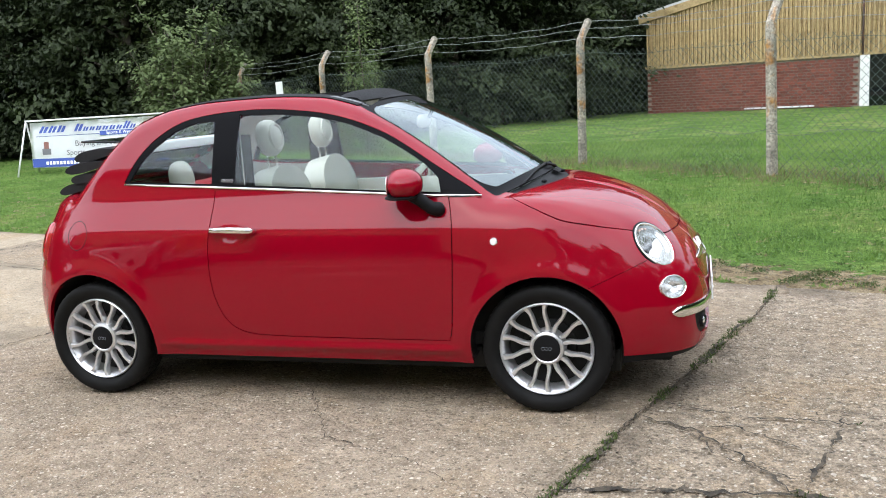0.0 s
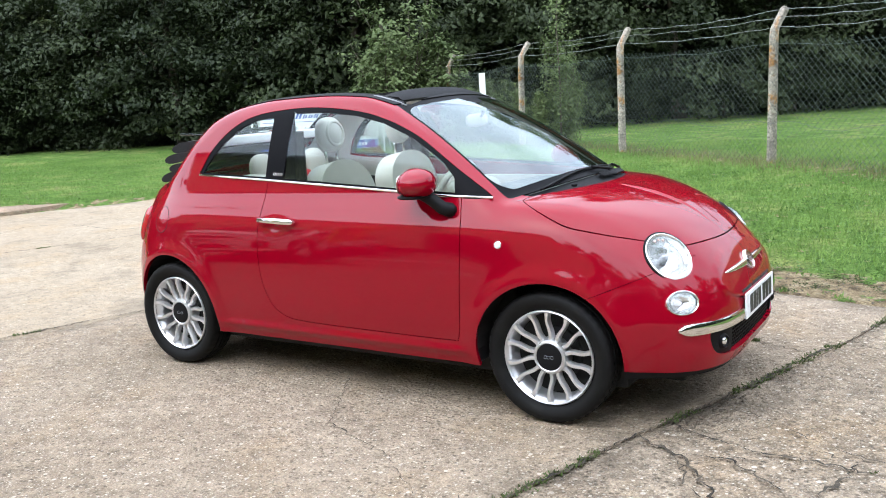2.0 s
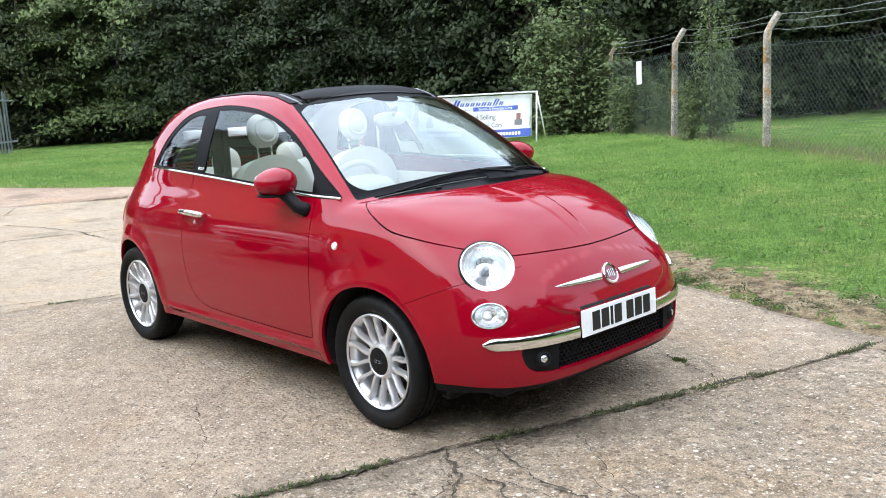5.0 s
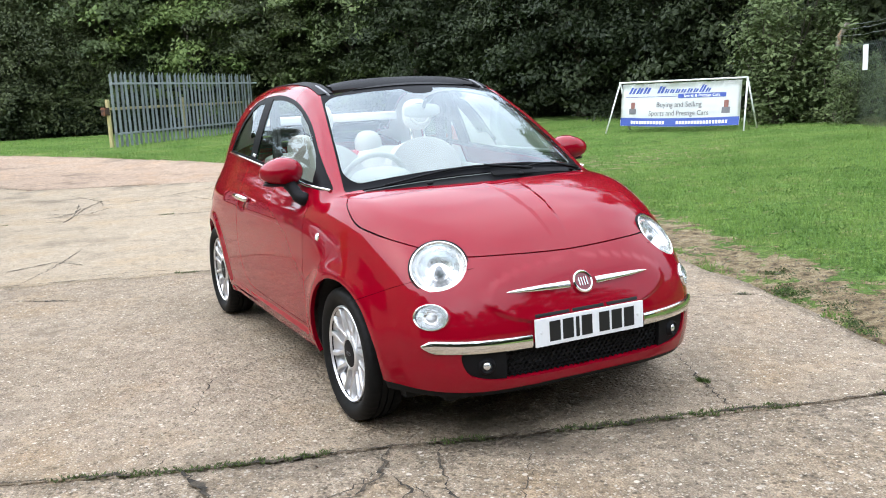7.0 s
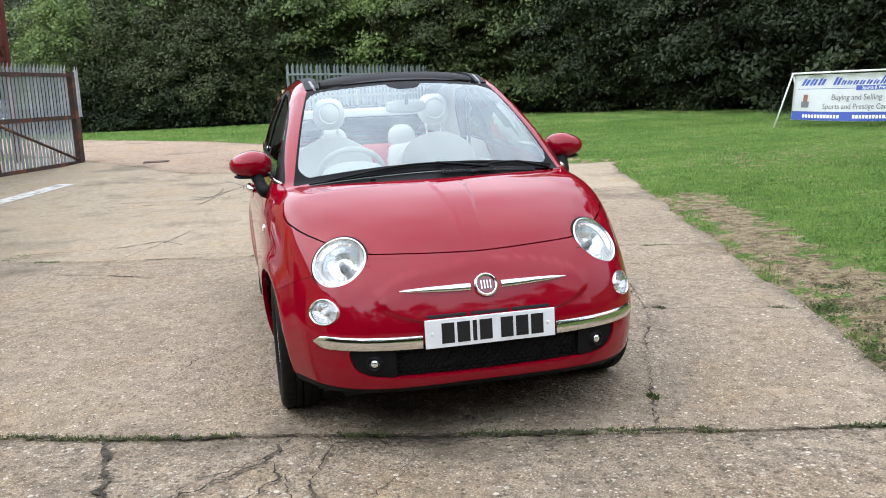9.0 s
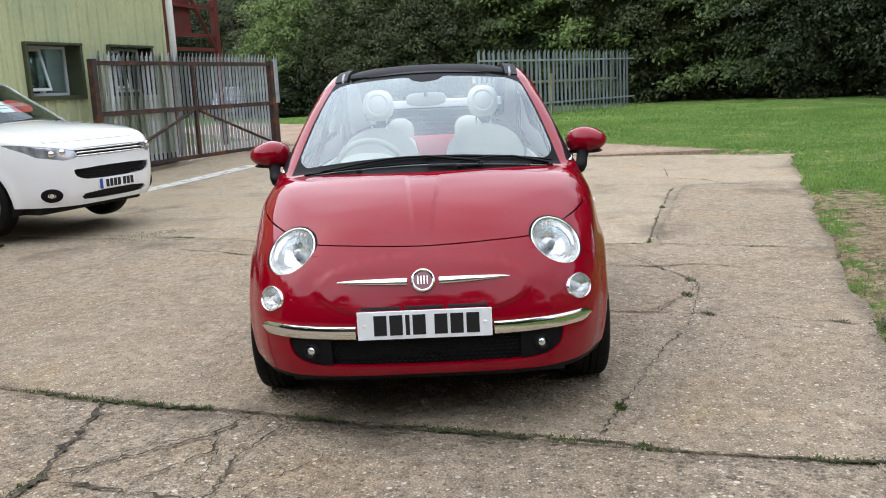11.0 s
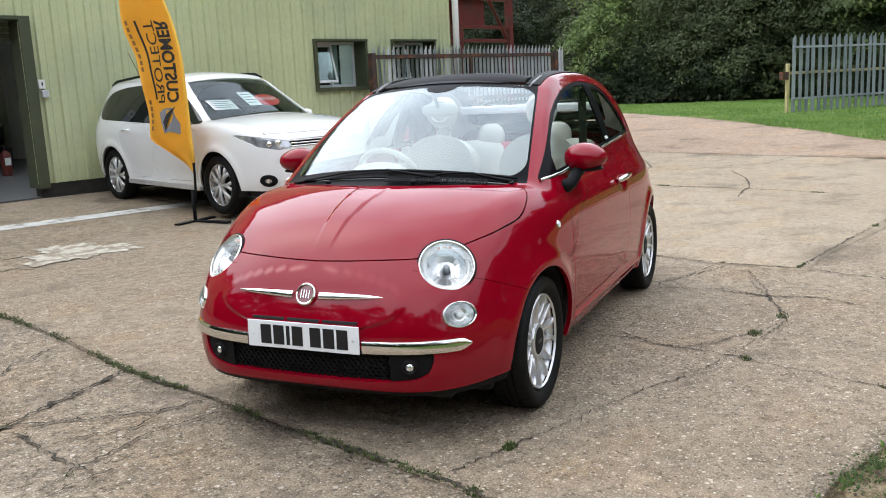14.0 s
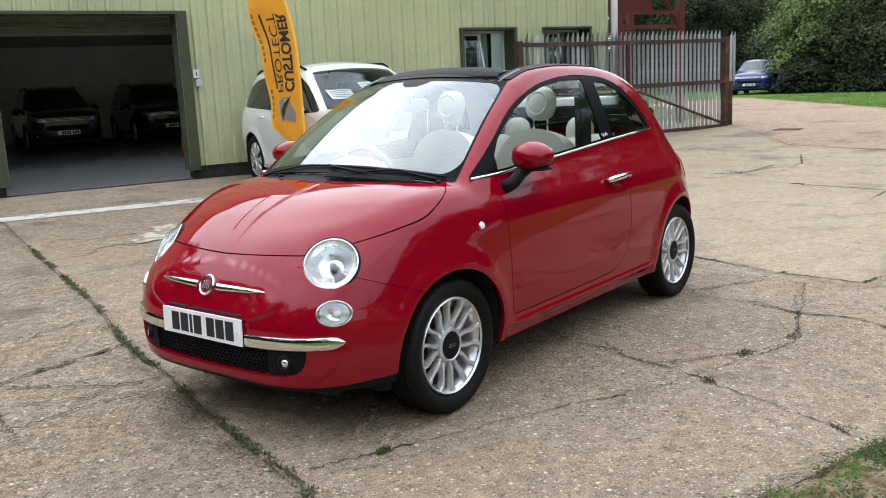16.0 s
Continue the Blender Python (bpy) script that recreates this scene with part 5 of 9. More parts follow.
def other_side(me):
    """The mirror image of a panel, for the other side of the car."""
    copy = bpy.data.meshes.new(me.name)
    p = np.empty(len(me.vertices) * 3, np.float32)
    me.vertices.foreach_get("co", p)
    p = p.reshape(-1, 3) * (1, -1, 1)
    normals, quads = [], []
    for f in me.polygons:
        ids = list(f.loop_indices)[::-1]
        quads.append([me.loops[i].vertex_index for i in ids])
        normals += [(me.corner_normals[i].vector.x, -me.corner_normals[i].vector.y, me.corner_normals[i].vector.z) for i in ids]
    copy.from_pydata([tuple(v) for v in p], [], quads)
    copy.polygons.foreach_set("use_smooth", [True] * len(copy.polygons))
    copy.update()
    copy.normals_split_custom_set(normals)
    for k in me.materials:
        copy.materials.append(k)
    return copy


GAP = 0.0022
DOOR = rounded([(-0.440, 1.10), (-0.436, 1.00), (-0.444, 0.866), (-0.456, 0.734), (-0.452, 0.60), (-0.434, 0.50), (-0.385, 0.40), (-0.31, 0.352), (-0.2, 0.336), (0.184, 0.331), (0.70, 0.328), (0.732, 0.335), (0.745, 0.48), (0.758, 0.70), (0.757, 0.86), (0.738, 0.95), (0.722, 1.04)], 2)
DLO = rounded([(-0.965, 1.064), (-0.44, 1.038), (0.43, 0.987), (0.885, 0.957), (0.86, 0.981), (0.687, 1.092), (0.52, 1.202), (0.407, 1.266), (0.235, 1.334), (0.059, 1.375), (-0.214, 1.402), (-0.412, 1.396), (-0.583, 1.379), (-0.705, 1.344), (-0.826, 1.266), (-0.905, 1.18), (-0.950, 1.100)], 2)
DOOR_GLASS = rounded([(-0.340, 1.052), (0.43, 1.005), (0.695, 0.992), (0.682, 1.055), (0.612, 1.122), (0.51, 1.187), (0.40, 1.247), (0.235, 1.312), (0.059, 1.352), (-0.15, 1.374), (-0.345, 1.376)], 0)
REAR_GLASS = rounded([(-0.928, 1.080), (-0.462, 1.058), (-0.474, 1.358), (-0.59, 1.350), (-0.70, 1.312), (-0.80, 1.243), (-0.875, 1.165), (-0.915, 1.11)], 0)
BONNET = rounded([(1.704, -0.3), (1.704, 0.0), (1.697, 0.18), (1.672, 0.34), (1.637, 0.45), (1.575, 0.525), (1.49, 0.60), (1.382, 0.668), (1.25, 0.715), (1.165, 0.716), (1.06, 0.694), (0.985, 0.640), (1.005, 0.56), (1.09, 0.40), (1.145, 0.2), (1.160, 0.0), (1.160, -0.3)], 2)
HEAD_AT, HEAD_WAY, HEAD_R = (1.603, 0.536, 0.708), (0.68, 0.40, 0.61), 0.112
DRL_AT, DRL_R = (1.688, 0.619, 0.541), 0.058
LOWER_GRILLE = rounded([(-0.3, 0.417), (0.30, 0.417), (0.50, 0.417), (0.545, 0.412), (0.540, 0.36), (0.518, 0.318), (0.47, 0.296), (0.35, 0.285), (0.0, 0.281), (-0.3, 0.281)], 2)
CHROME_BAR = rounded([(0.266, 0.402), (0.40, 0.404), (0.56, 0.410), (0.632, 0.418), (0.660, 0.428), (0.655, 0.447), (0.60, 0.448), (0.45, 0.447), (0.266, 0.448)], 1)

door_d, dlo_d, door_glass_d, rear_glass_d = (outline_distance(o) for o in (DOOR, DLO, DOOR_GLASS, REAR_GLASS))
bonnet_d, grille_d, chrome_d = (outline_distance(o) for o in (BONNET, LOWER_GRILLE, CHROME_BAR))


def rule_arch(p):
    return np.minimum(np.hypot(p[:, 0] - HUB_X, p[:, 2] - HUB_Z) - 0.333, np.hypot(p[:, 0] + HUB_X, p[:, 2] - HUB_Z) - 0.343) + (p[:, 1] < 0.35) * 9


def rule_sill(p):
    return p[:, 2] - 0.222


def rule_door(p):
    return np.where(p[:, 1] > 0.4, door_d(p[:, 0], p[:, 2]), 9.0)


def rule_dlo(p):
    return np.where(p[:, 1] > 0.4, dlo_d(p[:, 0], p[:, 2]), 9.0)


def rule_door_glass(p):
    return np.where(p[:, 1] > 0.4, door_glass_d(p[:, 0], p[:, 2]), 9.0)


def rule_rear_glass(p):
    return np.where(p[:, 1] > 0.4, rear_glass_d(p[:, 0], p[:, 2]), 9.0)


def rule_bonnet(p):
    return np.where((p[:, 2] > 0.66) & (p[:, 0] > 0.9), bonnet_d(p[:, 0], p[:, 1]), 9.0)


def rule_head(p):
    return np.linalg.norm(p - np.array(HEAD_AT), axis=1) - HEAD_R


def rule_drl(p):
    return np.linalg.norm((p - np.array(DRL_AT)) * (0.82, 0.82, 1.16), axis=1) - DRL_R


def rule_bumper(p):
    # below zero on the bumper: ahead of the arch and under the line that runs from it to the lamp
    line = 0.594 + (p[:, 0] - 1.41) * 0.40 - p[:, 2]
    return np.where((p[:, 0] > 1.2) & (p[:, 1] > 0.42), -line, np.where(p[:, 0] > 1.2, -0.5, 9.0))


def rule_grille(p):
    return np.where(p[:, 0] > 1.4, grille_d(p[:, 1], p[:, 2]), 9.0)


def rule_chrome(p):
    return np.where(p[:, 0] > 1.4, chrome_d(p[:, 1], p[:, 2]), 9.0)


def rule_pod(p):
    return p[:, 1] - 0.372


def rule_lip(p):
    return np.where(p[:, 0] > 1.35, p[:, 2] - 0.246 - 0.02 * np.clip((1.8 - p[:, 0]) / 0.4, 0, 1), 9.0)


def screen_line(p):
    return p[:, 0] + 0.16 * (p[:, 1] / 0.7) ** 2


def rule_screen(p):
    s = screen_line(p)
    half = 0.482 + 0.163 * np.clip((s - 0.3) / 0.76, 0, 1) ** 0.9
    return np.where(p[:, 2] > 0.85, np.maximum(np.maximum(s - 1.072, 0.325 - s), p[:, 1] - half), 9.0)


def rule_view(p):
    # the clear part of the windscreen, inside its black border
    s = screen_line(p)
    half = 0.482 + 0.163 * np.clip((s - 0.3) / 0.76, 0, 1) ** 0.9 - 0.010
    d = np.maximum(np.maximum(s - 1.025, 0.372 - s), p[:, 1] - half)
    corner = np.hypot(np.maximum(p[:, 1] - half + 0.08, 0), np.maximum(0.45 - s, 0)) - 0.08
    low = np.hypot(np.maximum(p[:, 1] - half + 0.12, 0), np.maximum(s - 0.92, 0)) - 0.12
    mirror_patch = 0.062 - np.hypot(p[:, 1] * 0.70, np.maximum(s - 0.372, 0))
    return np.where(p[:, 2] > 0.85, np.maximum(np.maximum(np.maximum(d, corner), low), mirror_patch), 9.0)


def rule_open(p):
    # the open roof between the side rails, down to the folded hood
    return np.where((p[:, 2] > 1.03) & (p[:, 0] < 0.3), np.maximum(np.maximum(p[:, 1] - 0.43, p[:, 0] - 0.29), 1.06 - p[:, 2]), 9.0)


def rule_rail(p):
    # the black track along the top of each rail
    return np.where((p[:, 2] > 1.15) & (p[:, 0] < 0.36), np.maximum(p[:, 1] - 0.498, screen_line(p) - 0.325), 9.0)


grid = half_shell()
bm = bmesh.new()
rows, cols = grid.shape[:2]
net = [[bm.verts.new(grid[i, j]) for j in range(cols)] for i in range(rows)]
for i in range(rows - 1):
    for j in range(cols - 1):
        bm.faces.new((net[i][j], net[i + 1][j], net[i + 1][j + 1], net[i][j + 1]))
bmesh.ops.remove_doubles(bm, verts=bm.verts, dist=1e-6)
bmesh.ops.dissolve_degenerate(bm, dist=1e-6, edges=bm.edges)
bmesh.ops.delete(bm, geom=[f for f in bm.faces if max(v.co.z for v in f.verts) < 0.2], context="FACES")
for rule, shift in ((rule_sill, 0), (rule_arch, 0), (rule_door, -GAP), (rule_door, GAP), (rule_dlo, 0), (rule_door_glass, 0), (rule_rear_glass, 0),
                    (rule_bonnet, -GAP), (rule_bonnet, GAP), (rule_head, 0), (rule_drl, 0), (rule_bumper, -GAP / 2), (rule_bumper, GAP / 2), (rule_grille, 0), (rule_pod, 0), (rule_chrome, 0),
                    (rule_lip, 0), (rule_screen, 0), (rule_view, 0), (rule_open, 0), (rule_rail, 0)):
    cut(bm, lambda p: rule(p) - shift)
# gather the faces of every panel
bm.faces.ensure_lookup_table()
mids = np.array([f.calc_center_median() for f in bm.faces])
RULES = dict(sill=rule_sill, arch=rule_arch, door=rule_door, dlo=rule_dlo, door_glass=rule_door_glass, rear_glass=rule_rear_glass, bonnet=rule_bonnet, head=rule_head, drl=rule_drl, bumper=rule_bumper, grille=rule_grille, chrome=rule_chrome, lip=rule_lip, screen=rule_screen, view=rule_view, open=rule_open, rail=rule_rail)
value = {k: r(mids) for k, r in RULES.items()}
panels = {}
for i, f in enumerate(bm.faces):
    v = {k: a[i] for k, a in value.items()}
    x, y, z = mids[i]
    if v["sill"] < 0 or v["arch"] < 0 or v["open"] < 0:
        continue
    if v["head"] < 0 or v["drl"] < 0:
        continue
    if v["grille"] < 0:
        panels.setdefault("pod" if y > 0.372 else "grille", []).append(f)
        continue
    if v["dlo"] < 0:
        key = "door_glass" if v["door_glass"] < 0 else "rear_glass" if v["rear_glass"] < 0 else "surround"
    elif v["screen"] < 0:
        key = "view" if v["view"] < 0 else "border"
    elif abs(v["door"]) < GAP:
        continue
    elif v["door"] < 0:
        key = "door"
    elif v["rail"] < 0:
        key = "rail"
    elif abs(v["bonnet"]) < GAP:
        continue
    elif v["bonnet"] < 0:
        key = "bonnet"
    elif x > 0.95 and z > 0.9 and y < 0.58 and screen_line(mids[i:i + 1])[0] > 1.06:
        key = "cowl"
    elif x > 1.2 and abs(v["bumper"]) < GAP / 2:
        continue
    elif x > 1.2 and v["bumper"] < 0 and (x > 1.42 or z < 0.5 and x > 1.3):
        key = "lip" if v["lip"] < 0 else "bumper"
    else:
        key = "body"
    panels.setdefault(key, []).append(f)

car = thing("small_car", "glossy red convertible hatchback with folded fabric roof on concrete", "car")
body = part("body", panel_mesh("body", panels["body"], middle=True, depth=0.02), RED, car)
part("bonnet", panel_mesh("bonnet", panels["bonnet"], middle=True), RED, car)
bumper = part("front_bumper", panel_mesh("front_bumper", panels["bumper"], middle=True, depth=0.03), RED, car)
part("lower_lip", panel_mesh("lower_lip", panels["lip"], middle=True, lift=-0.006, depth=0.02), BLACK_PLASTIC, bumper, "black plastic lip")
# A dark sheet set back here stands for the shade behind the grille.
part("grille_backing", panel_mesh("grille_backing", panels["grille"], middle=True, lift=-0.035, depth=0.0), DARK, bumper, "dark sheet in place of the shaded space behind the grille")
if "cowl" in panels:
    part("cowl", panel_mesh("cowl", panels["cowl"], middle=True, lift=-0.012), BLACK_PLASTIC, car, "black plastic cowl below the windscreen")
lining = [f for f in panels["body"] if -1.25 < f.calc_center_median().x < 1.02 and f.calc_center_median().z > 0.86]
part("cabin_lining", panel_mesh("cabin_lining", lining, middle=True, lift=-0.028, depth=0.0), LINING, car, "pale grey cabin lining")
screen = part("windscreen", panel_mesh("windscreen", panels["view"], middle=True, depth=0.0), SCREEN_GLASS, car, "clear raked windscreen")
screen.visible_shadow = False
part("screen_border", panel_mesh("screen_border", panels["border"], middle=True, lift=-0.001, depth=0.006), BLACK_GLOSS, screen, "black printed border")
part("roof_track", panel_mesh("roof_track", panels["rail"], middle=True, lift=0.004, depth=0.03), BLACK_PLASTIC, car, "black roof track along the rails")
for flip in (1, -1):
    def sided(me):
        return me if flip == 1 else other_side(me)
    part("fog_lamp_pod", sided(panel_mesh("fog_lamp_pod", panels["pod"], lift=-0.010, depth=0.02)), BLACK_PLASTIC, bumper, "black plastic fog lamp housing")
    door = part("door", sided(panel_mesh("door", panels["door"], depth=0.02)), RED, car)
    part("window_surround", sided(panel_mesh("window_surround", panels["surround"], lift=-0.003, depth=0.012)), BLACK_GLOSS, car)
    for key in ("door_glass", "rear_glass"):
        pane = part("door_window" if key == "door_glass" else "quarter_window", sided(panel_mesh(key, panels[key], lift=-0.006, depth=0.0)), GLASS, car)
        pane.visible_shadow = False
bm.free()


# ---- trim, lamps, wheels and inside of the red car ----
def front_x(y, z):
    """Where the nose of the shell lies at a width and height."""
    y, z = np.broadcast_arrays(np.asarray(y, float), np.asarray(z, float))
    lo, hi = np.full(y.shape, 1.0), np.full(y.shape, 1.95)
    for _ in range(30):
        mid = (lo + hi) / 2
        out = shell(mid, y, z) > 0
        hi, lo = np.where(out, mid, hi), np.where(out, lo, mid)
    return hi


def strip_on_nose(ys, zc, half, lift, steps=9):
    """A rounded bar across the nose: at each y its middle height, half height and bulge."""
    bm, rows = bmesh.new(), []
    for y, z, h, b in zip(ys, zc, half, lift):
        row = []
        for k in range(steps):
            a = math.pi * k / (steps - 1)
            zz = z - h * math.cos(a)
            p = np.array([[float(front_x(abs(y), zz)), y, zz]])
            q = p[0] + slope(p)[0] * (b * math.sin(a) ** 0.4 - 0.002)
            row.append(bm.verts.new(q))
        rows.append(row)
    for a, b in zip(rows, rows[1:]):
        for i in range(steps - 1):
            bm.faces.new((a[i], b[i], b[i + 1], a[i + 1]))
    bm.faces.new(rows[0])
    bm.faces.new(rows[-1][::-1])
    bmesh.ops.recalc_face_normals(bm, faces=bm.faces)
    return smooth_all(bm, 50)


def at_side(x, z, flip, out=0.0):
    """A point on the car's side and its normal."""
    y = 0.3
    lo, hi = 0.3, 1.0
    for _ in range(30):
        mid = (lo + hi) / 2
        lo, hi = (lo, mid) if float(shell(np.array(x), np.array(mid), np.array(z))) > 0 else (mid, hi)
    n = slope(np.array([[x, hi, z]]))[0]
    p = np.array([x, hi, z]) + out * n
    return Vector((p[0], p[1] * flip, p[2])), Vector((n[0], n[1] * flip, n[2]))


def screen_point(s, y, out=0.0):
    """A point on the windscreen, s along it (about 1.07 at the cowl, 0.35 at the top)."""
    x = s - 0.16 * (y / 0.7) ** 2
    z = float(roof_z(np.array(s))) - 0.035 * (y / 0.5) ** 2
    p = onto(np.array([[x, abs(y), z]]))[0]
    n = slope(p[None])[0]
    p = p + n * out
    return Vector((p[0], math.copysign(p[1], y), p[2]))


# bumper trim, badge, number plate
for flip in (1, -1):
    t = np.linspace(0, 1, 22)
    ys = 0.268 + 0.388 * t
    half = np.where(t > 0.9, 0.026 * np.sqrt(np.maximum(1 - ((t - 0.9) / 0.102) ** 2, 0.04)), 0.026)
    part("chrome_strip", strip_on_nose(ys * flip, 0.4255 + 0.006 * t, half, 0.015 + 0 * t), CHROME, bumper, "chrome bumper strip")
    t = np.linspace(0, 1, 16)
    half = 0.0135 * np.sqrt(np.clip(1 - t ** 2.4, 0.015, 1)) * (1 - 0.25 * t)
    part("whisker_trim", strip_on_nose((0.062 + 0.275 * t) * flip, 0.610 + 0.004 * t, half, 0.014 * np.sqrt(np.clip(1 - t ** 3, 0.05, 1))), CHROME, bumper, "chrome whisker bar")
    part("fog_lamp", lathe([(0.0, 0.008), (0.012, 0.006), (0.018, 0.0), (0.019, -0.01)], 20, frame_of((float(front_x(0.452, 0.35)) - 0.004, 0.452 * flip, 0.35), (0.92, 0.35 * flip, 0.05))), FACET, bumper, "small round fog lamp")
    part("fog_lamp_bezel", lathe([(0.020, -0.012), (0.020, 0.006), (0.024, 0.009), (0.031, 0.004), (0.036, -0.012)], 24, frame_of((float(front_x(0.452, 0.35)) - 0.006, 0.452 * flip, 0.35), (0.92, 0.35 * flip, 0.05))), BLACK_PLASTIC, bumper, "black bezel")
# Dark strips laid on the nose stand for the shade inside its air slot.
for y0, y1 in ((-0.245, -0.09), (-0.075, 0.075), (0.09, 0.245)):
    t = np.linspace(y0, y1, 12)
    part("upper_slot", strip_on_nose(t, 0.5165 + 0 * t, 0.0065 + 0 * t, 0.004 + 0 * t), DARK, bumper, "narrow dark strip in place of the shaded air slot above the number plate")
BADGE_RED = material("badge_enamel", (0.16, 0.012, 0.02), 0.2, coat=1.0)
badge_pose = frame_of((float(front_x(0, 0.612)) + 0.001, 0, 0.612), slope(np.array([[float(front_x(0, 0.612)), 0.0, 0.612]]))[0])
badge = part("badge", lathe([(0.0, 0.009), (0.036, 0.008), (0.0365, 0.0)], 40, badge_pose), BADGE_RED, bumper, "round dark red badge")
part("badge_ring", lathe([(0.036, 0.0), (0.0365, 0.012), (0.041, 0.014), (0.046, 0.010), (0.047, 0.0)], 40, badge_pose), CHROME, badge, "chrome ring")
for k in range(4):
    part("badge_bar", box((-0.021 + k * 0.012, -0.017, 0.009), (-0.0165 + k * 0.012, 0.017, 0.012), 0.001, badge_pose), CHROME, badge, "plain silver bar")
plate_pose = frame_of((1.857, 0, 0.4535), (1, 0, 0.03))
plate = part("number_plate", box((-0.26, -0.0555, -0.008), (0.26, 0.0555, 0.0), 0.003, plate_pose), WHITE_PLASTIC, car, "white number plate with dark bars")
INK = material("black_ink", (0.012, 0.012, 0.014), 0.4)
at = -0.196
for k in range(7):
    part("plate_bar", box((at, -0.0395, 0.0), (at + (0.05 if k != 2 else 0.016), 0.0395, 0.0015), 0.0, plate_pose), INK, plate, "plain dark bar")
    at += (0.05 if k != 2 else 0.016) + (0.0115 if k != 3 else 0.034)
for y in (-0.232, 0.232):
    part("plate_screw", lathe([(0.0, 0.003), (0.006, 0.002), (0.0075, 0.0)], 14, plate_pose @ Matrix.Translation((y, 0, 0))), material("screw_cap", (0.8, 0.8, 0.8), 0.4), plate)
# honeycomb of the lower grille
bm = bmesh.new()
for r in range(9):
    for c in range(-15, 16):
        yc, zc = (c + (0.5 if r % 2 else 0)) * 0.0245, 0.289 + r * 0.0155
        if abs(yc) > 0.366 or zc > 0.413:
            continue
        ring = [[], [], []]
        for k in range(6):
            a = math.pi / 3 * k + math.pi / 6
            for n, (s, d) in enumerate(((1.0, 0.0), (0.80, 0.0), (0.80, -0.012))):
                y, z = yc + 0.0141 * s * math.cos(a), zc + 0.0103 * s * math.sin(a)
                x = 1.842 - 0.022 + d - 0.10 * max(0.0, abs(y) - 0.05) ** 2
                ring[n].append(bm.verts.new((x, y, z)))
        for k in range(6):
            j = (k + 1) % 6
            bm.faces.new((ring[0][k], ring[0][j], ring[1][j], ring[1][k]))
            bm.faces.new((ring[1][k], ring[1][j], ring[2][j], ring[2][k]))
part("grille_mesh", bm, BLACK_PLASTIC, bumper, "black honeycomb grille")

# lamps
BULB = material("bulb_glass", (0.9, 0.92, 0.95), 0.1, coat=0.5)
LAMP_DARK = material("lamp_shadow_grey", (0.22, 0.23, 0.24), 0.35, 0.7)
AMBER = material("pale_amber_bulb", (0.75, 0.50, 0.42), 0.3)
for flip in (1, -1):
    m = frame_of((HEAD_AT[0] + 0.004, HEAD_AT[1] * flip, HEAD_AT[2] + 0.004), (HEAD_WAY[0], HEAD_WAY[1] * flip, HEAD_WAY[2]))
    lamp = part("headlight", lathe([(0.104, 0.0), (0.098, -0.018), (0.090, -0.04), (0.070, -0.065), (0.04, -0.082), (0.0, -0.086)], 48, m), SILVER, car, "round clear headlight")
    part("headlight_ring", lathe([(0.102, -0.012), (0.103, 0.002), (0.107, 0.006), (0.111, 0.005), (0.114, 0.0), (0.1145, -0.02)], 56, m), SILVER, lamp, "bright rim")
    part("inner_ring", lathe([(0.078, -0.028), (0.079, -0.014), (0.083, -0.011), (0.092, -0.010), (0.103, -0.004)], 48, m), SILVER, lamp, "bright inner ring")
    part("projector", lathe([(0.0, -0.014), (0.009, -0.016), (0.014, -0.024), (0.015, -0.06)], 20, m @ Matrix.Translation((0, 0.004, 0))), LAMP_DARK, lamp, "small bulb")
    bowl = lathe([(0.018, -0.050), (0.040, -0.044), (0.062, -0.032), (0.079, -0.018)], 16, m, angle=8)
    part("faceted_reflector", bowl, FACET, lamp, "faceted reflector")
    for k in (-1, 0, 1):
        part("marker_bulb", lathe([(0.0, 0.003), (0.005, 0.0), (0.006, -0.01)], 12, m @ Matrix.Translation((0.022 * k, 0.088 - 0.004 * abs(k), -0.008))), AMBER, lamp, "small amber bulb")
    glass = part("headlight_lens", lathe([(0.0, 0.034), (0.03, 0.032), (0.06, 0.025), (0.085, 0.014), (0.103, 0.0)], 48, m), LENS, lamp, "clear domed lens")
    glass.visible_shadow = False
    part("headlight_gasket", lathe([(0.113, -0.01), (0.1155, 0.004), (0.119, 0.002), (0.120, -0.02)], 48, m), BLACK_PLASTIC, lamp, "black gasket")
    p = onto(np.array([DRL_AT]))
    n = slope(p)[0]
    p = p[0]
    m = frame_of((p[0] + 0.001, p[1] * flip, p[2]), (n[0], n[1] * flip, n[2])) @ Matrix.Diagonal((1.32, 0.93, 1, 1))
    lamp = part("lower_lamp", lathe([(0.050, 0.0), (0.046, -0.014), (0.035, -0.03), (0.018, -0.04), (0.0, -0.042)], 36, m), SILVER, car, "round lower front lamp")
    part("lower_lamp_rim", lathe([(0.049, 0.001), (0.052, 0.004), (0.054, 0.003), (0.057, -0.012)], 36, m), SILVER, lamp, "bright rim")
    part("lower_lamp_bulb", lathe([(0.0, -0.008), (0.010, -0.012), (0.014, -0.022), (0.014, -0.04)], 18, m @ Matrix.Translation((0.008 * flip, 0, 0))), BULB, lamp)
    part("lower_lamp_bowl", lathe([(0.012, -0.026), (0.028, -0.018), (0.047, -0.004)], 12, m, angle=5), FACET, lamp)
    glass = part("lower_lamp_lens", lathe([(0.0, 0.016), (0.02, 0.014), (0.038, 0.008), (0.050, 0.0)], 36, m), LENS, lamp, "clear domed lens")
    glass.visible_shadow = False

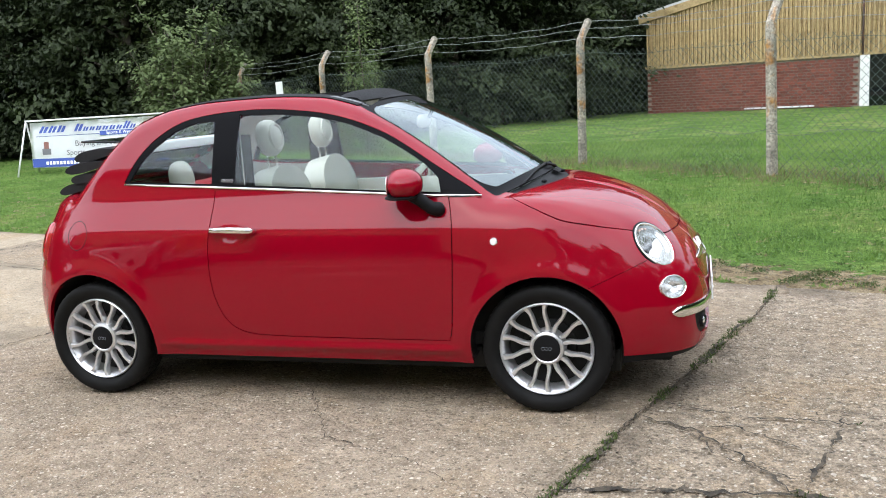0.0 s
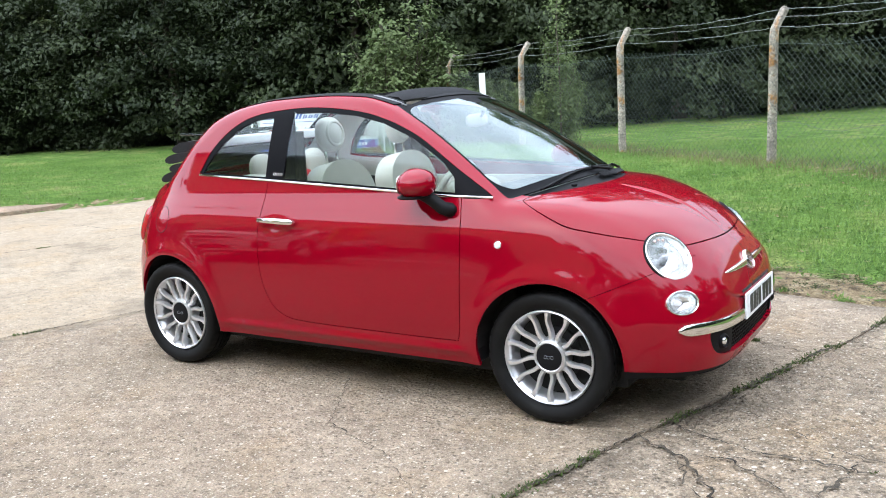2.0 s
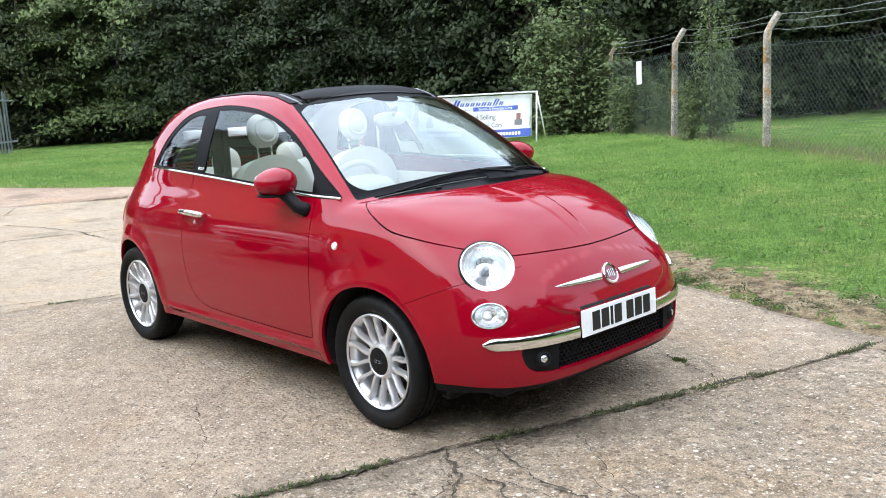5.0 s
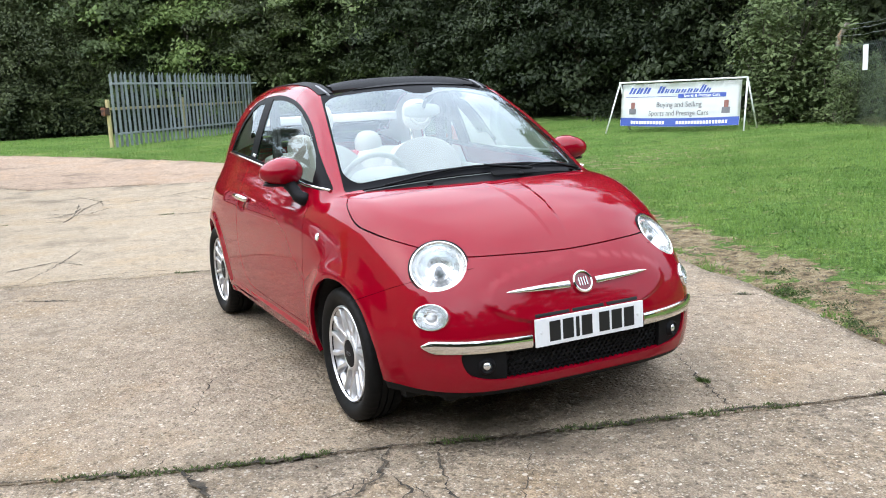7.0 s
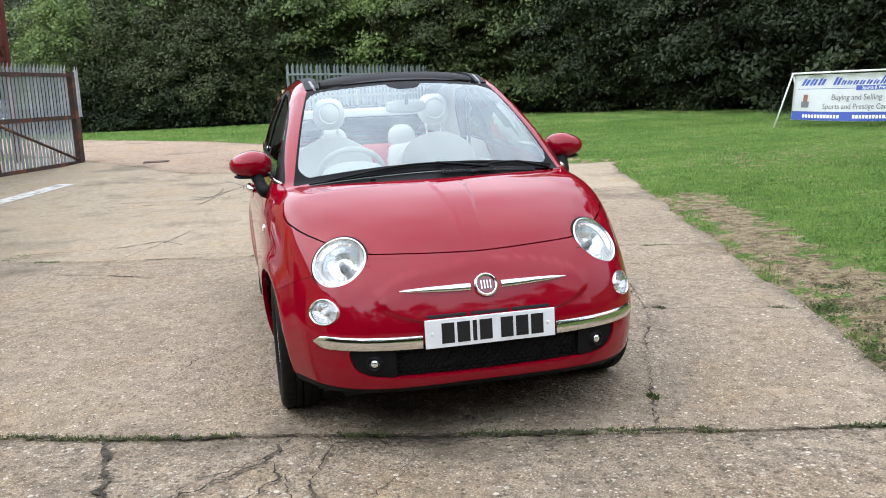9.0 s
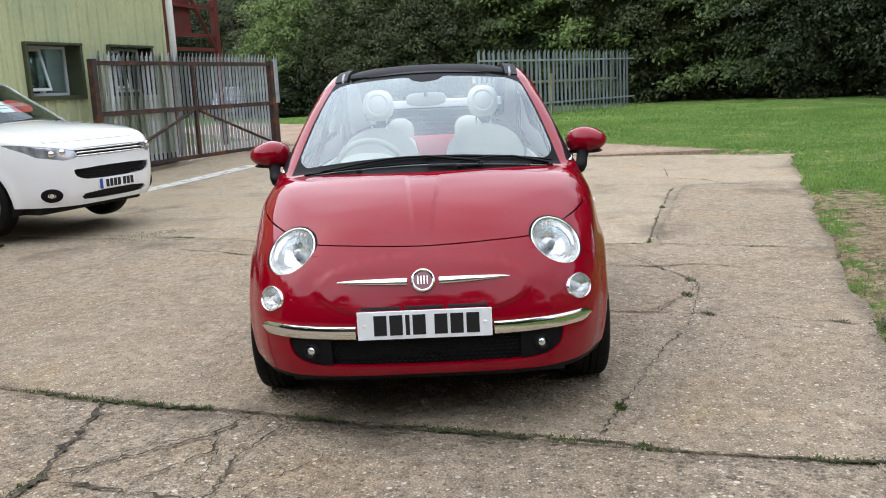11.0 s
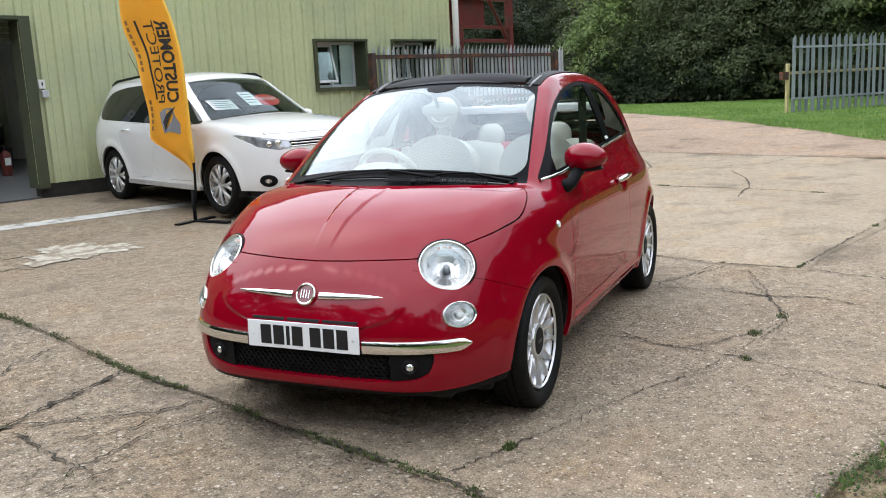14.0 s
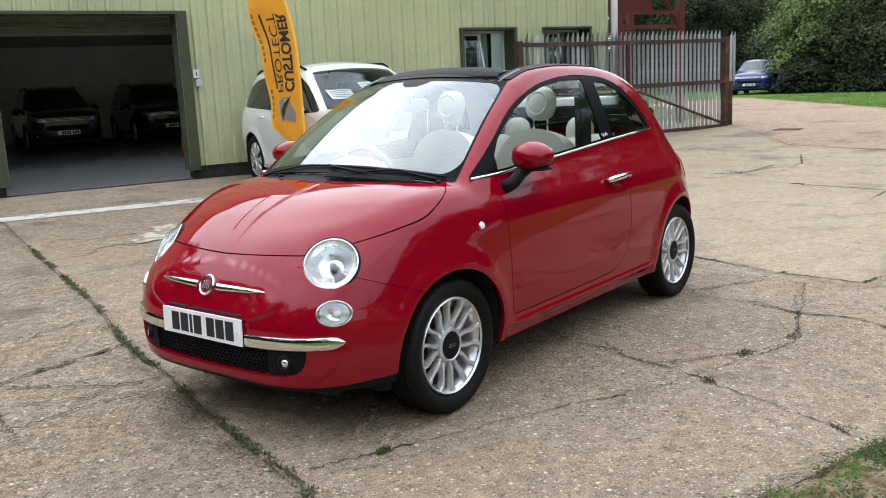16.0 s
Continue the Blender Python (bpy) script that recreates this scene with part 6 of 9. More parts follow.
# sides: belt strip, handles, mirrors, repeaters, fuel flap, rear lamps
TAIL = material("tail_lamp_red", (0.35, 0.01, 0.012), 0.15, coat=1.0)
for flip in (1, -1):
    line = [at_side(x, z + 0.001, flip, 0.003 if x < 0.5 else 0.007)[0] for x, z in ((-0.955, 1.066), (-0.7, 1.0525), (-0.44, 1.0395), (-0.1, 1.020), (0.2, 1.002), (0.43, 0.989), (0.66, 0.974), (0.875, 0.960))]
    part("belt_trim", tube(line, 0.0065, 8), CHROME, car, "bright strip under the windows")
    a, n = at_side(-0.432, 0.840, flip)
    b, n2 = at_side(-0.2, 0.836, flip)
    n = (n + n2).normalized()
    pts = [a + n * 0.004, a + n * 0.028 + (b - a) * 0.06, a + n * 0.034 + (b - a) * 0.5, b + n * 0.028 - (b - a) * 0.06, b + n * 0.004]
    part("door_handle", tube(pts, [0.013, 0.0155, 0.0165, 0.0155, 0.013], 12), CHROME, car, "chrome door handle")
    house = blob(0.098, 0.105, 0.070, 2.3, 32)
    for v in house.verts:
        v.co.x = v.co.x * (0.62 if v.co.x < 0 else 1.0)
        v.co.z *= 1.0 - 0.25 * max(0.0, v.co.y / 0.105) if flip == 1 else 1.0 - 0.25 * max(0.0, -v.co.y / 0.105)
    bmesh.ops.transform(house, matrix=pose(0.548, 0.820 * flip, 1.040, 0, 0, -12 * flip), verts=house.verts)
    mirror = part("door_mirror", house, RED, car)
    part("mirror_glass", blob(0.006, 0.070, 0.044, 2.6, 24, pose(0.492, 0.830 * flip, 1.040, 0, 0, -12 * flip)), SILVER, mirror, "mirror glass")
    part("mirror_band", blob(0.072, 0.09, 0.012, 2.4, 24, pose(0.544, 0.814 * flip, 0.985, 0, 0, -12 * flip)), BLACK_PLASTIC, mirror, "black underside")
    root, n = at_side(0.695, 0.915, flip)
    part("mirror_arm", tube([Vector((0.585, 0.800 * flip, 0.995)), Vector((0.622, 0.788 * flip, 0.965)), Vector((0.665, 0.778 * flip, 0.930)), root + n * 0.012, root - n * 0.02], [0.034, 0.028, 0.030, 0.033, 0.030], 14), BLACK_PLASTIC, mirror, "black mirror arm")
    p, n = at_side(0.943, 0.777, flip)
    rep = part("side_repeater", lathe([(0.0, 0.009), (0.010, 0.007), (0.0145, 0.0)], 20, frame_of(p, n)), BULB, car, "small clear side repeater")
    part("repeater_ring", lathe([(0.014, 0.0), (0.0155, 0.004), (0.0185, 0.0)], 20, frame_of(p, n)), CHROME, rep)
    # wavy mark at the foot of the window pillar, as plain bars
    for k in range(3):
        p, n = at_side(-0.40 + 0.022 * k, 1.072 - 0.001 * k, flip, -0.001)
        part("pillar_mark", lathe([(0.006, 0.0), (0.0075, 0.002), (0.009, 0.0)], 14, frame_of(p, n)), CHROME, car, "small bright ring mark")
    p, n = at_side(-1.50, 0.78, flip)
    part("rear_lamp", blob(0.032, 0.05, 0.105, 2.4, 24, frame_of(p - n * 0.012, n, (0, 0, 1)) @ pose(0, 0, 0, 90, 0, 0) @ pose(0, 0, 0, 0, 0, 90)), TAIL, car, "upright red rear lamp")
p, n = at_side(-1.225, 0.822, -1, 0.0)
ring = []
for k in range(37):
    a = 2 * math.pi * k / 36
    ring.append(at_side(-1.225 + 0.066 * math.cos(a), 0.822 + 0.07 * math.sin(a), -1, -0.0005)[0])
part("fuel_flap_joint", tube(ring, 0.0016, 6, False), DARK, car, "thin dark line round the fuel flap")

# wipers and the deflector over the windscreen
for a, b, hump, root in ((-0.485, 0.27, 0.0, 0.26), (0.16, 0.60, 0.40, 0.585)):
    pts = [screen_point(1.082 - 0.05 * math.sin(min(1.0, k / 7) * math.pi / 2) + 0.012 * (k / 12), a + (b - a) * k / 12, 0.008) for k in range(13)]
    blade = part("wiper_blade", tube(pts, 0.0055, 6), BLACK_PLASTIC, car, "black wiper blade")
    arm = [screen_point(1.075, root, 0.006), screen_point(1.072, root + (hump - root) * 0.3, 0.014), screen_point(1.058, root + (hump - root) * 0.75, 0.018), screen_point(1.045, hump, 0.016)]
    part("wiper_arm", tube(arm, [0.008, 0.007, 0.006, 0.0065], 8), BLACK_PLASTIC, blade, "black wiper arm")
    part("wiper_pivot", lathe([(0.0, 0.012), (0.012, 0.010), (0.015, 0.0)], 14, frame_of(screen_point(1.08, root, 0.0), (0.4, 0, 0.9))), BLACK_PLASTIC, blade)
for k in range(38):
    y = 0.02 + k * 0.0125
    part("cowl_slat", box((-0.018, -0.0035, 0), (0.018, 0.0035, 0.006), 0, Matrix.Translation(screen_point(1.092, y, 0.002)) @ pose(0, 0, 0, 0, 28, 0)), BLACK_PLASTIC, car)
for y in (-0.30, 0.16):
    part("washer_jet", blob(0.014, 0.016, 0.009, 2.4, 12, Matrix.Translation(screen_point(1.115, y, 0.006))), BLACK_PLASTIC, car)
bm, rows = bmesh.new(), []
for k in range(25):
    y = -0.415 + 0.83 * k / 24
    c = (y / 0.415) ** 2
    x0, edge = -0.05 * c, 1 - 0.4 * abs(y / 0.415) ** 6
    rows.append([bm.verts.new(v) for v in ((0.285 + x0, y, 1.424 - 0.014 * c), (0.262 + x0, y, 1.440 - 0.014 * c), (0.192 + x0, y, 1.467 * edge + 1.43 * (1 - edge) - 0.018 * c), (0.172 + x0, y, 1.469 * edge + 1.43 * (1 - edge) - 0.018 * c), (0.165 + x0, y, 1.458 - 0.03 * c), (0.20 + x0, y, 1.41 - 0.02 * c))])
for a, b in zip(rows, rows[1:]):
    for i in range(6):
        bm.faces.new((a[i], a[(i + 1) % 6], b[(i + 1) % 6], b[i]))
bm.faces.new(rows[0]), bm.faces.new(rows[-1][::-1])
bmesh.ops.recalc_face_normals(bm, faces=bm.faces)
part("wind_deflector", smooth_all(bm, 50), BLACK_PLASTIC, car, "raised black wind deflector")
for flip in (1, -1):
    pts = [onto(np.array([[x, 0.455, 1.40]]))[0] for x in (0.29, 0.22, 0.12, 0.0)]
    part("rail_end", tube([(p[0], p[1] * flip, p[2] - 0.002) for p in pts], [0.006, 0.010, 0.010, 0.006], 8), material("rail_grey", (0.22, 0.22, 0.23), 0.45), car, "grey end of the roof rail")
# folded roof at the back
for x0, z0, x1, z1, r, w in ((-1.12, 1.245, -1.43, 1.205, 0.035, 0.47), (-1.18, 1.185, -1.49, 1.150, 0.033, 0.48), (-1.22, 1.125, -1.46, 1.105, 0.030, 0.48), (-1.27, 1.085, -1.55, 1.035, 0.032, 0.47)):
    bm, rows = bmesh.new(), []
    ring = [(0.5 - 0.5 * math.cos(a), math.sin(a)) for a in (2 * math.pi * k / 16 for k in range(16))]
    for k in range(21):
        y = -w + 2 * w * k / 20
        back = 0.02 * (y / w) ** 2
        wave = 0.006 * math.sin(9 * y + 30 * z0)
        sag = 0.02 * (y / w) ** 2
        rows.append([bm.verts.new((x0 + (x1 - x0) * (u ** 0.8) + back * u, y, z0 + (z1 - z0) * u + r * v * (0.6 + 0.4 * u) + wave - sag)) for u, v in ring])
    for a, b in zip(rows, rows[1:]):
        for i in range(16):
            bm.faces.new((a[i], a[(i + 1) % 16], b[(i + 1) % 16], b[i]))
    bm.faces.new(rows[0]), bm.faces.new(rows[-1][::-1])
    bmesh.ops.recalc_face_normals(bm, faces=bm.faces)
    part("folded_roof", smooth_all(bm, 60), FABRIC, car, "folded black fabric roof")
part("folded_rear_window", box((-0.11, -0.40, -0.005), (0.11, 0.40, 0.005), 0.004, pose(-1.30, 0, 1.275, 0, 2, 0)), DARK_GLASS, car, "small dark rear window lying flat")

# wheels
def wheel(x, y, flip):
    m = frame_of((x, y, HUB_Z), (0, flip, 0))
    rim = part("wheel", lathe([(0.199, 0.052), (0.205, 0.060), (0.2095, 0.056), (0.2095, 0.045), (0.196, 0.035), (0.186, 0.0), (0.182, -0.09), (0.20, -0.11)], 64, m), ALLOY, car, "silver multi-spoke alloy wheel")
    part("wheel_back", lathe([(0.0, -0.02), (0.12, -0.022), (0.125, -0.035), (0.186, -0.04)], 48, m), DARK, rim, "dark brake behind the spokes")
    tyre = bmesh.new()
    profile = [(0.200, 0.047), (0.212, 0.062), (0.232, 0.080), (0.250, 0.087), (0.266, 0.086), (0.278, 0.080), (0.286, 0.070), (0.2885, 0.062), (0.2900, 0.040), (0.2900, 0.034), (0.283, 0.033), (0.283, 0.026), (0.2905, 0.025), (0.2905, 0.004), (0.283, 0.003), (0.283, -0.004)]
    profile = profile + [(r, -h) for r, h in profile[::-1]]
    steps = 132
    rings = []
    for r, h in profile:
        row = []
        for i in range(steps):
            a = 2 * math.pi * i / steps
            k = r - (0.004 if i % 3 == 0 and r > 0.2845 and abs(h) > 0.03 else 0.0)
            row.append(tyre.verts.new((k * math.cos(a), k * math.sin(a), h - 0.012)))
        rings.append(row)
    for a, b in zip(rings, rings[1:]):
        for i in range(steps):
            tyre.faces.new((a[i], a[(i + 1) % steps], b[(i + 1) % steps], b[i]))
    bmesh.ops.recalc_face_normals(tyre, faces=tyre.faces)
    bmesh.ops.transform(tyre, matrix=m, verts=tyre.verts)
    part("tyre", smooth_all(tyre, 32), RUBBER, rim, "black road tyre")
    for k in range(14):
        a0 = math.pi * 2 * (k // 2) / 7 + (math.pi / 14 if k % 2 else -math.pi / 14)
        lean = 1 if k % 2 else -1
        bm, rows = bmesh.new(), []
        for i in range(13):
            t = i / 12
            r = 0.062 + 0.139 * t
            bend = lean * (0.0062 * math.sin(2 * math.pi * t) - 0.002 * (1 - t) ** 2)
            half = 0.0066 + 0.0025 * (1 - t) ** 2 + 0.005 * max(0.0, t - 0.82) / 0.18
            z = 0.040 + 0.012 * t - 0.010 * (1 - t) ** 2
            c, s = math.cos(a0), math.sin(a0)
            row = []
            for u, d in ((-half * 1.25, -0.03), (-half * 1.1, -0.004), (-half * 0.8, 0.0), (half * 0.8, 0.0), (half * 1.1, -0.004), (half * 1.25, -0.03)):
                v = bend + u
                row.append(bm.verts.new((r * c - v * s, r * s + v * c, z + d)))
            rows.append(row)
        for p0, p1 in zip(rows, rows[1:]):
            for i in range(5):
                bm.faces.new((p0[i], p1[i], p1[i + 1], p0[i + 1]))
        bmesh.ops.recalc_face_normals(bm, faces=bm.faces)
        bmesh.ops.transform(bm, matrix=m, verts=bm.verts)
        part("spoke", smooth_all(bm, 45), ALLOY, rim)
    part("hub_ring", lathe([(0.060, 0.044), (0.064, 0.047), (0.074, 0.042), (0.080, 0.024), (0.082, -0.03)], 40, m), ALLOY, rim, "silver hub")
    part("hub_cap", lathe([(0.0, 0.049), (0.044, 0.048), (0.059, 0.045), (0.061, 0.030)], 40, m), BLACK_PLASTIC, rim, "black hub cap")
    for k in range(3):
        part("hub_mark", lathe([(0.006, 0.0), (0.007, 0.001), (0.008, 0.0)], 16, m @ Matrix.Translation((-0.015 + 0.015 * k, 0.0, 0.0485))), LAMP_DARK, rim, "small silver ring mark")
    part("tyre_valve", tube([(0.165, 0.03, 0.0), (0.158, 0.03, 0.03)], 0.004, 8), DARK, rim, m=m)


for x in (HUB_X, -HUB_X):
    for flip in (1, -1):
        wheel(x, 0.712 * flip, flip)
        well = bmesh.new()
        for k in range(25):
            a = math.pi * (-0.1 + 1.2 * k / 24)
            px, pz = x + 0.350 * math.cos(a), HUB_Z + 0.350 * math.sin(a)
            for y in (0.44, min(0.775, abs(at_side(px, max(pz, 0.24), 1)[0].y) - 0.03)):
                well.verts.new((px, y * flip, max(pz, 0.235)))
        well.verts.ensure_lookup_table()
        for k in range(24):
            well.faces.new([well.verts[i] for i in (2 * k, 2 * k + 1, 2 * k + 3, 2 * k + 2)])
        well.faces.new([well.verts[2 * k] for k in range(25)])
        part("wheel_arch_liner", well, DARK, car, "dark wheel arch lining")
        part("brake_disc", lathe([(0.0, 0.0), (0.13, 0.0), (0.13, -0.02), (0.0, -0.02)], 32, frame_of((x, 0.66 * flip, HUB_Z), (0, flip, 0))), DARK, car)
part("undertray", box((1.46, -0.56, 0.185), (1.68, 0.56, 0.26), 0.02), DARK, car, "dark undertray behind the bumper")
part("underbody", box((-1.52, -0.64, 0.150), (1.46, 0.64, 0.26), 0.02), DARK, car, "dark underbody")

# inside: floor, dashboard, wheel, seats
part("cabin_floor", box((-1.25, -0.66, 0.27), (1.05, 0.66, 0.34), 0.02), DARK, car)
part("cabin_bulkhead", box((1.0, -0.60, 0.30), (1.06, 0.60, 0.86), 0.02), DARK, car)
DASH = material("dashboard_grey", (0.13, 0.135, 0.13), 0.6, vary=0.06, bump=0.0008, bump_scale=300)
dash = part("dashboard", blob(0.30, 0.60, 0.16, 4.5, 36, pose(0.76, 0, 0.80)), DASH, car, "pale grey dashboard")
part("dashboard_panel", blob(0.05, 0.58, 0.07, 4, 28, pose(0.475, 0, 0.83)), RED, dash, "red dashboard panel")
part("instrument_hood", blob(0.12, 0.16, 0.07, 2.4, 24, pose(0.56, -0.31, 0.955)), CREAM, dash, "cream instrument hood")
steer = bmesh.new()
ring = [(0.178 * math.cos(a), 0.178 * math.sin(a), 0) for a in (2 * math.pi * k / 40 for k in range(41))]
add_tube(steer, ring, 0.0155, 10, False)
for a in (0.15, math.pi - 0.15, -math.pi / 2):
    add_tube(steer, [(0.03 * math.cos(a), 0.03 * math.sin(a), -0.02), (0.17 * math.cos(a), 0.17 * math.sin(a), 0)], 0.016, 8)
part("steering_wheel", steer, CREAM, car, "cream leather steering wheel", m=frame_of((0.44, -0.31, 0.925), (-0.90, 0, 0.43)))
part("steering_boss", blob(0.065, 0.065, 0.03, 2.4, 20, frame_of((0.45, -0.31, 0.92), (-0.90, 0, 0.43))), CREAM, car)
part("rear_view_mirror", blob(0.014, 0.105, 0.035, 3.5, 24, pose(0.415, 0.0, 1.285)), CREAM, car, "pale rear-view mirror")
part("mirror_stalk", tube([(0.44, 0, 1.30), (0.47, 0, 1.345)], 0.009, 8), DARK, car)


def seat_back(width, height, thick, m, dome=0.35):
    """A front seat back: a slab with a round, domed top and a soft piping edge."""
    outline = []
    for k in range(33):
        a = math.pi * k / 32
        outline.append((width * math.cos(a) * (1 + 0.04 * math.sin(a)), height * (1 - dome) + height * dome * math.sin(a) ** 0.85))
    outline = [(width * 0.86, 0.0)] + outline + [(-width * 0.86, 0.0)]
    bm = prism(outline, -thick / 2, thick / 2, thick * 0.42)
    smooth_all(bm, 60)
    bmesh.ops.transform(bm, matrix=m, verts=bm.verts)
    return bm


for y in (-0.32, 0.32):
    lean = pose(-0.18, y, 0.48, 0, -12, 0) @ pose(0, 0, 0, 90, 0, 90)
    back = part("seat_back", seat_back(0.235, 0.635, 0.13, lean), CREAM, car, "cream leather front seat")
    part("seat_cushion", blob(0.26, 0.24, 0.085, 3.5, 28, pose(0.08, y, 0.53, 0, -6, 0)), CREAM, back)
    part("headrest", blob(0.050, 0.094, 0.094, 2.5, 28, pose(-0.325, y, 1.248, 0, -8, 0)), CREAM, back, "round cream headrest")
    part("headrest_pad", lathe([(0.0, 0.004), (0.048, 0.003), (0.055, -0.003), (0.062, 0.004), (0.070, 0.002), (0.074, -0.012)], 32, frame_of((-0.279, y, 1.254), (1, 0, 0.14))), CREAM, back, "round stitched pad")
    for d in (-0.045, 0.045):
        part("headrest_post", tube([(-0.315, y + d, 1.08), (-0.323, y + d, 1.19)], 0.006, 8), CHROME, back, "chrome post")
bench = part("rear_bench", blob(0.10, 0.58, 0.30, 6, 32, pose(-0.90, 0, 0.72, 0, -14, 0)), SEAT_RED, car, "red and cream rear bench")
part("bench_cushion", blob(0.24, 0.58, 0.08, 5, 28, pose(-0.62, 0, 0.5)), SEAT_RED, bench)
for y in (-0.31, 0.31):
    part("bench_bolster", blob(0.11, 0.215, 0.30, 4.5, 28, pose(-0.885, y, 0.735, 0, -14, 0)), CREAM, bench, "cream bolster")
    part("rear_headrest", blob(0.045, 0.095, 0.095, 2.4, 24, pose(-0.92, y * 0.75, 1.05, 0, -8, 0)), CREAM, bench, "round cream headrest")
    part("side_trim", box((-1.2, y / 0.31 * 0.60, 0.3), (0.95, y / 0.31 * 0.64, 0.93), 0.01), DARK, car)
    part("door_card", box((-0.42, y / 0.31 * 0.585, 0.4), (0.72, y / 0.31 * 0.60, 0.94), 0.008), CREAM, car, "cream door lining")
    part("seat_belt", box((-0.36, y / 0.31 * 0.545, 0.6), (-0.31, y / 0.31 * 0.55, 1.28), 0.001), DARK, car, "dark seat belt")
    part("pillar_trim", box((-0.50, y / 0.31 * 0.53, 1.0), (-0.38, y / 0.31 * 0.545, 1.36), 0.006, pose(0, 0, 0)), DARK, car)
part("roof_bow", box((-0.99, -0.47, 1.208), (-0.95, 0.47, 1.262), 0.012), WHITE_PLASTIC, car, "pale bow of the folded roof")
part("parcel_shelf", box((-1.45, -0.5, 0.93), (-0.98, 0.5, 0.96), 0.01), DARK, car)


# ---- the other cars: one hull, several cars ----
def words(text, size, m, mat, parent, name="lettering", bold=0.0):
    """Flat lettering in the built-in font, as a mesh."""
    curve = bpy.data.curves.new(name, "FONT")
    curve.body, curve.size, curve.align_x, curve.align_y, curve.offset = text, size, "CENTER", "CENTER", bold
    ob = bpy.data.objects.new(name, curve)
    scene.collection.objects.link(ob)
    bpy.context.view_layer.update()
    me = bpy.data.meshes.new_from_object(ob.evaluated_get(bpy.context.evaluated_depsgraph_get()))
    bpy.data.objects.remove(ob)
    bpy.data.curves.remove(curve)
    me.materials.clear()
    return part(name, me, mat, parent, "", m)


WHITE_CAR = material("white_car_paint", (0.86, 0.86, 0.86), 0.28, coat=1.0, vary=0.02, scale=3)
DARK_CAR = material("black_car_paint", (0.01, 0.011, 0.014), 0.25, coat=1.0)
BLUE_CAR = material("blue_car_paint", (0.012, 0.028, 0.14), 0.28, 0.2, coat=1.0, vary=0.03)
PALE_CAR = material("pale_car_paint", (0.55, 0.60, 0.66), 0.3, 0.2, coat=1.0, vary=0.03)
CAR_WHEEL = material("polished_alloy", (0.72, 0.72, 0.72), 0.3, 0.6, vary=0.06, scale=12)
SHEET_WHITE = material("printed_sheet", (0.75, 0.77, 0.78), 0.5, vary=0.05, scale=20)
SALE_RED = material("red_card", (0.60, 0.035, 0.04), 0.5)

LAMP_CLEAR = material("clear_lamp", (0.50, 0.51, 0.53), 0.16, 0.6, coat=1.0, vary=0.55, scale=11)
SUV_X, SUV_R = 1.335, 0.345
suv_w = spline([0.22, 0.32, 0.5, 0.75, 0.9, 1.0, 1.07, 1.2, 1.4, 1.55, 1.66], [0.82, 0.862, 0.885, 0.90, 0.893, 0.872, 0.845, 0.795, 0.715, 0.645, 0.55])
suv_nose = spline([0.22, 0.3, 0.45, 0.62, 0.75, 0.85, 0.95, 1.05, 1.2], [2.14, 2.24, 2.285, 2.295, 2.29, 2.275, 2.24, 2.13, 1.85])
suv_tail = spline([0.22, 0.35, 0.55, 0.75, 0.95, 1.15, 1.4, 1.6, 1.7], [-2.14, -2.25, -2.285, -2.28, -2.25, -2.19, -2.08, -1.95, -1.85])
suv_hood = spline([0.6, 1.0, 1.3, 1.6, 1.85, 2.05, 2.18, 2.3], [1.14, 1.135, 1.12, 1.095, 1.065, 1.025, 0.975, 0.85])
suv_roof = spline([-2.3, -2.15, -1.98, -1.8, -1.4, -0.9, -0.3, 0.1, 0.32, 0.6, 0.9, 1.2, 1.4, 1.6], [1.1, 1.40, 1.58, 1.615, 1.645, 1.67, 1.675, 1.645, 1.58, 1.44, 1.28, 1.115, 1.0, 0.85])


def suv_shell(x, y, z):
    y = np.abs(y)
    w = suv_w(z)
    for hub in (SUV_X, -SUV_X):
        far = np.hypot(x - hub, z - SUV_R)
        w = w + 0.018 * np.exp(-((far - 0.42) / 0.05) ** 2)
    w = w - 0.012 * np.exp(-((z - 0.45) / 0.08) ** 2) * np.clip((0.9 - np.abs(x)) / 0.2, 0, 1)
    front = np.maximum((x - 0.7) / (suv_nose(z) - 0.7), 0)
    back = np.maximum((-1.0 - x) / (-1.0 - suv_tail(z)), 0)
    plan = (((y / w) ** 4.4 + front ** 4.4 + back ** 4.4) ** (1 / 4.4) - 1) * 0.9
    hood = suv_hood(x) - 0.06 * (y / 0.8) ** 2
    roof = suv_roof(x + 0.12 * (y / 0.7) ** 2 * np.clip((x + 0.2) / 0.6, 0, 1)) - 0.05 * (y / 0.6) ** 2
    return smax(plan, -smax(hood - z, roof - z, 0.03) * 0.9, 0.08)


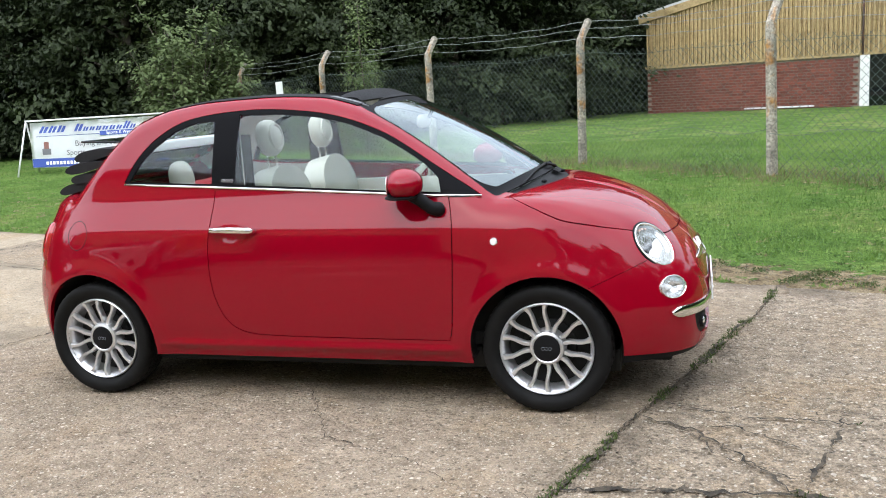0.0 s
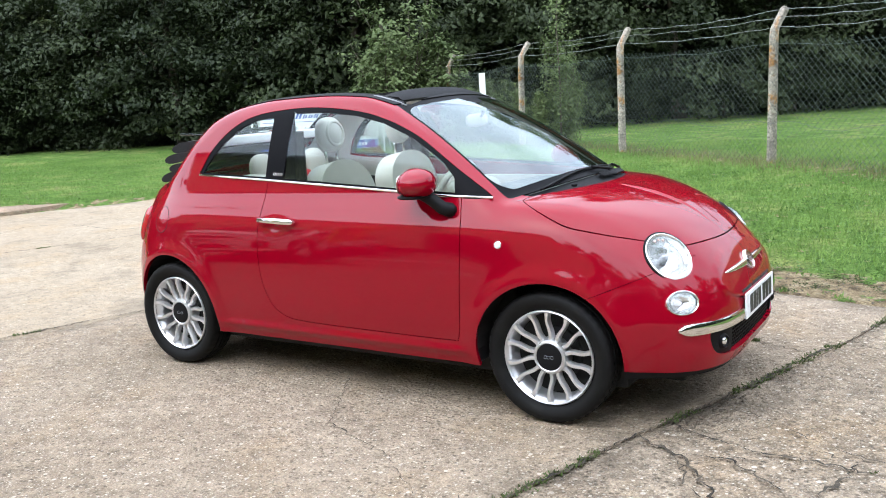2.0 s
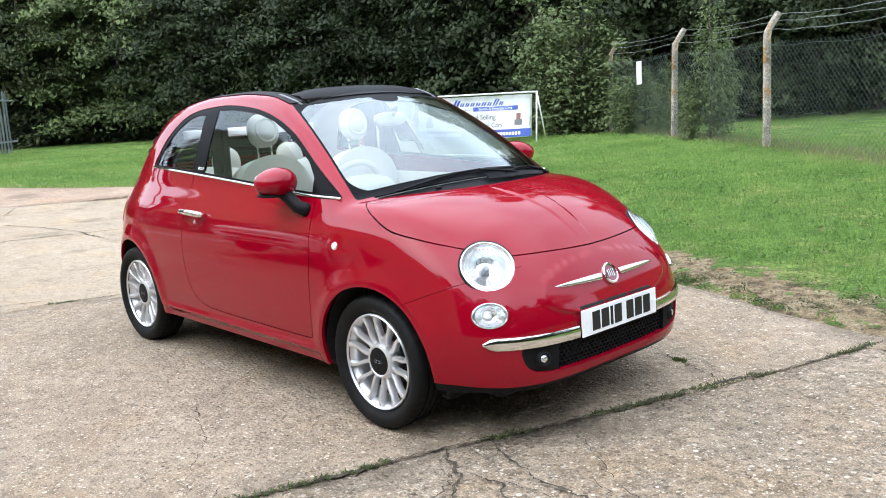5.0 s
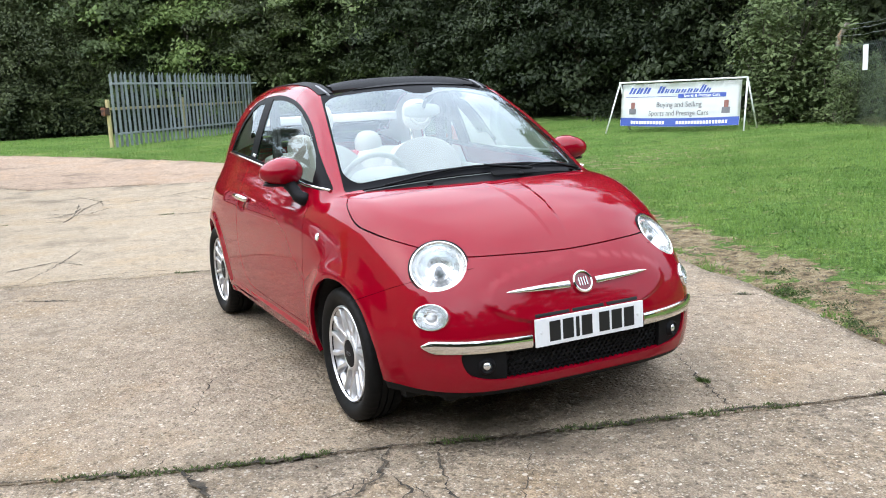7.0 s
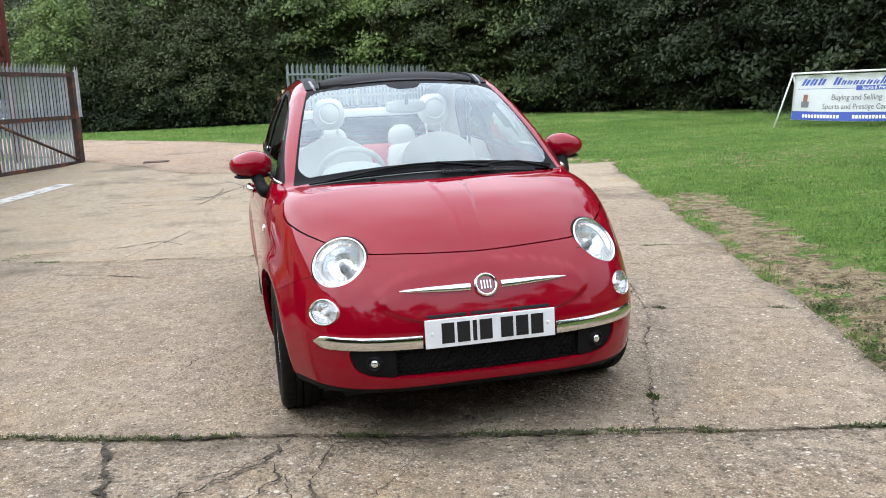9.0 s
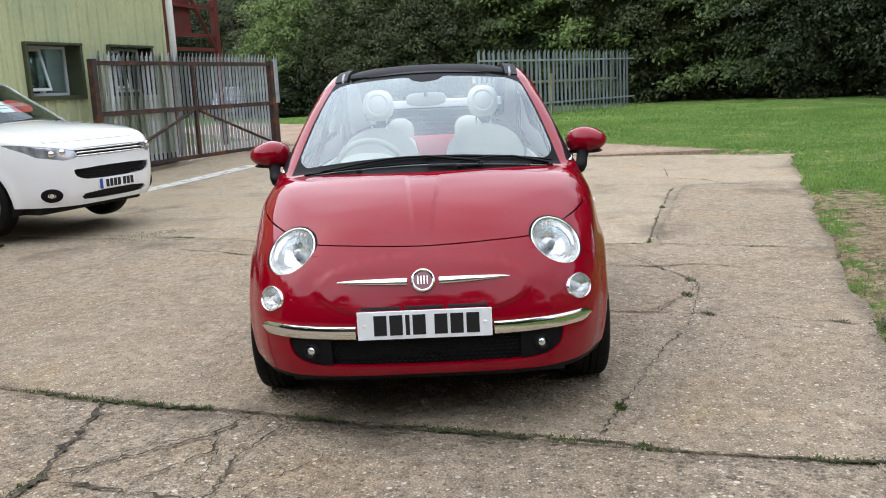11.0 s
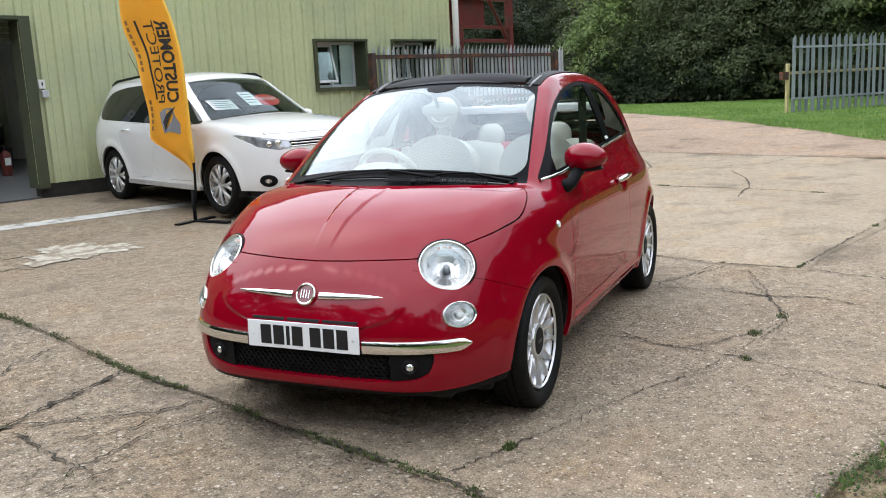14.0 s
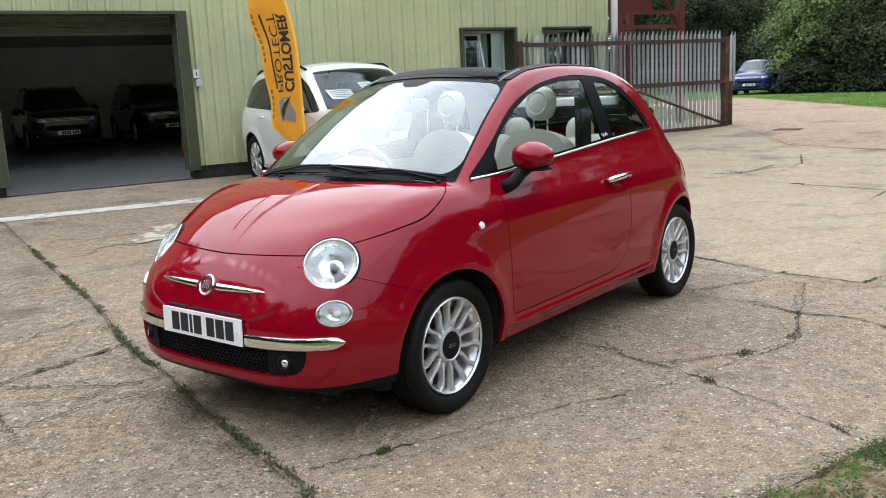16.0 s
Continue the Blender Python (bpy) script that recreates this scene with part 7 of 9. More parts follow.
city_shell = shell
shell = suv_shell
suv_side = outline_distance(rounded([(-1.93, 1.10), (-1.2, 1.075), (0.2, 1.035), (1.02, 1.04), (0.92, 1.10), (0.62, 1.28), (0.36, 1.42), (0.10, 1.505), (-0.3, 1.535), (-0.9, 1.53), (-1.4, 1.49), (-1.72, 1.40)], 2))
suv_doors = [outline_distance(rounded(o, 1)) for o in ([(0.92, 0.36), (0.92, 0.8), (0.93, 1.02), (-0.15, 1.03), (-0.15, 0.36)], [(-0.165, 0.36), (-0.165, 1.03), (-1.05, 1.06), (-1.12, 0.9), (-0.98, 0.62), (-0.86, 0.36)])]
suv_lamp = outline_distance([(0.49, 0.770), (0.49, 0.845), (0.62, 0.875), (0.79, 0.910), (0.865, 0.932), (0.85, 0.885), (0.78, 0.795), (0.62, 0.755)])
suv_grille = outline_distance([(-0.3, 0.775), (0.487, 0.78), (0.487, 0.862), (-0.3, 0.872)])
suv_mid = outline_distance(rounded([(-0.5, 0.545), (0.35, 0.545), (0.50, 0.575), (0.545, 0.635), (0.50, 0.668), (-0.5, 0.675)], 1))
suv_low = outline_distance(rounded([(-0.5, 0.335), (0.40, 0.335), (0.46, 0.372), (0.42, 0.425), (-0.5, 0.425)], 1))


def hull(cols=120, along=100, fan=34):
    """The half hull of the taller cars, cut into its panels."""
    turn = np.linspace(0, math.pi, cols)
    a0, a1, z0 = -1.6, 1.6, 0.75
    bases, ways = [], []
    for k in range(fan):
        f = math.pi / 2 * (1 - k / fan)
        bases.append(a0), ways.append((-math.sin(f), math.cos(f)))
    for k in range(along + 1):
        bases.append(a0 + (a1 - a0) * k / along), ways.append((0.0, 1.0))
    for k in range(1, fan + 1):
        f = math.pi / 2 * k / fan
        bases.append(a1), ways.append((math.sin(f), math.cos(f)))
    base, way = np.array(bases), np.array(ways)
    o = np.stack([base, 0 * base, 0 * base + z0], 1)[:, None, :] + np.zeros((1, cols, 1))
    d = np.stack([way[:, 0][:, None] + 0 * turn, way[:, 1][:, None] * np.sin(turn), way[:, 1][:, None] * np.cos(turn)], 2)
    o, d = o.reshape(-1, 3), d.reshape(-1, 3)
    lo, hi = np.zeros(len(o)), np.full(len(o), 1.5)
    for _ in range(30):
        mid = (lo + hi) / 2
        out = shell(*(o + mid[:, None] * d).T) > 0
        hi, lo = np.where(out, mid, hi), np.where(out, lo, mid)
    p = (o + hi[:, None] * d).reshape(len(base), cols, 3)
    p[:, 0, 1] = p[:, -1, 1] = 0
    bm = bmesh.new()
    net = [[bm.verts.new(v) for v in row] for row in p]
    for i in range(len(net) - 1):
        for j in range(cols - 1):
            bm.faces.new((net[i][j], net[i + 1][j], net[i + 1][j + 1], net[i][j + 1]))
    bmesh.ops.remove_doubles(bm, verts=bm.verts, dist=1e-6)
    bmesh.ops.dissolve_degenerate(bm, dist=1e-6, edges=bm.edges)
    bmesh.ops.delete(bm, geom=[f for f in bm.faces if max(v.co.z for v in f.verts) < 0.24], context="FACES")
    big = lambda keep, v: np.where(keep, v, 9.0)
    s = lambda p: p[:, 0] + 0.12 * (p[:, 1] / 0.7) ** 2
    rules = dict(
        sill=lambda p: p[:, 2] - 0.30,
        arch=lambda p: np.minimum(np.hypot(p[:, 0] - SUV_X, p[:, 2] - SUV_R), np.hypot(p[:, 0] + SUV_X, p[:, 2] - SUV_R)) - 0.395 + (p[:, 1] < 0.4) * 9,
        side=lambda p: big(p[:, 1] > 0.45, suv_side(p[:, 0], p[:, 2])),
        door0=lambda p: big(p[:, 1] > 0.5, suv_doors[0](p[:, 0], p[:, 2])),
        door1=lambda p: big(p[:, 1] > 0.5, suv_doors[1](p[:, 0], p[:, 2])),
        lamp=lambda p: big(p[:, 0] > 1.6, suv_lamp(p[:, 1], p[:, 2])),
        grille=lambda p: big(p[:, 0] > 1.8, suv_grille(p[:, 1], p[:, 2])),
        mid=lambda p: big(p[:, 0] > 1.8, suv_mid(p[:, 1], p[:, 2])),
        low=lambda p: big(p[:, 0] > 1.8, suv_low(p[:, 1], p[:, 2])),
        screen=lambda p: big((p[:, 2] > 1.0) & (p[:, 0] > 0), np.maximum(np.maximum(s(p) - 1.19, 0.33 - s(p)), p[:, 1] - 0.56 - 0.17 * (s(p) - 0.33) / 0.86)),
        back=lambda p: big((p[:, 0] < -1.7) & (p[:, 2] > 1.1), np.maximum(np.maximum(1.12 - p[:, 2], p[:, 2] - 1.52), p[:, 1] - 0.60)),
        hoodline=lambda p: big((p[:, 0] > 1.0) & (p[:, 2] > 0.84), np.maximum(p[:, 1] - 0.70, np.maximum(1.2 - s(p), 0.935 - p[:, 2]))))
    for key, rule in rules.items():
        if key in ("door0", "door1", "hoodline"):
            cut(bm, lambda p: rule(p) + 0.003)
            cut(bm, lambda p: rule(p) - 0.003)
        else:
            cut(bm, rule)
    bm.faces.ensure_lookup_table()
    mids = np.array([f.calc_center_median() for f in bm.faces])
    val = {k: r(mids) for k, r in rules.items()}
    out = {}
    for i, f in enumerate(bm.faces):
        v = {k: a[i] for k, a in val.items()}
        if v["sill"] < 0 or v["arch"] < 0:
            continue
        key = "body"
        for k in ("side", "screen", "back", "lamp", "grille", "mid", "low"):
            if v[k] < 0:
                key = k
                break
        else:
            if min(abs(v["door0"]), abs(v["door1"]), abs(v["hoodline"])) < 0.003:
                continue
            key = "front_door" if v["door0"] < 0 else "rear_door" if v["door1"] < 0 else "hood" if v["hoodline"] < 0 else "body"
        out.setdefault(key, []).append(f)
    made = {}
    for key, faces in out.items():
        both = key in ("body", "screen", "back", "grille", "mid", "low", "hood")
        lift = {"side": -0.006, "screen": -0.004, "back": -0.004, "grille": -0.02, "mid": -0.05, "low": -0.05, "lamp": -0.008}.get(key, 0.0)
        made[key] = panel_mesh(key, faces, middle=both, lift=lift, depth=0.0 if key in ("side", "screen", "back", "mid", "low", "grille") else 0.02)
    bm.free()
    return made


HULL = hull()


def with_material(me, mat):
    me = me.copy()
    me.materials.clear()
    me.materials.append(mat)
    return me


def big_wheel(parent, x, flip, detail):
    m = frame_of((x, 0.79 * flip, SUV_R), (0, flip, 0))
    rim = part("wheel", lathe([(0.232, 0.06), (0.24, 0.07), (0.246, 0.06), (0.235, 0.04), (0.222, 0.0), (0.22, -0.09)], 40, m), CAR_WHEEL, parent, "silver alloy wheel")
    part("tyre", lathe([(0.236, 0.05), (0.25, 0.075), (0.29, 0.095), (0.32, 0.092), (0.338, 0.078), (0.345, 0.05), (0.345, 0.0), (0.345, -0.06), (0.32, -0.10), (0.24, -0.10)], 48, m), RUBBER, rim, "black road tyre")
    part("wheel_back", lathe([(0.0, -0.02), (0.225, -0.03)], 32, m), DARK, rim)
    for k in range(7 if detail else 5):
        for e in (-0.13, 0.13) if detail else (0.0,):
            a = 2 * math.pi * k / (7 if detail else 5)
            c, s = math.cos(a), math.sin(a)
            c2, s2 = math.cos(a + e * 1.5), math.sin(a + e * 1.5)
            part("spoke", tube([(0.03 * c, 0.03 * s, 0.055), (0.13 * math.cos(a + e * 0.5), 0.13 * math.sin(a + e * 0.5), 0.058), (0.228 * c2, 0.228 * s2, 0.055)], [0.024, 0.019, 0.022] if detail else 0.03, 6), CAR_WHEEL, rim, "", m)
    part("hub_cap", lathe([(0.0, 0.075), (0.03, 0.072), (0.045, 0.06)], 18, m), CAR_WHEEL, rim)


def tall_car(name, label, m, paint, plate_mat, detail=True):
    """A tall family car on its wheels; its origin lies under its middle."""
    ob = thing(name, label, "car", m)
    body = part("body", with_material(HULL["body"], paint), None, ob)
    part("bonnet", with_material(HULL["hood"], paint), None, ob)
    part("windscreen", with_material(HULL["screen"], DARK_GLASS if not detail else GLASS), None, ob, "windscreen")
    part("rear_window", with_material(HULL["back"], DARK_GLASS), None, ob)
    grille = part("grille", with_material(HULL["grille"], BLACK_GLOSS), None, ob, "dark upper grille")
    part("air_intake", with_material(HULL["mid"], DARK), None, ob, "dark middle air intake")
    part("lower_intake", with_material(HULL["low"], DARK), None, ob, "dark lower air intake")
    for flip in (1, -1):
        for key in ("front_door", "rear_door"):
            me = HULL[key] if flip == 1 else other_side(HULL[key])
            door = part("door", with_material(me, paint), None, ob)
            x = -0.02 if key == "front_door" else -0.93
            part("door_handle", tube([(x, 0.892 * flip, 0.955), (x + 0.02, 0.925 * flip, 0.96), (x + 0.15, 0.925 * flip, 0.965), (x + 0.17, 0.892 * flip, 0.965)], 0.014, 8), paint, door)
        part("side_window", with_material(HULL["side"] if flip == 1 else other_side(HULL["side"]), DARK_GLASS), None, ob, "dark tinted side glass")
        lamp = part("headlight", with_material(HULL["lamp"] if flip == 1 else other_side(HULL["lamp"]), LAMP_CLEAR), None, ob, "clear slanting headlight")
        for y, r in ((0.58, 0.036), (0.69, 0.034)):
            p = onto(np.array([[2.15, y, 0.825]]))[0]
            n = slope(p[None])[0]
            q = frame_of((p[0] - 0.004, p[1] * flip, p[2]), (n[0] + 0.4, n[1] * flip, n[2]))
            part("lamp_unit", lathe([(0.0, 0.02), (r * 0.6, 0.014), (r * 0.9, 0.0), (r, -0.01)], 18, q), CHROME, lamp)
        for hub in (SUV_X, -SUV_X):
            big_wheel(ob, hub, flip, detail)
            well = bmesh.new()
            for k in range(17):
                a = math.pi * (-0.1 + 1.2 * k / 16)
                for y in (0.45, 0.86):
                    well.verts.new((hub + 0.40 * math.cos(a), y * flip, SUV_R + 0.40 * math.sin(a)))
            well.verts.ensure_lookup_table()
            for k in range(16):
                well.faces.new([well.verts[i] for i in (2 * k, 2 * k + 1, 2 * k + 3, 2 * k + 2)])
            well.faces.new([well.verts[2 * k] for k in range(17)])
            part("wheel_arch_liner", well, DARK, ob)
        mirror = blob(0.075, 0.105, 0.075, 2.6, 18, pose(0.60, 0.955 * flip, 1.065))
        mirror = part("door_mirror", mirror, paint, ob)
        part("mirror_arm", tube([(0.66, 0.82 * flip, 1.05), (0.64, 0.94 * flip, 1.06)], 0.025, 8), BLACK_PLASTIC, mirror)
        part("roof_rail", tube([(0.15, 0.60 * flip, 1.575), (0.0, 0.61 * flip, 1.622), (-0.9, 0.61 * flip, 1.645), (-1.6, 0.59 * flip, 1.60), (-1.78, 0.57 * flip, 1.55)], 0.017, 8), BLACK_PLASTIC, ob, "black roof rail")
        p = onto(np.array([[2.1, 0.70, 0.42]]))[0]
        n = slope(p[None])[0]
        q = frame_of((p[0], p[1] * flip, p[2]), (n[0], n[1] * flip, n[2]))
        part("fog_lamp", lathe([(0.0, 0.012), (0.024, 0.008), (0.03, 0.0)], 20, q), FACET, ob)
        part("fog_surround", lathe([(0.03, -0.005), (0.034, 0.010), (0.06, 0.008), (0.08, 0.002), (0.083, -0.01)], 24, q @ Matrix.Diagonal((1.25, 0.85, 1, 1))), BLACK_PLASTIC, ob, "black fog lamp surround")
        part("sill_step", box((-0.92, 0.80 * flip if flip > 0 else -0.90, 0.26), (0.92, 0.90 if flip > 0 else -0.80, 0.325), 0.012), CAR_WHEEL if detail else BLACK_PLASTIC, ob, "bright side step")
        tail = blob(0.04, 0.04, 0.13, 2.6, 18, pose(-2.10, 0.62 * flip, 1.02))
        part("rear_lamp", tail, TAIL, ob, "red rear lamp")
    for z in (0.790, 0.820, 0.850):
        pts = []
        for k in range(13):
            y = -0.48 + 0.96 * k / 12
            p = onto(np.array([[2.25, abs(y), z]]))[0]
            pts.append((p[0] + 0.002, y, z))
        part("grille_bar", tube(pts, 0.009, 6), CHROME, grille, "chrome grille bar")
    for z in (0.565, 0.592, 0.619, 0.646):
        pts = []
        for k in range(13):
            y = -0.5 + 1.0 * k / 12
            p = onto(np.array([[2.25, abs(y), z]]))[0]
            pts.append((p[0] - 0.012, y, z))
        part("intake_slat", tube(pts, 0.006, 6), BLACK_PLASTIC, ob)
    plate = part("number_plate", box((2.290, -0.26, 0.433), (2.300, 0.26, 0.538), 0.003), plate_mat, ob, "white number plate with dark bars")
    at = -0.17
    for k in range(7):
        part("plate_bar", box((2.299, at, 0.446), (2.3015, at + 0.044, 0.524)), INK, plate, "plain dark bar")
        at += 0.044 + (0.012 if k != 3 else 0.034)
    if detail:
        part("plate_band", box((2.299, -0.258, 0.435), (2.3014, -0.215, 0.536)), BLUE_INK, plate, "blue band")
    part("underbody", box((-1.9, -0.72, 0.22), (1.95, 0.72, 0.34), 0.02), DARK, ob)
    if detail:
        part("cabin_seats", blob(0.12, 0.6, 0.32, 4, 24, pose(-0.25, 0, 1.0, 0, -12, 0)), DARK, ob)
        part("dashboard", blob(0.30, 0.66, 0.10, 4, 24, pose(0.95, 0, 1.0)), DARK, ob)
        part("cabin_floor", box((-1.9, -0.66, 0.34), (1.2, 0.66, 0.42)), DARK, ob)
    return ob


SUV_POSE = Matrix.Translation((-4.76, -5.56, 0.075)) @ pose(0, 0, 0, 0, 0.6, 69.3)
white_suv = tall_car("white_suv", "white family off-roader with price cards behind its windscreen", SUV_POSE, WHITE_CAR, WHITE_PLASTIC)


def suv_screen(s, y, out):
    x = s - 0.12 * (y / 0.7) ** 2
    p = onto(np.array([[x, abs(y), float(suv_roof(np.array(s))) - 0.05 * (y / 0.6) ** 2]]))[0]
    n = slope(p[None])[0]
    return frame_of((p[0] + n[0] * out, math.copysign(p[1], y), p[2] + n[2] * out), (n[0], 0, n[2]), (-n[2], 0, n[0]))


cards = []
for s, y, w, h, mat, what in ((0.86, -0.42, 0.17, 0.12, SHEET_WHITE, "white information sheet"), (0.80, -0.02, 0.09, 0.17, SHEET_WHITE, "white information sheet"), (0.83, 0.22, 0.17, 0.15, SALE_RED, "red price card with pale figures")):
    q = suv_screen(s, y, -0.03)
    if mat is SALE_RED:
        card = part("price_card", lathe([(0.0, 0.003), (w, 0.003), (w, 0.0)], 32, q @ Matrix.Diagonal((1, 0.85, 1, 1))), mat, white_suv, what)
        words("18000", 0.11, q @ Matrix.Translation((0, 0.02, 0.006)), SHEET_WHITE, card)
    else:
        card = part("price_card", box((-w, -h, 0), (w, h, 0.003), 0.0, q), mat, white_suv, what)
        for k in range(4):
            part("card_bar", box((-w * 0.8, h * (0.6 - 0.4 * k), 0.003), (w * (0.8 - 0.3 * (k % 2)), h * (0.7 - 0.4 * k), 0.005), 0, q), GREY_INK, card)
part("aerial", tube([(-1.2, -0.45, 1.66), (-1.45, -0.46, 1.98)], 0.004, 6), BLACK_PLASTIC, white_suv, "thin black aerial")
for x, y in ((-0.22, 12.6), (2.58, 13.2)):
    tall_car("dark_car", "black car facing out of the dim showroom", WALL @ Matrix.Translation((x, y, 0.151)) @ pose(0, 0, 0, 0, 0, -90), DARK_CAR, WHITE_PLASTIC, False)
bottle = thing("fire_extinguisher", "red fire extinguisher on the showroom floor", "extinguisher", WALL @ Matrix.Translation((1.13, 4.80, 0.15)))
part("cylinder", lathe([(0.0, 0.48), (0.035, 0.47), (0.075, 0.43), (0.09, 0.38), (0.09, 0.02), (0.085, 0.0), (0.0, 0.0)], 24), OXIDE, bottle)
part("label", box((-0.055, -0.095, 0.20), (0.055, -0.088, 0.34), 0.003), SHEET_WHITE, bottle, "white label")
part("valve", lathe([(0.0, 0.56), (0.022, 0.55), (0.022, 0.48), (0.0, 0.48)], 12), BLACK_PLASTIC, bottle)
part("lever", box((-0.10, -0.012, 0.55), (0.02, 0.012, 0.575), 0.004), BLACK_PLASTIC, bottle)
part("hose", tube([(0.02, 0.0, 0.53), (0.10, -0.02, 0.50), (0.115, -0.03, 0.30), (0.10, -0.03, 0.12)], 0.012, 8), BLACK_PLASTIC, bottle, "black hose")
far = Matrix.Translation((-33.6, -9.6, float(land(-33.6, -9.6)))) @ pose(0, 0, 0, 0, 0, 8)
tall_car("blue_car", "blue car parked beside the hedge on the drive", far @ Matrix.Diagonal((0.88, 0.92, 0.86, 1)), BLUE_CAR, WHITE_PLASTIC, False)
tall_car("pale_car", "pale silver-blue car parked behind a blue one", Matrix.Translation((-41.5, -10.9, float(land(-41.5, -10.9)))) @ pose(0, 0, 0, 0, 0, 8) @ Matrix.Diagonal((0.9, 0.92, 0.95, 1)), PALE_CAR, WHITE_PLASTIC, False)
shell = city_shell

# ---- feather flag ----
flag_z = float(land(-3.25, -4.83))
FLAG_POSE = Matrix.Translation((-3.25, -4.83, flag_z)) @ pose(0, 0, 0, 0, 0, 87)
feather = thing("feather_flag", "orange feather flag with black lettering on a black pole", "flag", FLAG_POSE)
part("ground_plate", box((-0.03, -0.04, 0.0), (0.50, 0.04, 0.02), 0.004), BLACK_PLASTIC, feather, "black foot plate")
part("foot_bar", box((-0.04, -0.30, 0.0), (0.04, 0.30, 0.02), 0.004), BLACK_PLASTIC, feather)
part("socket", tube([(0, 0, 0.0), (0, 0, 0.36)], 0.022, 10), BLACK_PLASTIC, feather, "black socket")
pole_at = spline([0.0, 0.6, 1.0, 1.4, 1.8, 2.2, 2.44, 3.2, 3.9], [0.01, 0.058, 0.047, 0.039, 0.026, -0.05, -0.14, -0.48, -0.95])
pole = [(float(pole_at(np.array(z))), 0, z) for z in np.linspace(0.2, 3.9, 24)]
part("pole", tube(pole[:4], 0.014, 8), BLACK_PLASTIC, feather, "black pole")
part("sleeve", tube(pole[3:], [0.020 - 0.008 * k / 20 for k in range(21)], 8), FLAG, feather, "orange cloth sleeve round the pole")
width_at = spline([0.56, 0.70, 0.82, 0.98, 1.25, 1.56, 1.8, 2.15, 2.44, 3.0, 3.6, 3.88], [0.02, 0.20, 0.40, 0.64, 0.635, 0.62, 0.65, 0.70, 0.66, 0.54, 0.25, 0.06])


def cloth(z, u):
    """A point of the flag: u runs from the pole to the free edge."""
    w = float(width_at(np.array(z)))
    ripple = 0.035 * math.sin(5.5 * u + 2.6 * z) * u + 0.02 * math.sin(9 * z + 3 * u) * u
    return (float(pole_at(np.array(z))) - w * u, ripple, z + 0.04 * u * (1 - u))


bm, rows = bmesh.new(), []
for z in np.linspace(0.57, 3.88, 70):
    rows.append([bm.verts.new(cloth(z, u)) for u in np.linspace(0, 1, 14)])
for a, b in zip(rows, rows[1:]):
    for i in range(13):
        bm.faces.new((a[i], a[i + 1], b[i + 1], b[i])).smooth = True
bmesh.ops.solidify(bm, geom=bm.faces[:], thickness=0.003)
sail = part("cloth", bm, FLAG, feather, "orange cloth")


def print_on_flag(name, mat, x0, x1, u0, u1, label=""):
    """A bar of print along the flag, from height x0 to x1, between two shares of its width."""
    for side in (-1, 1):
        b2 = bmesh.new()
        n = max(1, int((x1 - x0) / 0.06))
        rows = [[b2.verts.new((x0 + (x1 - x0) * k / n, u, 0)) for u in (u0, u1)] for k in range(n + 1)]
        for p, q in zip(rows, rows[1:]):
            b2.faces.new((p[0], q[0], q[1], p[1]))
        for v in b2.verts:
            v.co = Vector(cloth(v.co.x, v.co.y)) + Vector((0, side * 0.006, 0))
        part(name, b2, mat, sail, label)


# two words that run up the flag, and a rule with small print beside them
for text, size, bold, u0, u1 in (("CUSTOMER", 0.2, 0.006, 0.315, 0.26), ("PROTECT", 0.145, 0.0, 0.63, 0.54)):
    for side in (-1, 1):
        ob = words(text, size, None, FLAG_INK, sail, bold=bold)
        xs_ = [v.co.x for v in ob.data.vertices]
        lo, hi = min(xs_), max(xs_)
        for v in ob.data.vertices:
            k = (v.co.x - lo) / (hi - lo)
            z = 1.36 + 0.92 * k
            v.co = Vector(cloth(z, u0 + (u1 - u0) * k - v.co.y / 0.5)) + Vector((0, side * 0.006, 0))
print_on_flag("print_rule", FLAG_INK, 1.40, 2.29, 0.725, 0.765, "black rule")
FADED_INK = material("faded_print", (0.30, 0.16, 0.05), 0.7)
for k in range(17):
    z = 1.05 + k * 0.075
    if not 1.40 < z < 1.72:
        print_on_flag("print_bar", FADED_INK, z, z + 0.05, 0.885, 0.935, "plain small-print bar")


def on_cloth(ob, u0, z0, side=-1):
    """Lays a flat shape on the cloth: its x becomes height, its y the way across."""
    for v in ob.data.vertices:
        p = Vector(cloth(z0 + v.co.x, u0 - v.co.y / 0.5))
        v.co = p + Vector((0, side * 0.006, 0))


GREY_EMBLEM = material("grey_emblem", (0.22, 0.22, 0.24), 0.6)
for side in (-1, 1):
    me = bpy.data.meshes.new("emblem")
    b2 = bmesh.new()
    ring = [b2.verts.new((x, y, 0)) for x, y in ((-0.16, 0.12), (-0.13, 0.0), (-0.15, -0.06), (-0.02, -0.10), (0.09, -0.13), (0.13, -0.06), (0.14, 0.05), (0.03, 0.09), (-0.04, 0.13))]
    b2.faces.new(ring)
    b2.to_mesh(me)
    b2.free()
    ob = part("emblem", me, GREY_EMBLEM, sail, "grey pointed emblem")
    on_cloth(ob, 0.44, 1.16, side)
    me = bpy.data.meshes.new("emblem_stroke")
    b2 = bmesh.new()
    b2.faces.new([b2.verts.new((x, y, 0)) for x, y in ((0.16, 0.10), (0.02, 0.01), (-0.13, -0.04), (-0.02, -0.07), (0.07, -0.02))])
    b2.to_mesh(me)
    b2.free()
    ob = part("emblem_stroke", me, FLAG_INK, sail, "black stroke")
    on_cloth(ob, 0.44, 1.16, side * 1.5)

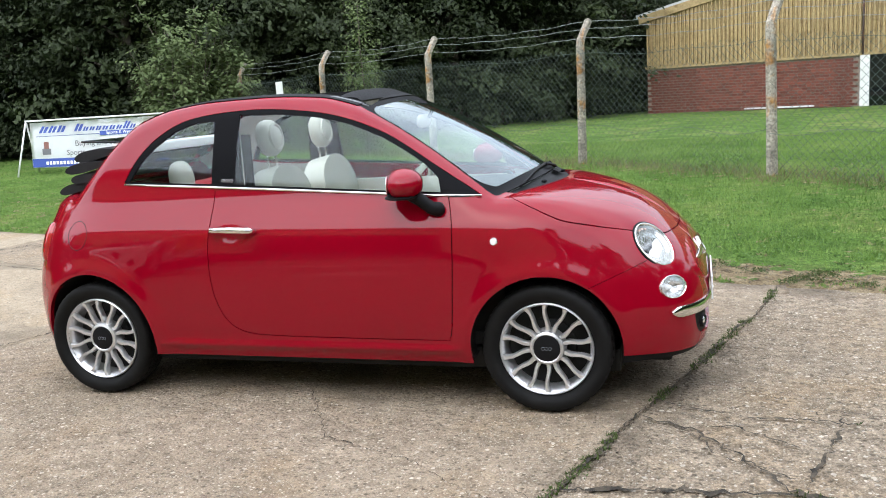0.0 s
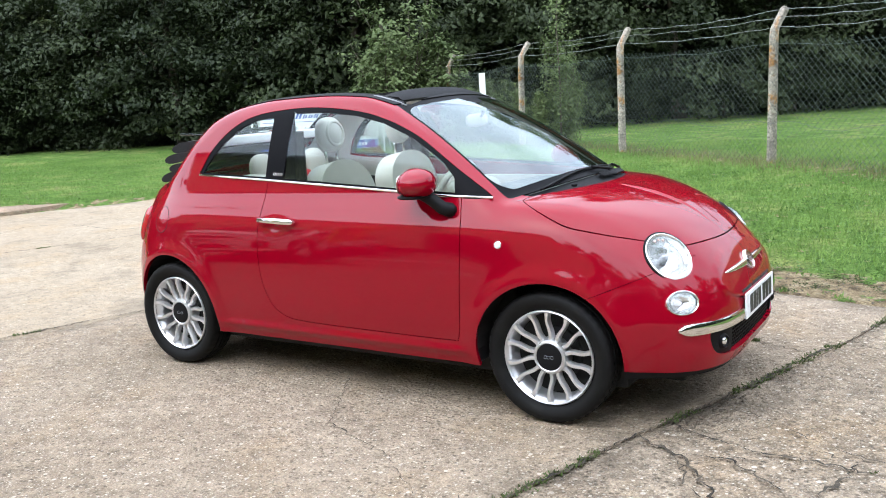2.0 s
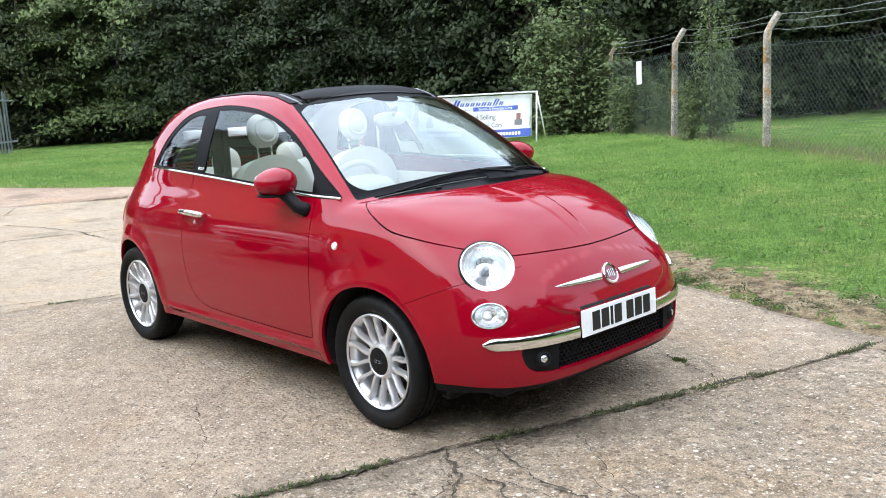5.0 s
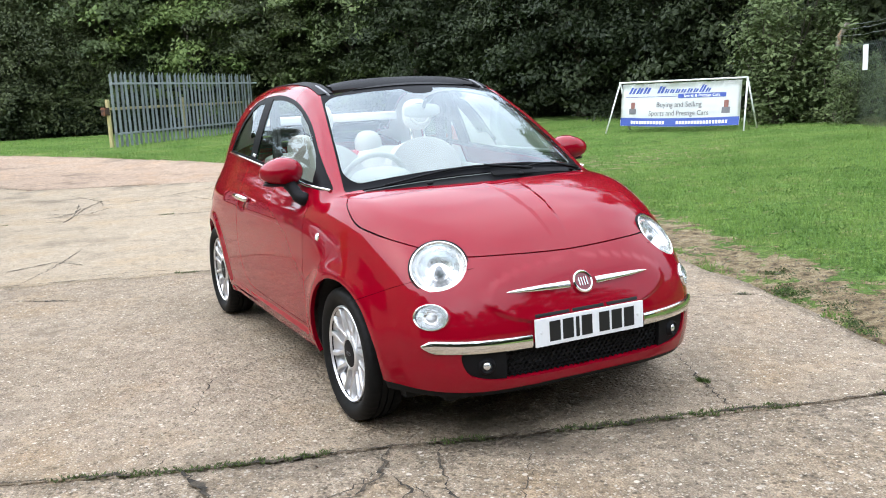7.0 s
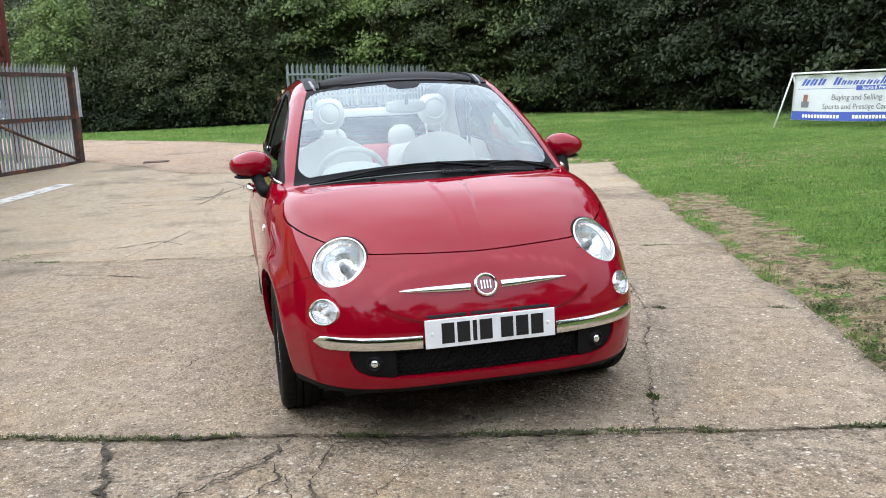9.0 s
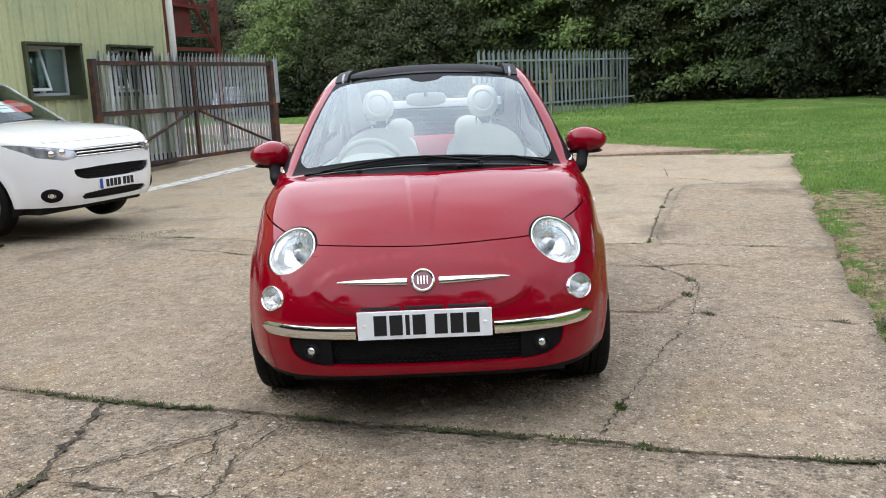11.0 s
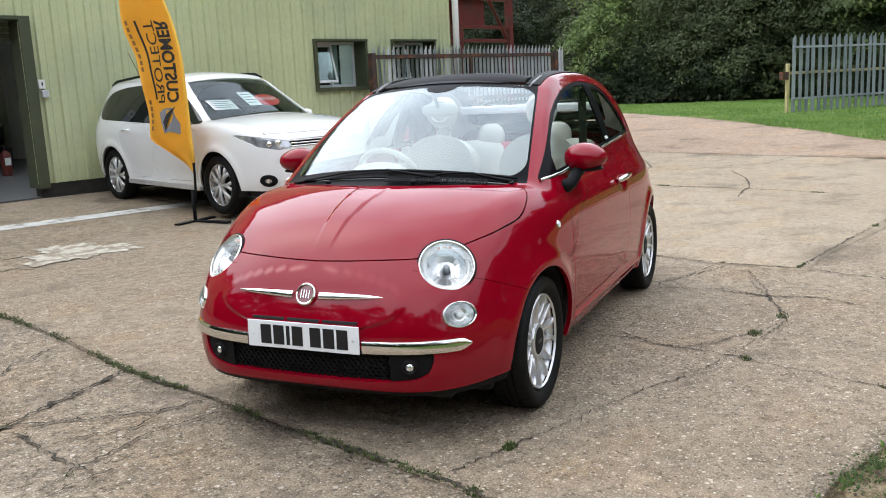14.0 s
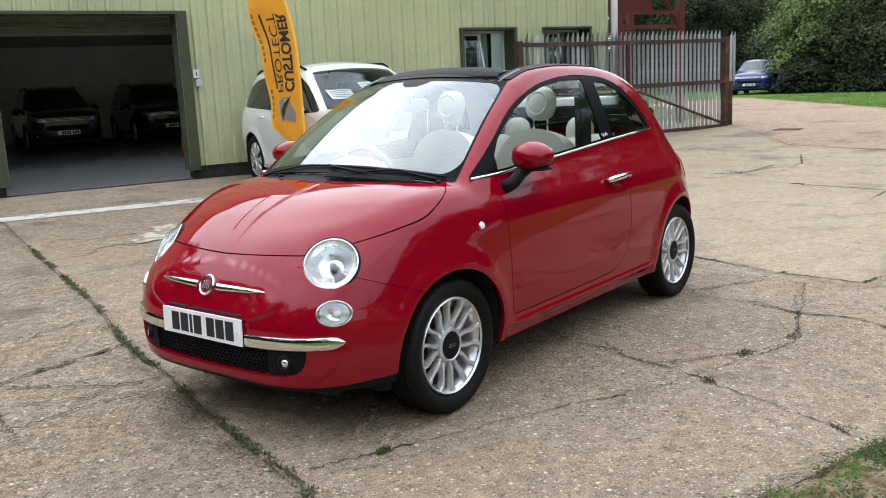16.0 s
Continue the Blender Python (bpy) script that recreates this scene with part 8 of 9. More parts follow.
# ---- advertising banner on a tube frame ----
BAN = Matrix.Translation((-10.29, 11.42, float(land(-10.3, 11.42)) - 0.01)) @ pose(0, 0, 0, 0, 0, 18.4)
stand = thing("banner_stand", "white banner with blue print on a white tube frame", "banner", BAN)
part("top_bar", tube([(-1.55, 0, 1.12), (1.55, 0, 1.12)], 0.02, 10), WHITE_PAINT, stand)
for x, s in ((-1.53, -1), (1.53, 1)):
    for y in (-0.42, 0.42):
        part("leg", tube([(x, 0, 1.12), (x + 0.13 * s * (1 if y < 0 else 0.2), y, 0.0)], 0.018, 8), WHITE_PAINT, stand)


def ban(u, v):
    """A point on the banner's sheet."""
    return Vector((u, -0.03 - 0.16 * (1.10 - v) / 1.0 + 0.012 * math.sin(u * 4 + v * 5), v - 0.03 * math.sin((u + 1.45) / 2.9 * math.pi) * (1.1 - v)))


def ban_sheet(name, u0, u1, v0, v1, mat, parent, off=0.0, label=""):
    bm = bmesh.new()
    n = max(2, int((u1 - u0) / 0.08))
    rows = [[bm.verts.new(ban(u0 + (u1 - u0) * i / n, v0 + (v1 - v0) * j / 6) - Vector((0, off, 0))) for j in range(7)] for i in range(n + 1)]
    for a, b in zip(rows, rows[1:]):
        for j in range(6):
            bm.faces.new((a[j], b[j], b[j + 1], a[j + 1])).smooth = True
    if not off:
        bmesh.ops.solidify(bm, geom=bm.faces[:], thickness=-0.003)
    return part(name, bm, mat, parent, label)


vinyl = ban_sheet("banner_sheet", -1.44, 1.44, 0.16, 1.08, BANNER, stand, 0.0, "white vinyl sheet")
ban_sheet("blue_band", -1.43, 1.43, 0.165, 0.34, BLUE_INK, vinyl, 0.006, "blue band")
ban_sheet("blue_rule", -1.32, 0.0, 0.79, 0.80, BLUE_INK, vinyl, 0.006)
ban_sheet("blue_box", 0.0, 1.1, 0.755, 0.845, BLUE_INK, vinyl, 0.006, "blue box")


def on_banner(ob, u0, v0):
    for v in ob.data.vertices:
        v.co = ban(u0 + v.co.x, v0 + v.co.y) - Vector((0, 0.012, 0))


for text, size, u, v, mat in (("Buying and Selling", 0.155, 0.02, 0.62, GREY_INK), ("Sports and Prestige Cars", 0.145, 0.02, 0.44, GREY_INK), ("Sports & Prestige Cars", 0.09, 0.55, 0.80, BANNER)):
    on_banner(words(text, size, None, mat, vinyl), u, v)
def slant_bar(name, u0, u1, v0, v1, mat, parent, label):
    """A leaning bar of print on the banner."""
    bm = bmesh.new()
    rows = [[bm.verts.new(ban(u + 0.55 * (v - v0), v) - Vector((0, 0.006, 0))) for u in (u0, u1)] for v in (v0, (v0 + v1) / 2, v1)]
    for a, b in zip(rows, rows[1:]):
        bm.faces.new((a[0], a[1], b[1], b[0]))
    part(name, bm, mat, parent, label)


u = -1.26
for w, h in ((0.15, 0.135), (0.14, 0.135), (0.15, 0.135), (0.0, 0.0), (0.15, 0.15), (0.10, 0.085), (0.10, 0.08), (0.10, 0.085), (0.11, 0.08), (0.11, 0.085), (0.10, 0.08), (0.11, 0.15), (0.10, 0.085)):
    if w:
        slant_bar("name_bar", u, u + w * 0.38, 0.865, 0.865 + h, BLUE_INK, vinyl, "plain blue bar")
        slant_bar("name_bar", u + w * 0.55, u + w * 0.95, 0.865, 0.865 + h * 0.9, BLUE_INK, vinyl, "plain blue bar")
    u += (w or 0.14) + 0.035
for u0, n in ((-1.15, 12), (-0.02, 17)):
    for k in range(n):
        ban_sheet("contact_bar", u0 + k * 0.072, u0 + k * 0.072 + 0.05, 0.215, 0.28, BANNER, vinyl, 0.012, "plain white bar")
for u0 in (-1.12, 1.12):
    ban_sheet("crest", u0 - 0.09, u0 + 0.09, 0.42, 0.54, GREY_INK, vinyl, 0.006, "dark crest shape")
    ban_sheet("crest_top", u0 - 0.05, u0 + 0.05, 0.54, 0.68, material("crest_rust", (0.22, 0.09, 0.07), 0.6), vinyl, 0.006)

# ---- brick and yellow-clad building beyond the fence ----
HALL = pose(0.36, 22.1, 0.50, 0, 0, -19.2)
hall = thing("brick_building", "building of red brick below and faded yellow cladding above", "building", HALL)
part("mortar_wall", box((0.0, 0.015, -0.3), (16.0, 0.25, 1.26)), MORTAR, hall, "brick wall")
side = part("side_wall", box((0.0, 0.25, -0.3), (0.22, 14, 2.62)), BRICK, hall, "shaded brick side wall")
brick_me = bpy.data.meshes.new("brick")
b2 = box((0.0, 0.0, 0.0), (0.215, 0.06, 0.065), 0.004)
b2.to_mesh(brick_me)
b2.free()
brick_me.materials.append(BRICK)
rnd = random.Random(6)
kit = []
for r in range(-1, 16):
    for c in range(-1, 32):
        x = c * 0.225 + (0.1125 if r % 2 else 0.0)
        if x > -0.01 and x < 5.5:
            kit.append((x, 0.0, r * 0.075 - 0.005))
near = [p for p in kit if 1.4 < p[0] < 5.0][:300]
rest = [p for p in kit if p not in near]
for p in near:
    part("brick", brick_me, None, hall, m=Matrix.Translation((p[0], p[1] - 0.004 * rnd.random(), p[2])))
bm = bmesh.new()
for x, y, z in rest + [(c * 0.225 + (0.1125 if r % 2 else 0), 0.0, r * 0.075 - 0.005) for r in range(-1, 16) for c in range(30, 70)]:
    add_box(bm, (x, y, z), (x + 0.215, y + 0.06, z + 0.065))
tagged(part("brick_rest", bm, BRICK, hall, "courses of red brick"), kind="stuff")
part("cladding_rail", box((-0.05, -0.06, 1.24), (16.0, 0.1, 1.31), 0.006), YELLOW_CLAD, hall, "yellow flashing")
bm = bmesh.new()
x = 0.0
while x < 16.0:
    top = 2.62 + 0.205 * x
    add_box(bm, (x, -0.02, 1.31), (x + 0.105, 0.03, top))
    add_box(bm, (x + 0.025, -0.075, 1.31), (x + 0.07, -0.018, top + 0.01))
    x += 0.11
tagged(part("cladding_rest", bm, YELLOW_CLAD, hall, "vertical yellow cladding ribs"), kind="stuff")
part("barge_board", box((-0.2, -0.12, -0.09), (16.6, 0.12, 0.12), 0.01, Matrix.Translation((0, 0, 2.66)) @ pose(0, 0, 0, 0, -11.6, 0)), YELLOW_CLAD, hall, "yellow barge board")
part("roof", box((-0.3, 0.0, 0.0), (16.8, 14, 0.12), 0.0, Matrix.Translation((0, 0, 2.74)) @ pose(0, 0, 0, 0, -11.6, 0)), GALV, hall, "grey roof")
part("pilaster", box((5.68, -0.08, -0.1), (5.90, 0.08, 1.24), 0.005), WHITE_PAINT, hall, "white door post")
part("door", box((5.90, -0.03, -0.1), (6.62, 0.012, 1.235), 0.004), DARK_GLASS, hall, "dark glazed door")
part("door_frame", box((6.62, -0.05, -0.1), (6.70, 0.05, 1.24), 0.004), SALE_RED, hall)
part("skirting", box((2.8, -0.10, 0.0), (4.6, -0.05, 0.04), 0.004), WHITE_PAINT, hall, "white board at the foot of the wall")
part("vertical_pipe", tube([(5.74, -0.1, 1.25), (5.74, -0.1, 2.7)], 0.025, 8), RUST, hall)


# ---- plants ----
def leaves_mesh(name, centres, spread, count, size, rng, droop=0.35, squash=0.7):
    """Many small pointed leaves gathered in clumps round some centres."""
    c = np.repeat(np.asarray(centres, float), count, 0)
    n = len(c)
    off = rng.normal(0, 1, (n, 3)) * np.repeat(np.asarray(spread, float), count)[:, None] * (1, 1, squash)
    p = c + off
    p[:, 2] = np.maximum(p[:, 2], 0.02)
    face = off / (np.linalg.norm(off, axis=1, keepdims=True) + 1e-6) * 0.45 + rng.normal(0, 0.38, (n, 3)) + (0, 0, 0.95)
    face[:, :2] += 0.5 * p[:, :2] / (np.linalg.norm(p[:, :2], axis=1, keepdims=True) + 0.3)
    face /= np.linalg.norm(face, axis=1, keepdims=True)
    way = np.cross(face, rng.normal(0, 1, (n, 3)))
    way /= np.linalg.norm(way, axis=1, keepdims=True) + 1e-9
    way[:, 2] -= droop
    way /= np.linalg.norm(way, axis=1, keepdims=True)
    side = np.cross(face, way)
    side /= np.linalg.norm(side, axis=1, keepdims=True) + 1e-9
    s = (size * rng.uniform(0.6, 1.3, n))[:, None]
    up = np.cross(side, way) * s * 0.10
    v = np.stack([p - way * s * 0.5, p + side * s * 0.30 + up, p + way * s * 0.55, p - side * s * 0.30 + up], 1).reshape(-1, 3)
    q = np.arange(n * 4).reshape(-1, 4)
    return quads_mesh(name, v, q, False)


def crown_points(rng, height, radius, foot, boughs, gap=0.5):
    """Clump centres along drooping boughs that leave the stem in uneven layers, with dark gaps between them."""
    pts, layer = [], foot
    while layer < height:
        share = (layer - foot) / (height - foot)
        reach = radius * (0.80 + 0.34 * math.sin(3.1 * share + 0.5)) * (1 - 0.75 * max(0.0, share - 0.62) / 0.38)
        count = max(4, int(boughs * reach / radius))
        start = rng.uniform(0, 6.28)
        for k in range(count):
            a = start + 2 * math.pi * (k + rng.uniform(-0.35, 0.35)) / count
            out = reach * rng.uniform(0.62, 1.12)
            z0 = layer + rng.uniform(-0.35, 0.55)
            rise, droop, wide = rng.uniform(0.1, 0.5), rng.uniform(0.25, 0.75), rng.uniform(0.25, 0.5)
            for t in (0.42, 0.58, 0.72, 0.84, 0.94, 1.02):
                for s in ((-1, 0, 1) if t < 0.9 else (-0.5, 0.5)):
                    r, side = out * t, s * wide * (1.25 - t * 0.7) + rng.normal(0, 0.08)
                    z = z0 + rise * math.sin(2.4 * t) - droop * t * t - 0.12 * abs(s) + rng.normal(0, 0.06)
                    if z > 0.1:
                        pts.append((r * math.cos(a) - side * math.sin(a), r * math.sin(a) + side * math.cos(a), z))
        layer += gap * rng.uniform(0.8, 1.5)
    return np.array(pts)


def trunk_mesh(rng, height, thick, lean=0.4, limbs=6):
    bm = bmesh.new()
    pts, radii = [], []
    for k in range(9):
        t = k / 8
        pts.append((lean * t * math.sin(2 * t) + 0.06 * math.sin(5 * t), lean * 0.4 * math.sin(3 * t), height * 0.85 * t - 0.1))
        radii.append(thick * (1 - 0.82 * t) * (1.35 if k == 0 else 1.0))
    add_tube(bm, pts, radii, 9)
    for k in range(limbs):
        i = 2 + k % 6
        a = rng.uniform(0, 6.28)
        s, r = Vector(pts[i]), height * rng.uniform(0.14, 0.26)
        e = s + Vector((r * math.cos(a), r * math.sin(a), r * 0.75))
        m = s.lerp(e, 0.5) + Vector((0, 0, -0.08 * r))
        add_tube(bm, [s, m, e], [radii[i] * 0.55, radii[i] * 0.35, radii[i] * 0.12], 6)
    return bm


def tree_kind(seed, height, radius, foot, boughs, per, size, mat, thick=0.14, spread=0.2, gap=0.62):
    rng = np.random.default_rng(seed)
    pts = crown_points(rng, height, radius, foot, boughs, gap)
    leaf = leaves_mesh("crown", pts, spread * rng.uniform(0.6, 1.3, len(pts)), per, size, rng, 0.55, 0.5)
    leaf.materials.append(mat)
    bark = trunk_mesh(rng, height, thick)
    me = bpy.data.meshes.new("trunk")
    bark.to_mesh(me)
    bark.free()
    me.materials.append(BARK)
    return me, leaf


def plant(name, kind, x, y, turn, size, label, category="tree", group="", wide=1.0):
    ob = thing(name, label, category, Matrix.Translation((x, y, float(land(x, y)) - 0.03)) @ pose(0, 0, 0, 0, 0, turn) @ Matrix.Diagonal((size * wide, size * wide, size, 1)), group)
    part("trunk", kind[0], None, ob)
    part("crown", kind[1], None, ob)
    return ob


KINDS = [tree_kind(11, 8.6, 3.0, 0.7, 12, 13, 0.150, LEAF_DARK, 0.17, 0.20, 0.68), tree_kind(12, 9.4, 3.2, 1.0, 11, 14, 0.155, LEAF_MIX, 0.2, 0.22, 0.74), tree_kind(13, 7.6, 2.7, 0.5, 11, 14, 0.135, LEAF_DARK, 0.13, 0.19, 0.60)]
WEST = [tree_kind(19, 8.4, 3.0, 0.7, 12, 13, 0.165, LEAF_WEST, 0.17, 0.21, 0.66), tree_kind(20, 9.2, 3.2, 0.9, 11, 14, 0.16, LEAF_MID, 0.2, 0.22, 0.70), tree_kind(22, 7.8, 2.8, 0.6, 11, 14, 0.15, LEAF_MIX, 0.2, 0.20, 0.62)]
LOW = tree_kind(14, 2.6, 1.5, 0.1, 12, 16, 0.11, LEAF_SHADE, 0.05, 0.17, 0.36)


def shrub_kind(seed, height, fan, stems, mat):
    """An airy shrub: several thin stems that fan out, leafy along their length."""
    rng = np.random.default_rng(seed)
    bark, pts, spread = bmesh.new(), [], []
    for k in range(stems):
        a, tall = rng.uniform(0, 6.28), height * rng.uniform(0.45, 1.0)
        lean = fan * rng.uniform(0.2, 1.0) * (1.2 - 0.5 * tall / height)
        line = [(lean * t ** 1.4 * math.cos(a) + 0.05 * math.sin(7 * t + k), lean * t ** 1.4 * math.sin(a) + 0.05 * math.cos(6 * t + k), tall * t - 0.05) for t in (0, 0.2, 0.4, 0.6, 0.8, 1.0)]
        add_tube(bark, line, [0.016, 0.014, 0.011, 0.008, 0.005, 0.003], 5)
        for _ in range(26):
            t = rng.uniform(0.12, 1.0)
            i = min(4, int(t * 5))
            p = np.array(line[i]) + (np.array(line[i + 1]) - np.array(line[i])) * (t * 5 - i)
            pts.append(p + rng.normal(0, 0.10 * (1.2 - 0.7 * t), 3)), spread.append(0.10 * (1.25 - 0.7 * t))
    leaf = leaves_mesh("crown", pts, spread, 13, 0.075, rng)
    leaf.materials.append(mat)
    me = bpy.data.meshes.new("trunk")
    bark.to_mesh(me)
    bark.free()
    me.materials.append(BARK)
    return me, leaf


SHRUB = shrub_kind(15, 2.3, 0.85, 15, LEAF_LIGHT)
SHRUB_TALL = shrub_kind(16, 2.5, 0.5, 11, LEAF_LIGHT)
HEDGE = [tree_kind(17, 6.2, 2.3, 0.5, 13, 13, 0.13, LEAF_MID, 0.10, 0.2, 0.42), tree_kind(18, 5.0, 2.1, 0.3, 13, 13, 0.12, LEAF_MIX, 0.08, 0.2, 0.42)]
rnd = random.Random(8)
line = [(-40, -4.5), (-36.5, -3.0), (-34.0, -1.0), (-33.2, 2.5), (-32.0, 5.6), (-29.6, 8.2), (-28.0, 10.6), (-25.0, 11.9), (-22.0, 14.4), (-19.0, 15.2), (-16.2, 15.9), (-13.0, 16.6), (-10.0, 17.4), (-7.2, 18.4), (-4.8, 20.4), (-2.6, 22.6), (-0.8, 25.4), (0.5, 29.0)]
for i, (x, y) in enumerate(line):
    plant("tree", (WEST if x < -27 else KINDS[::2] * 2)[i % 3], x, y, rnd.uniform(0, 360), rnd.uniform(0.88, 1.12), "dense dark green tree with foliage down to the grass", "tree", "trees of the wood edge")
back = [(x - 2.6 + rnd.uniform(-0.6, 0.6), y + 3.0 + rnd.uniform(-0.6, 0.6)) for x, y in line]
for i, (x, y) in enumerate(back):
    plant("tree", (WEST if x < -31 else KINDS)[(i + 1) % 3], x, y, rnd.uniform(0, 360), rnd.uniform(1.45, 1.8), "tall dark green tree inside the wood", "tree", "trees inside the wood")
for i, (x, y) in enumerate([(-44, -8.0), (-47, -12.5), (-50, -17), (-41, -16.5), (-45, -20)]):
    plant("tree", KINDS[i % 3], x, y, rnd.uniform(0, 360), rnd.uniform(1.0, 1.25), "dark green tree beyond the far parked cars", "tree", "trees by the drive")
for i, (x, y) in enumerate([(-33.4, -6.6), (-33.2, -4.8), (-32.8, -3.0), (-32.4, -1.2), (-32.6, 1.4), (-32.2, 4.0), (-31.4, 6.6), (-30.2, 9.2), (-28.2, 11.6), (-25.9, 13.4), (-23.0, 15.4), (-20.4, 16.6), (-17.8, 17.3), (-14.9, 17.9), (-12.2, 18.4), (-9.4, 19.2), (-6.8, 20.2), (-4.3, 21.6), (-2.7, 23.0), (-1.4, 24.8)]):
    plant("bush", LOW, x + 0.5, y - 0.6, rnd.uniform(0, 360), rnd.uniform(0.85, 1.1), "low bush at the wood edge, leaves darkened for the shade there", "bush", "bushes at the wood edge", 1.1)
for i, (x, y, s, w) in enumerate([(-9.5, 13.4, 1.55, 1.15), (-8.6, 14.0, 1.35, 1.2), (-10.4, 14.4, 1.3, 1.2), (-8.0, 14.3, 0.75, 1.1), (-6.6, 13.3, 0.65, 1.1), (-5.9, 12.7, 0.62, 1.0), (-4.35, 11.75, 0.95, 0.75), (-4.75, 11.35, 0.6, 0.9), (-7.3, 13.0, 0.6, 1.2), (-10.2, 14.9, 1.4, 1.0)]):
    plant("shrub", (SHRUB, SHRUB_TALL)[i % 2], x, y, rnd.uniform(0, 360), s, "light green leafy shrub growing through the wire fence", "shrub", "shrubs along the wire fence", w)
for i, (x, y, s) in enumerate([(-34.2, -7.0, 1.0), (-33.6, -5.2, 1.05), (-33.0, -3.2, 1.0), (-32.2, -1.0, 1.05), (-36.5, -8.6, 1.0), (-32.4, 1.4, 0.9)]):
    plant("hedge_tree", HEDGE[i > 0], x, y, rnd.uniform(0, 360), s, "leafy green hedge tree beside the drive", "tree", "hedge by the drive")
# an unseen belt of trees closes the yard behind the camera, added to darken the car's reflections
for k in range(20):
    a = radians(-112 + 9.2 * k)
    x, y = 3 + 27 * math.cos(a), -1 + 27 * math.sin(a)
    local = WALL.inverted() @ Vector((x, y, 0))
    if y < 15 and not (-12.5 < local.x < 12.5 and -3.0 < local.y < 23.5):
        plant("tree", KINDS[k % 3], x, y, rnd.uniform(0, 360), rnd.uniform(1.7, 2.1), "dark green tree of the unseen belt added round the yard", "tree", "trees round the yard")
# a tall thin sapling by the fence
rng = np.random.default_rng(21)
pts = np.array([(0.10 * math.sin(k * 1.9), 0.10 * math.cos(k * 2.3), 0.25 + k * 0.098) for k in range(32)])
leaf = leaves_mesh("crown", np.vstack([pts + rng.normal(0, 0.12, pts.shape) * (1, 1, 0.4) for _ in range(4)]), np.full(len(pts) * 4, 0.11), 11, 0.07, rng)
leaf.materials.append(LEAF_LIGHT)
stem = tube([(0, 0, -0.1), (0.03, 0.02, 1.2), (-0.02, 0.0, 2.4), (0.02, 0.03, 3.4)], [0.025, 0.02, 0.012, 0.004], 7)
me = bpy.data.meshes.new("trunk")
stem.to_mesh(me)
stem.free()
me.materials.append(BARK)
plant("sapling", (me, leaf), -4.30, 11.35, 40, 0.93, "tall thin light green sapling beside the wire fence", "sapling")

# a dark sheet behind all the trees, in place of the wood's shaded depth
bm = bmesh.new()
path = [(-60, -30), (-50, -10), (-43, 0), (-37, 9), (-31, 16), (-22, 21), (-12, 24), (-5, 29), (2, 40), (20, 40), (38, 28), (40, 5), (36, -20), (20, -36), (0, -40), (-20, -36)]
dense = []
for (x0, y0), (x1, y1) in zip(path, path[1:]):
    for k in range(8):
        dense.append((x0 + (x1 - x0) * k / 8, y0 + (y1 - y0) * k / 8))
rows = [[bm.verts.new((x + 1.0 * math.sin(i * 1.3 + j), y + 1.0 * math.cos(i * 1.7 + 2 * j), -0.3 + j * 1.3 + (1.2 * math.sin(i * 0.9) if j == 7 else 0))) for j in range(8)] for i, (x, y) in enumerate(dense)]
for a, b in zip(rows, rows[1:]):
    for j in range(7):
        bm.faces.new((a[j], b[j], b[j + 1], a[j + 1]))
tagged(part("backdrop", bm, material("wood_shade", (0.02, 0.032, 0.012), 0.95, vary=0.5, scale=0.7, grain=0.5, grain_scale=6)), "dark green sheet standing for the shaded depth behind the trees", "woodland", kind="structure")

# ---- grass ----
def blades(name, xy, tall, rng, label, wide=0.0045, mat=GRASS):
    n = len(xy)
    z = land(xy[:, 0], xy[:, 1]) + 0.012 + 0.02 * wavy(xy[:, 0], xy[:, 1], 1.4)
    h = tall * rng.uniform(0.45, 1.15, n)
    a = rng.uniform(0, 2 * math.pi, n)
    base = np.stack([xy[:, 0], xy[:, 1], z - 0.01], 1)
    side = np.stack([np.cos(a), np.sin(a), 0 * a], 1) * wide * rng.uniform(0.6, 1.4, n)[:, None]
    tip = base + np.stack([rng.normal(0, 0.4, n) * h, rng.normal(0, 0.4, n) * h, h], 1)
    v = np.stack([base - side, base + side, tip], 1).reshape(-1, 3)
    ob = part(name, quads_mesh(name, v, np.arange(3 * n).reshape(-1, 3)), mat)
    return tagged(ob, label, "grass", kind="stuff")


rng = np.random.default_rng(4)


def bare_at(x, y):
    return bare_strip(x, y, yard_distance(x, y)) + 0.25 * wavy(x, y, 4.0)


xy = np.stack([rng.uniform(-6, 7, 190000), rng.uniform(0.2, 12, 190000)], 1)
xy = xy[(yard_distance(xy[:, 0], xy[:, 1]) > 0.02) & (bare_at(xy[:, 0], xy[:, 1]) < rng.uniform(0.2, 0.6, len(xy)))]
xy = xy[(xy[:, 1] > 3.2) | (xy[:, 0] < 0.0) | (yard_distance(xy[:, 0], xy[:, 1]) > 0.9) | (rng.uniform(0, 1, len(xy)) < 0.25)]
blades("grass", xy, 0.062, rng, "short mown green grass blades of the lawn", 0.006)
xy = np.stack([rng.uniform(-17, -6, 110000), rng.uniform(0.0, 14.5, 110000)], 1)
xy = xy[yard_distance(xy[:, 0], xy[:, 1]) > 0.03]
blades("grass", xy, 0.05, rng, "short mown green grass blades farther off", 0.009)
xy = np.stack([rng.uniform(-30, -14, 60000), rng.uniform(-8, 12, 60000)], 1)
xy = xy[(yard_distance(xy[:, 0], xy[:, 1]) > 0.05) & (yard_distance(xy[:, 0], xy[:, 1]) < 9)]
blades("grass", xy, 0.07, rng, "rough grass verge by the drive", 0.011)
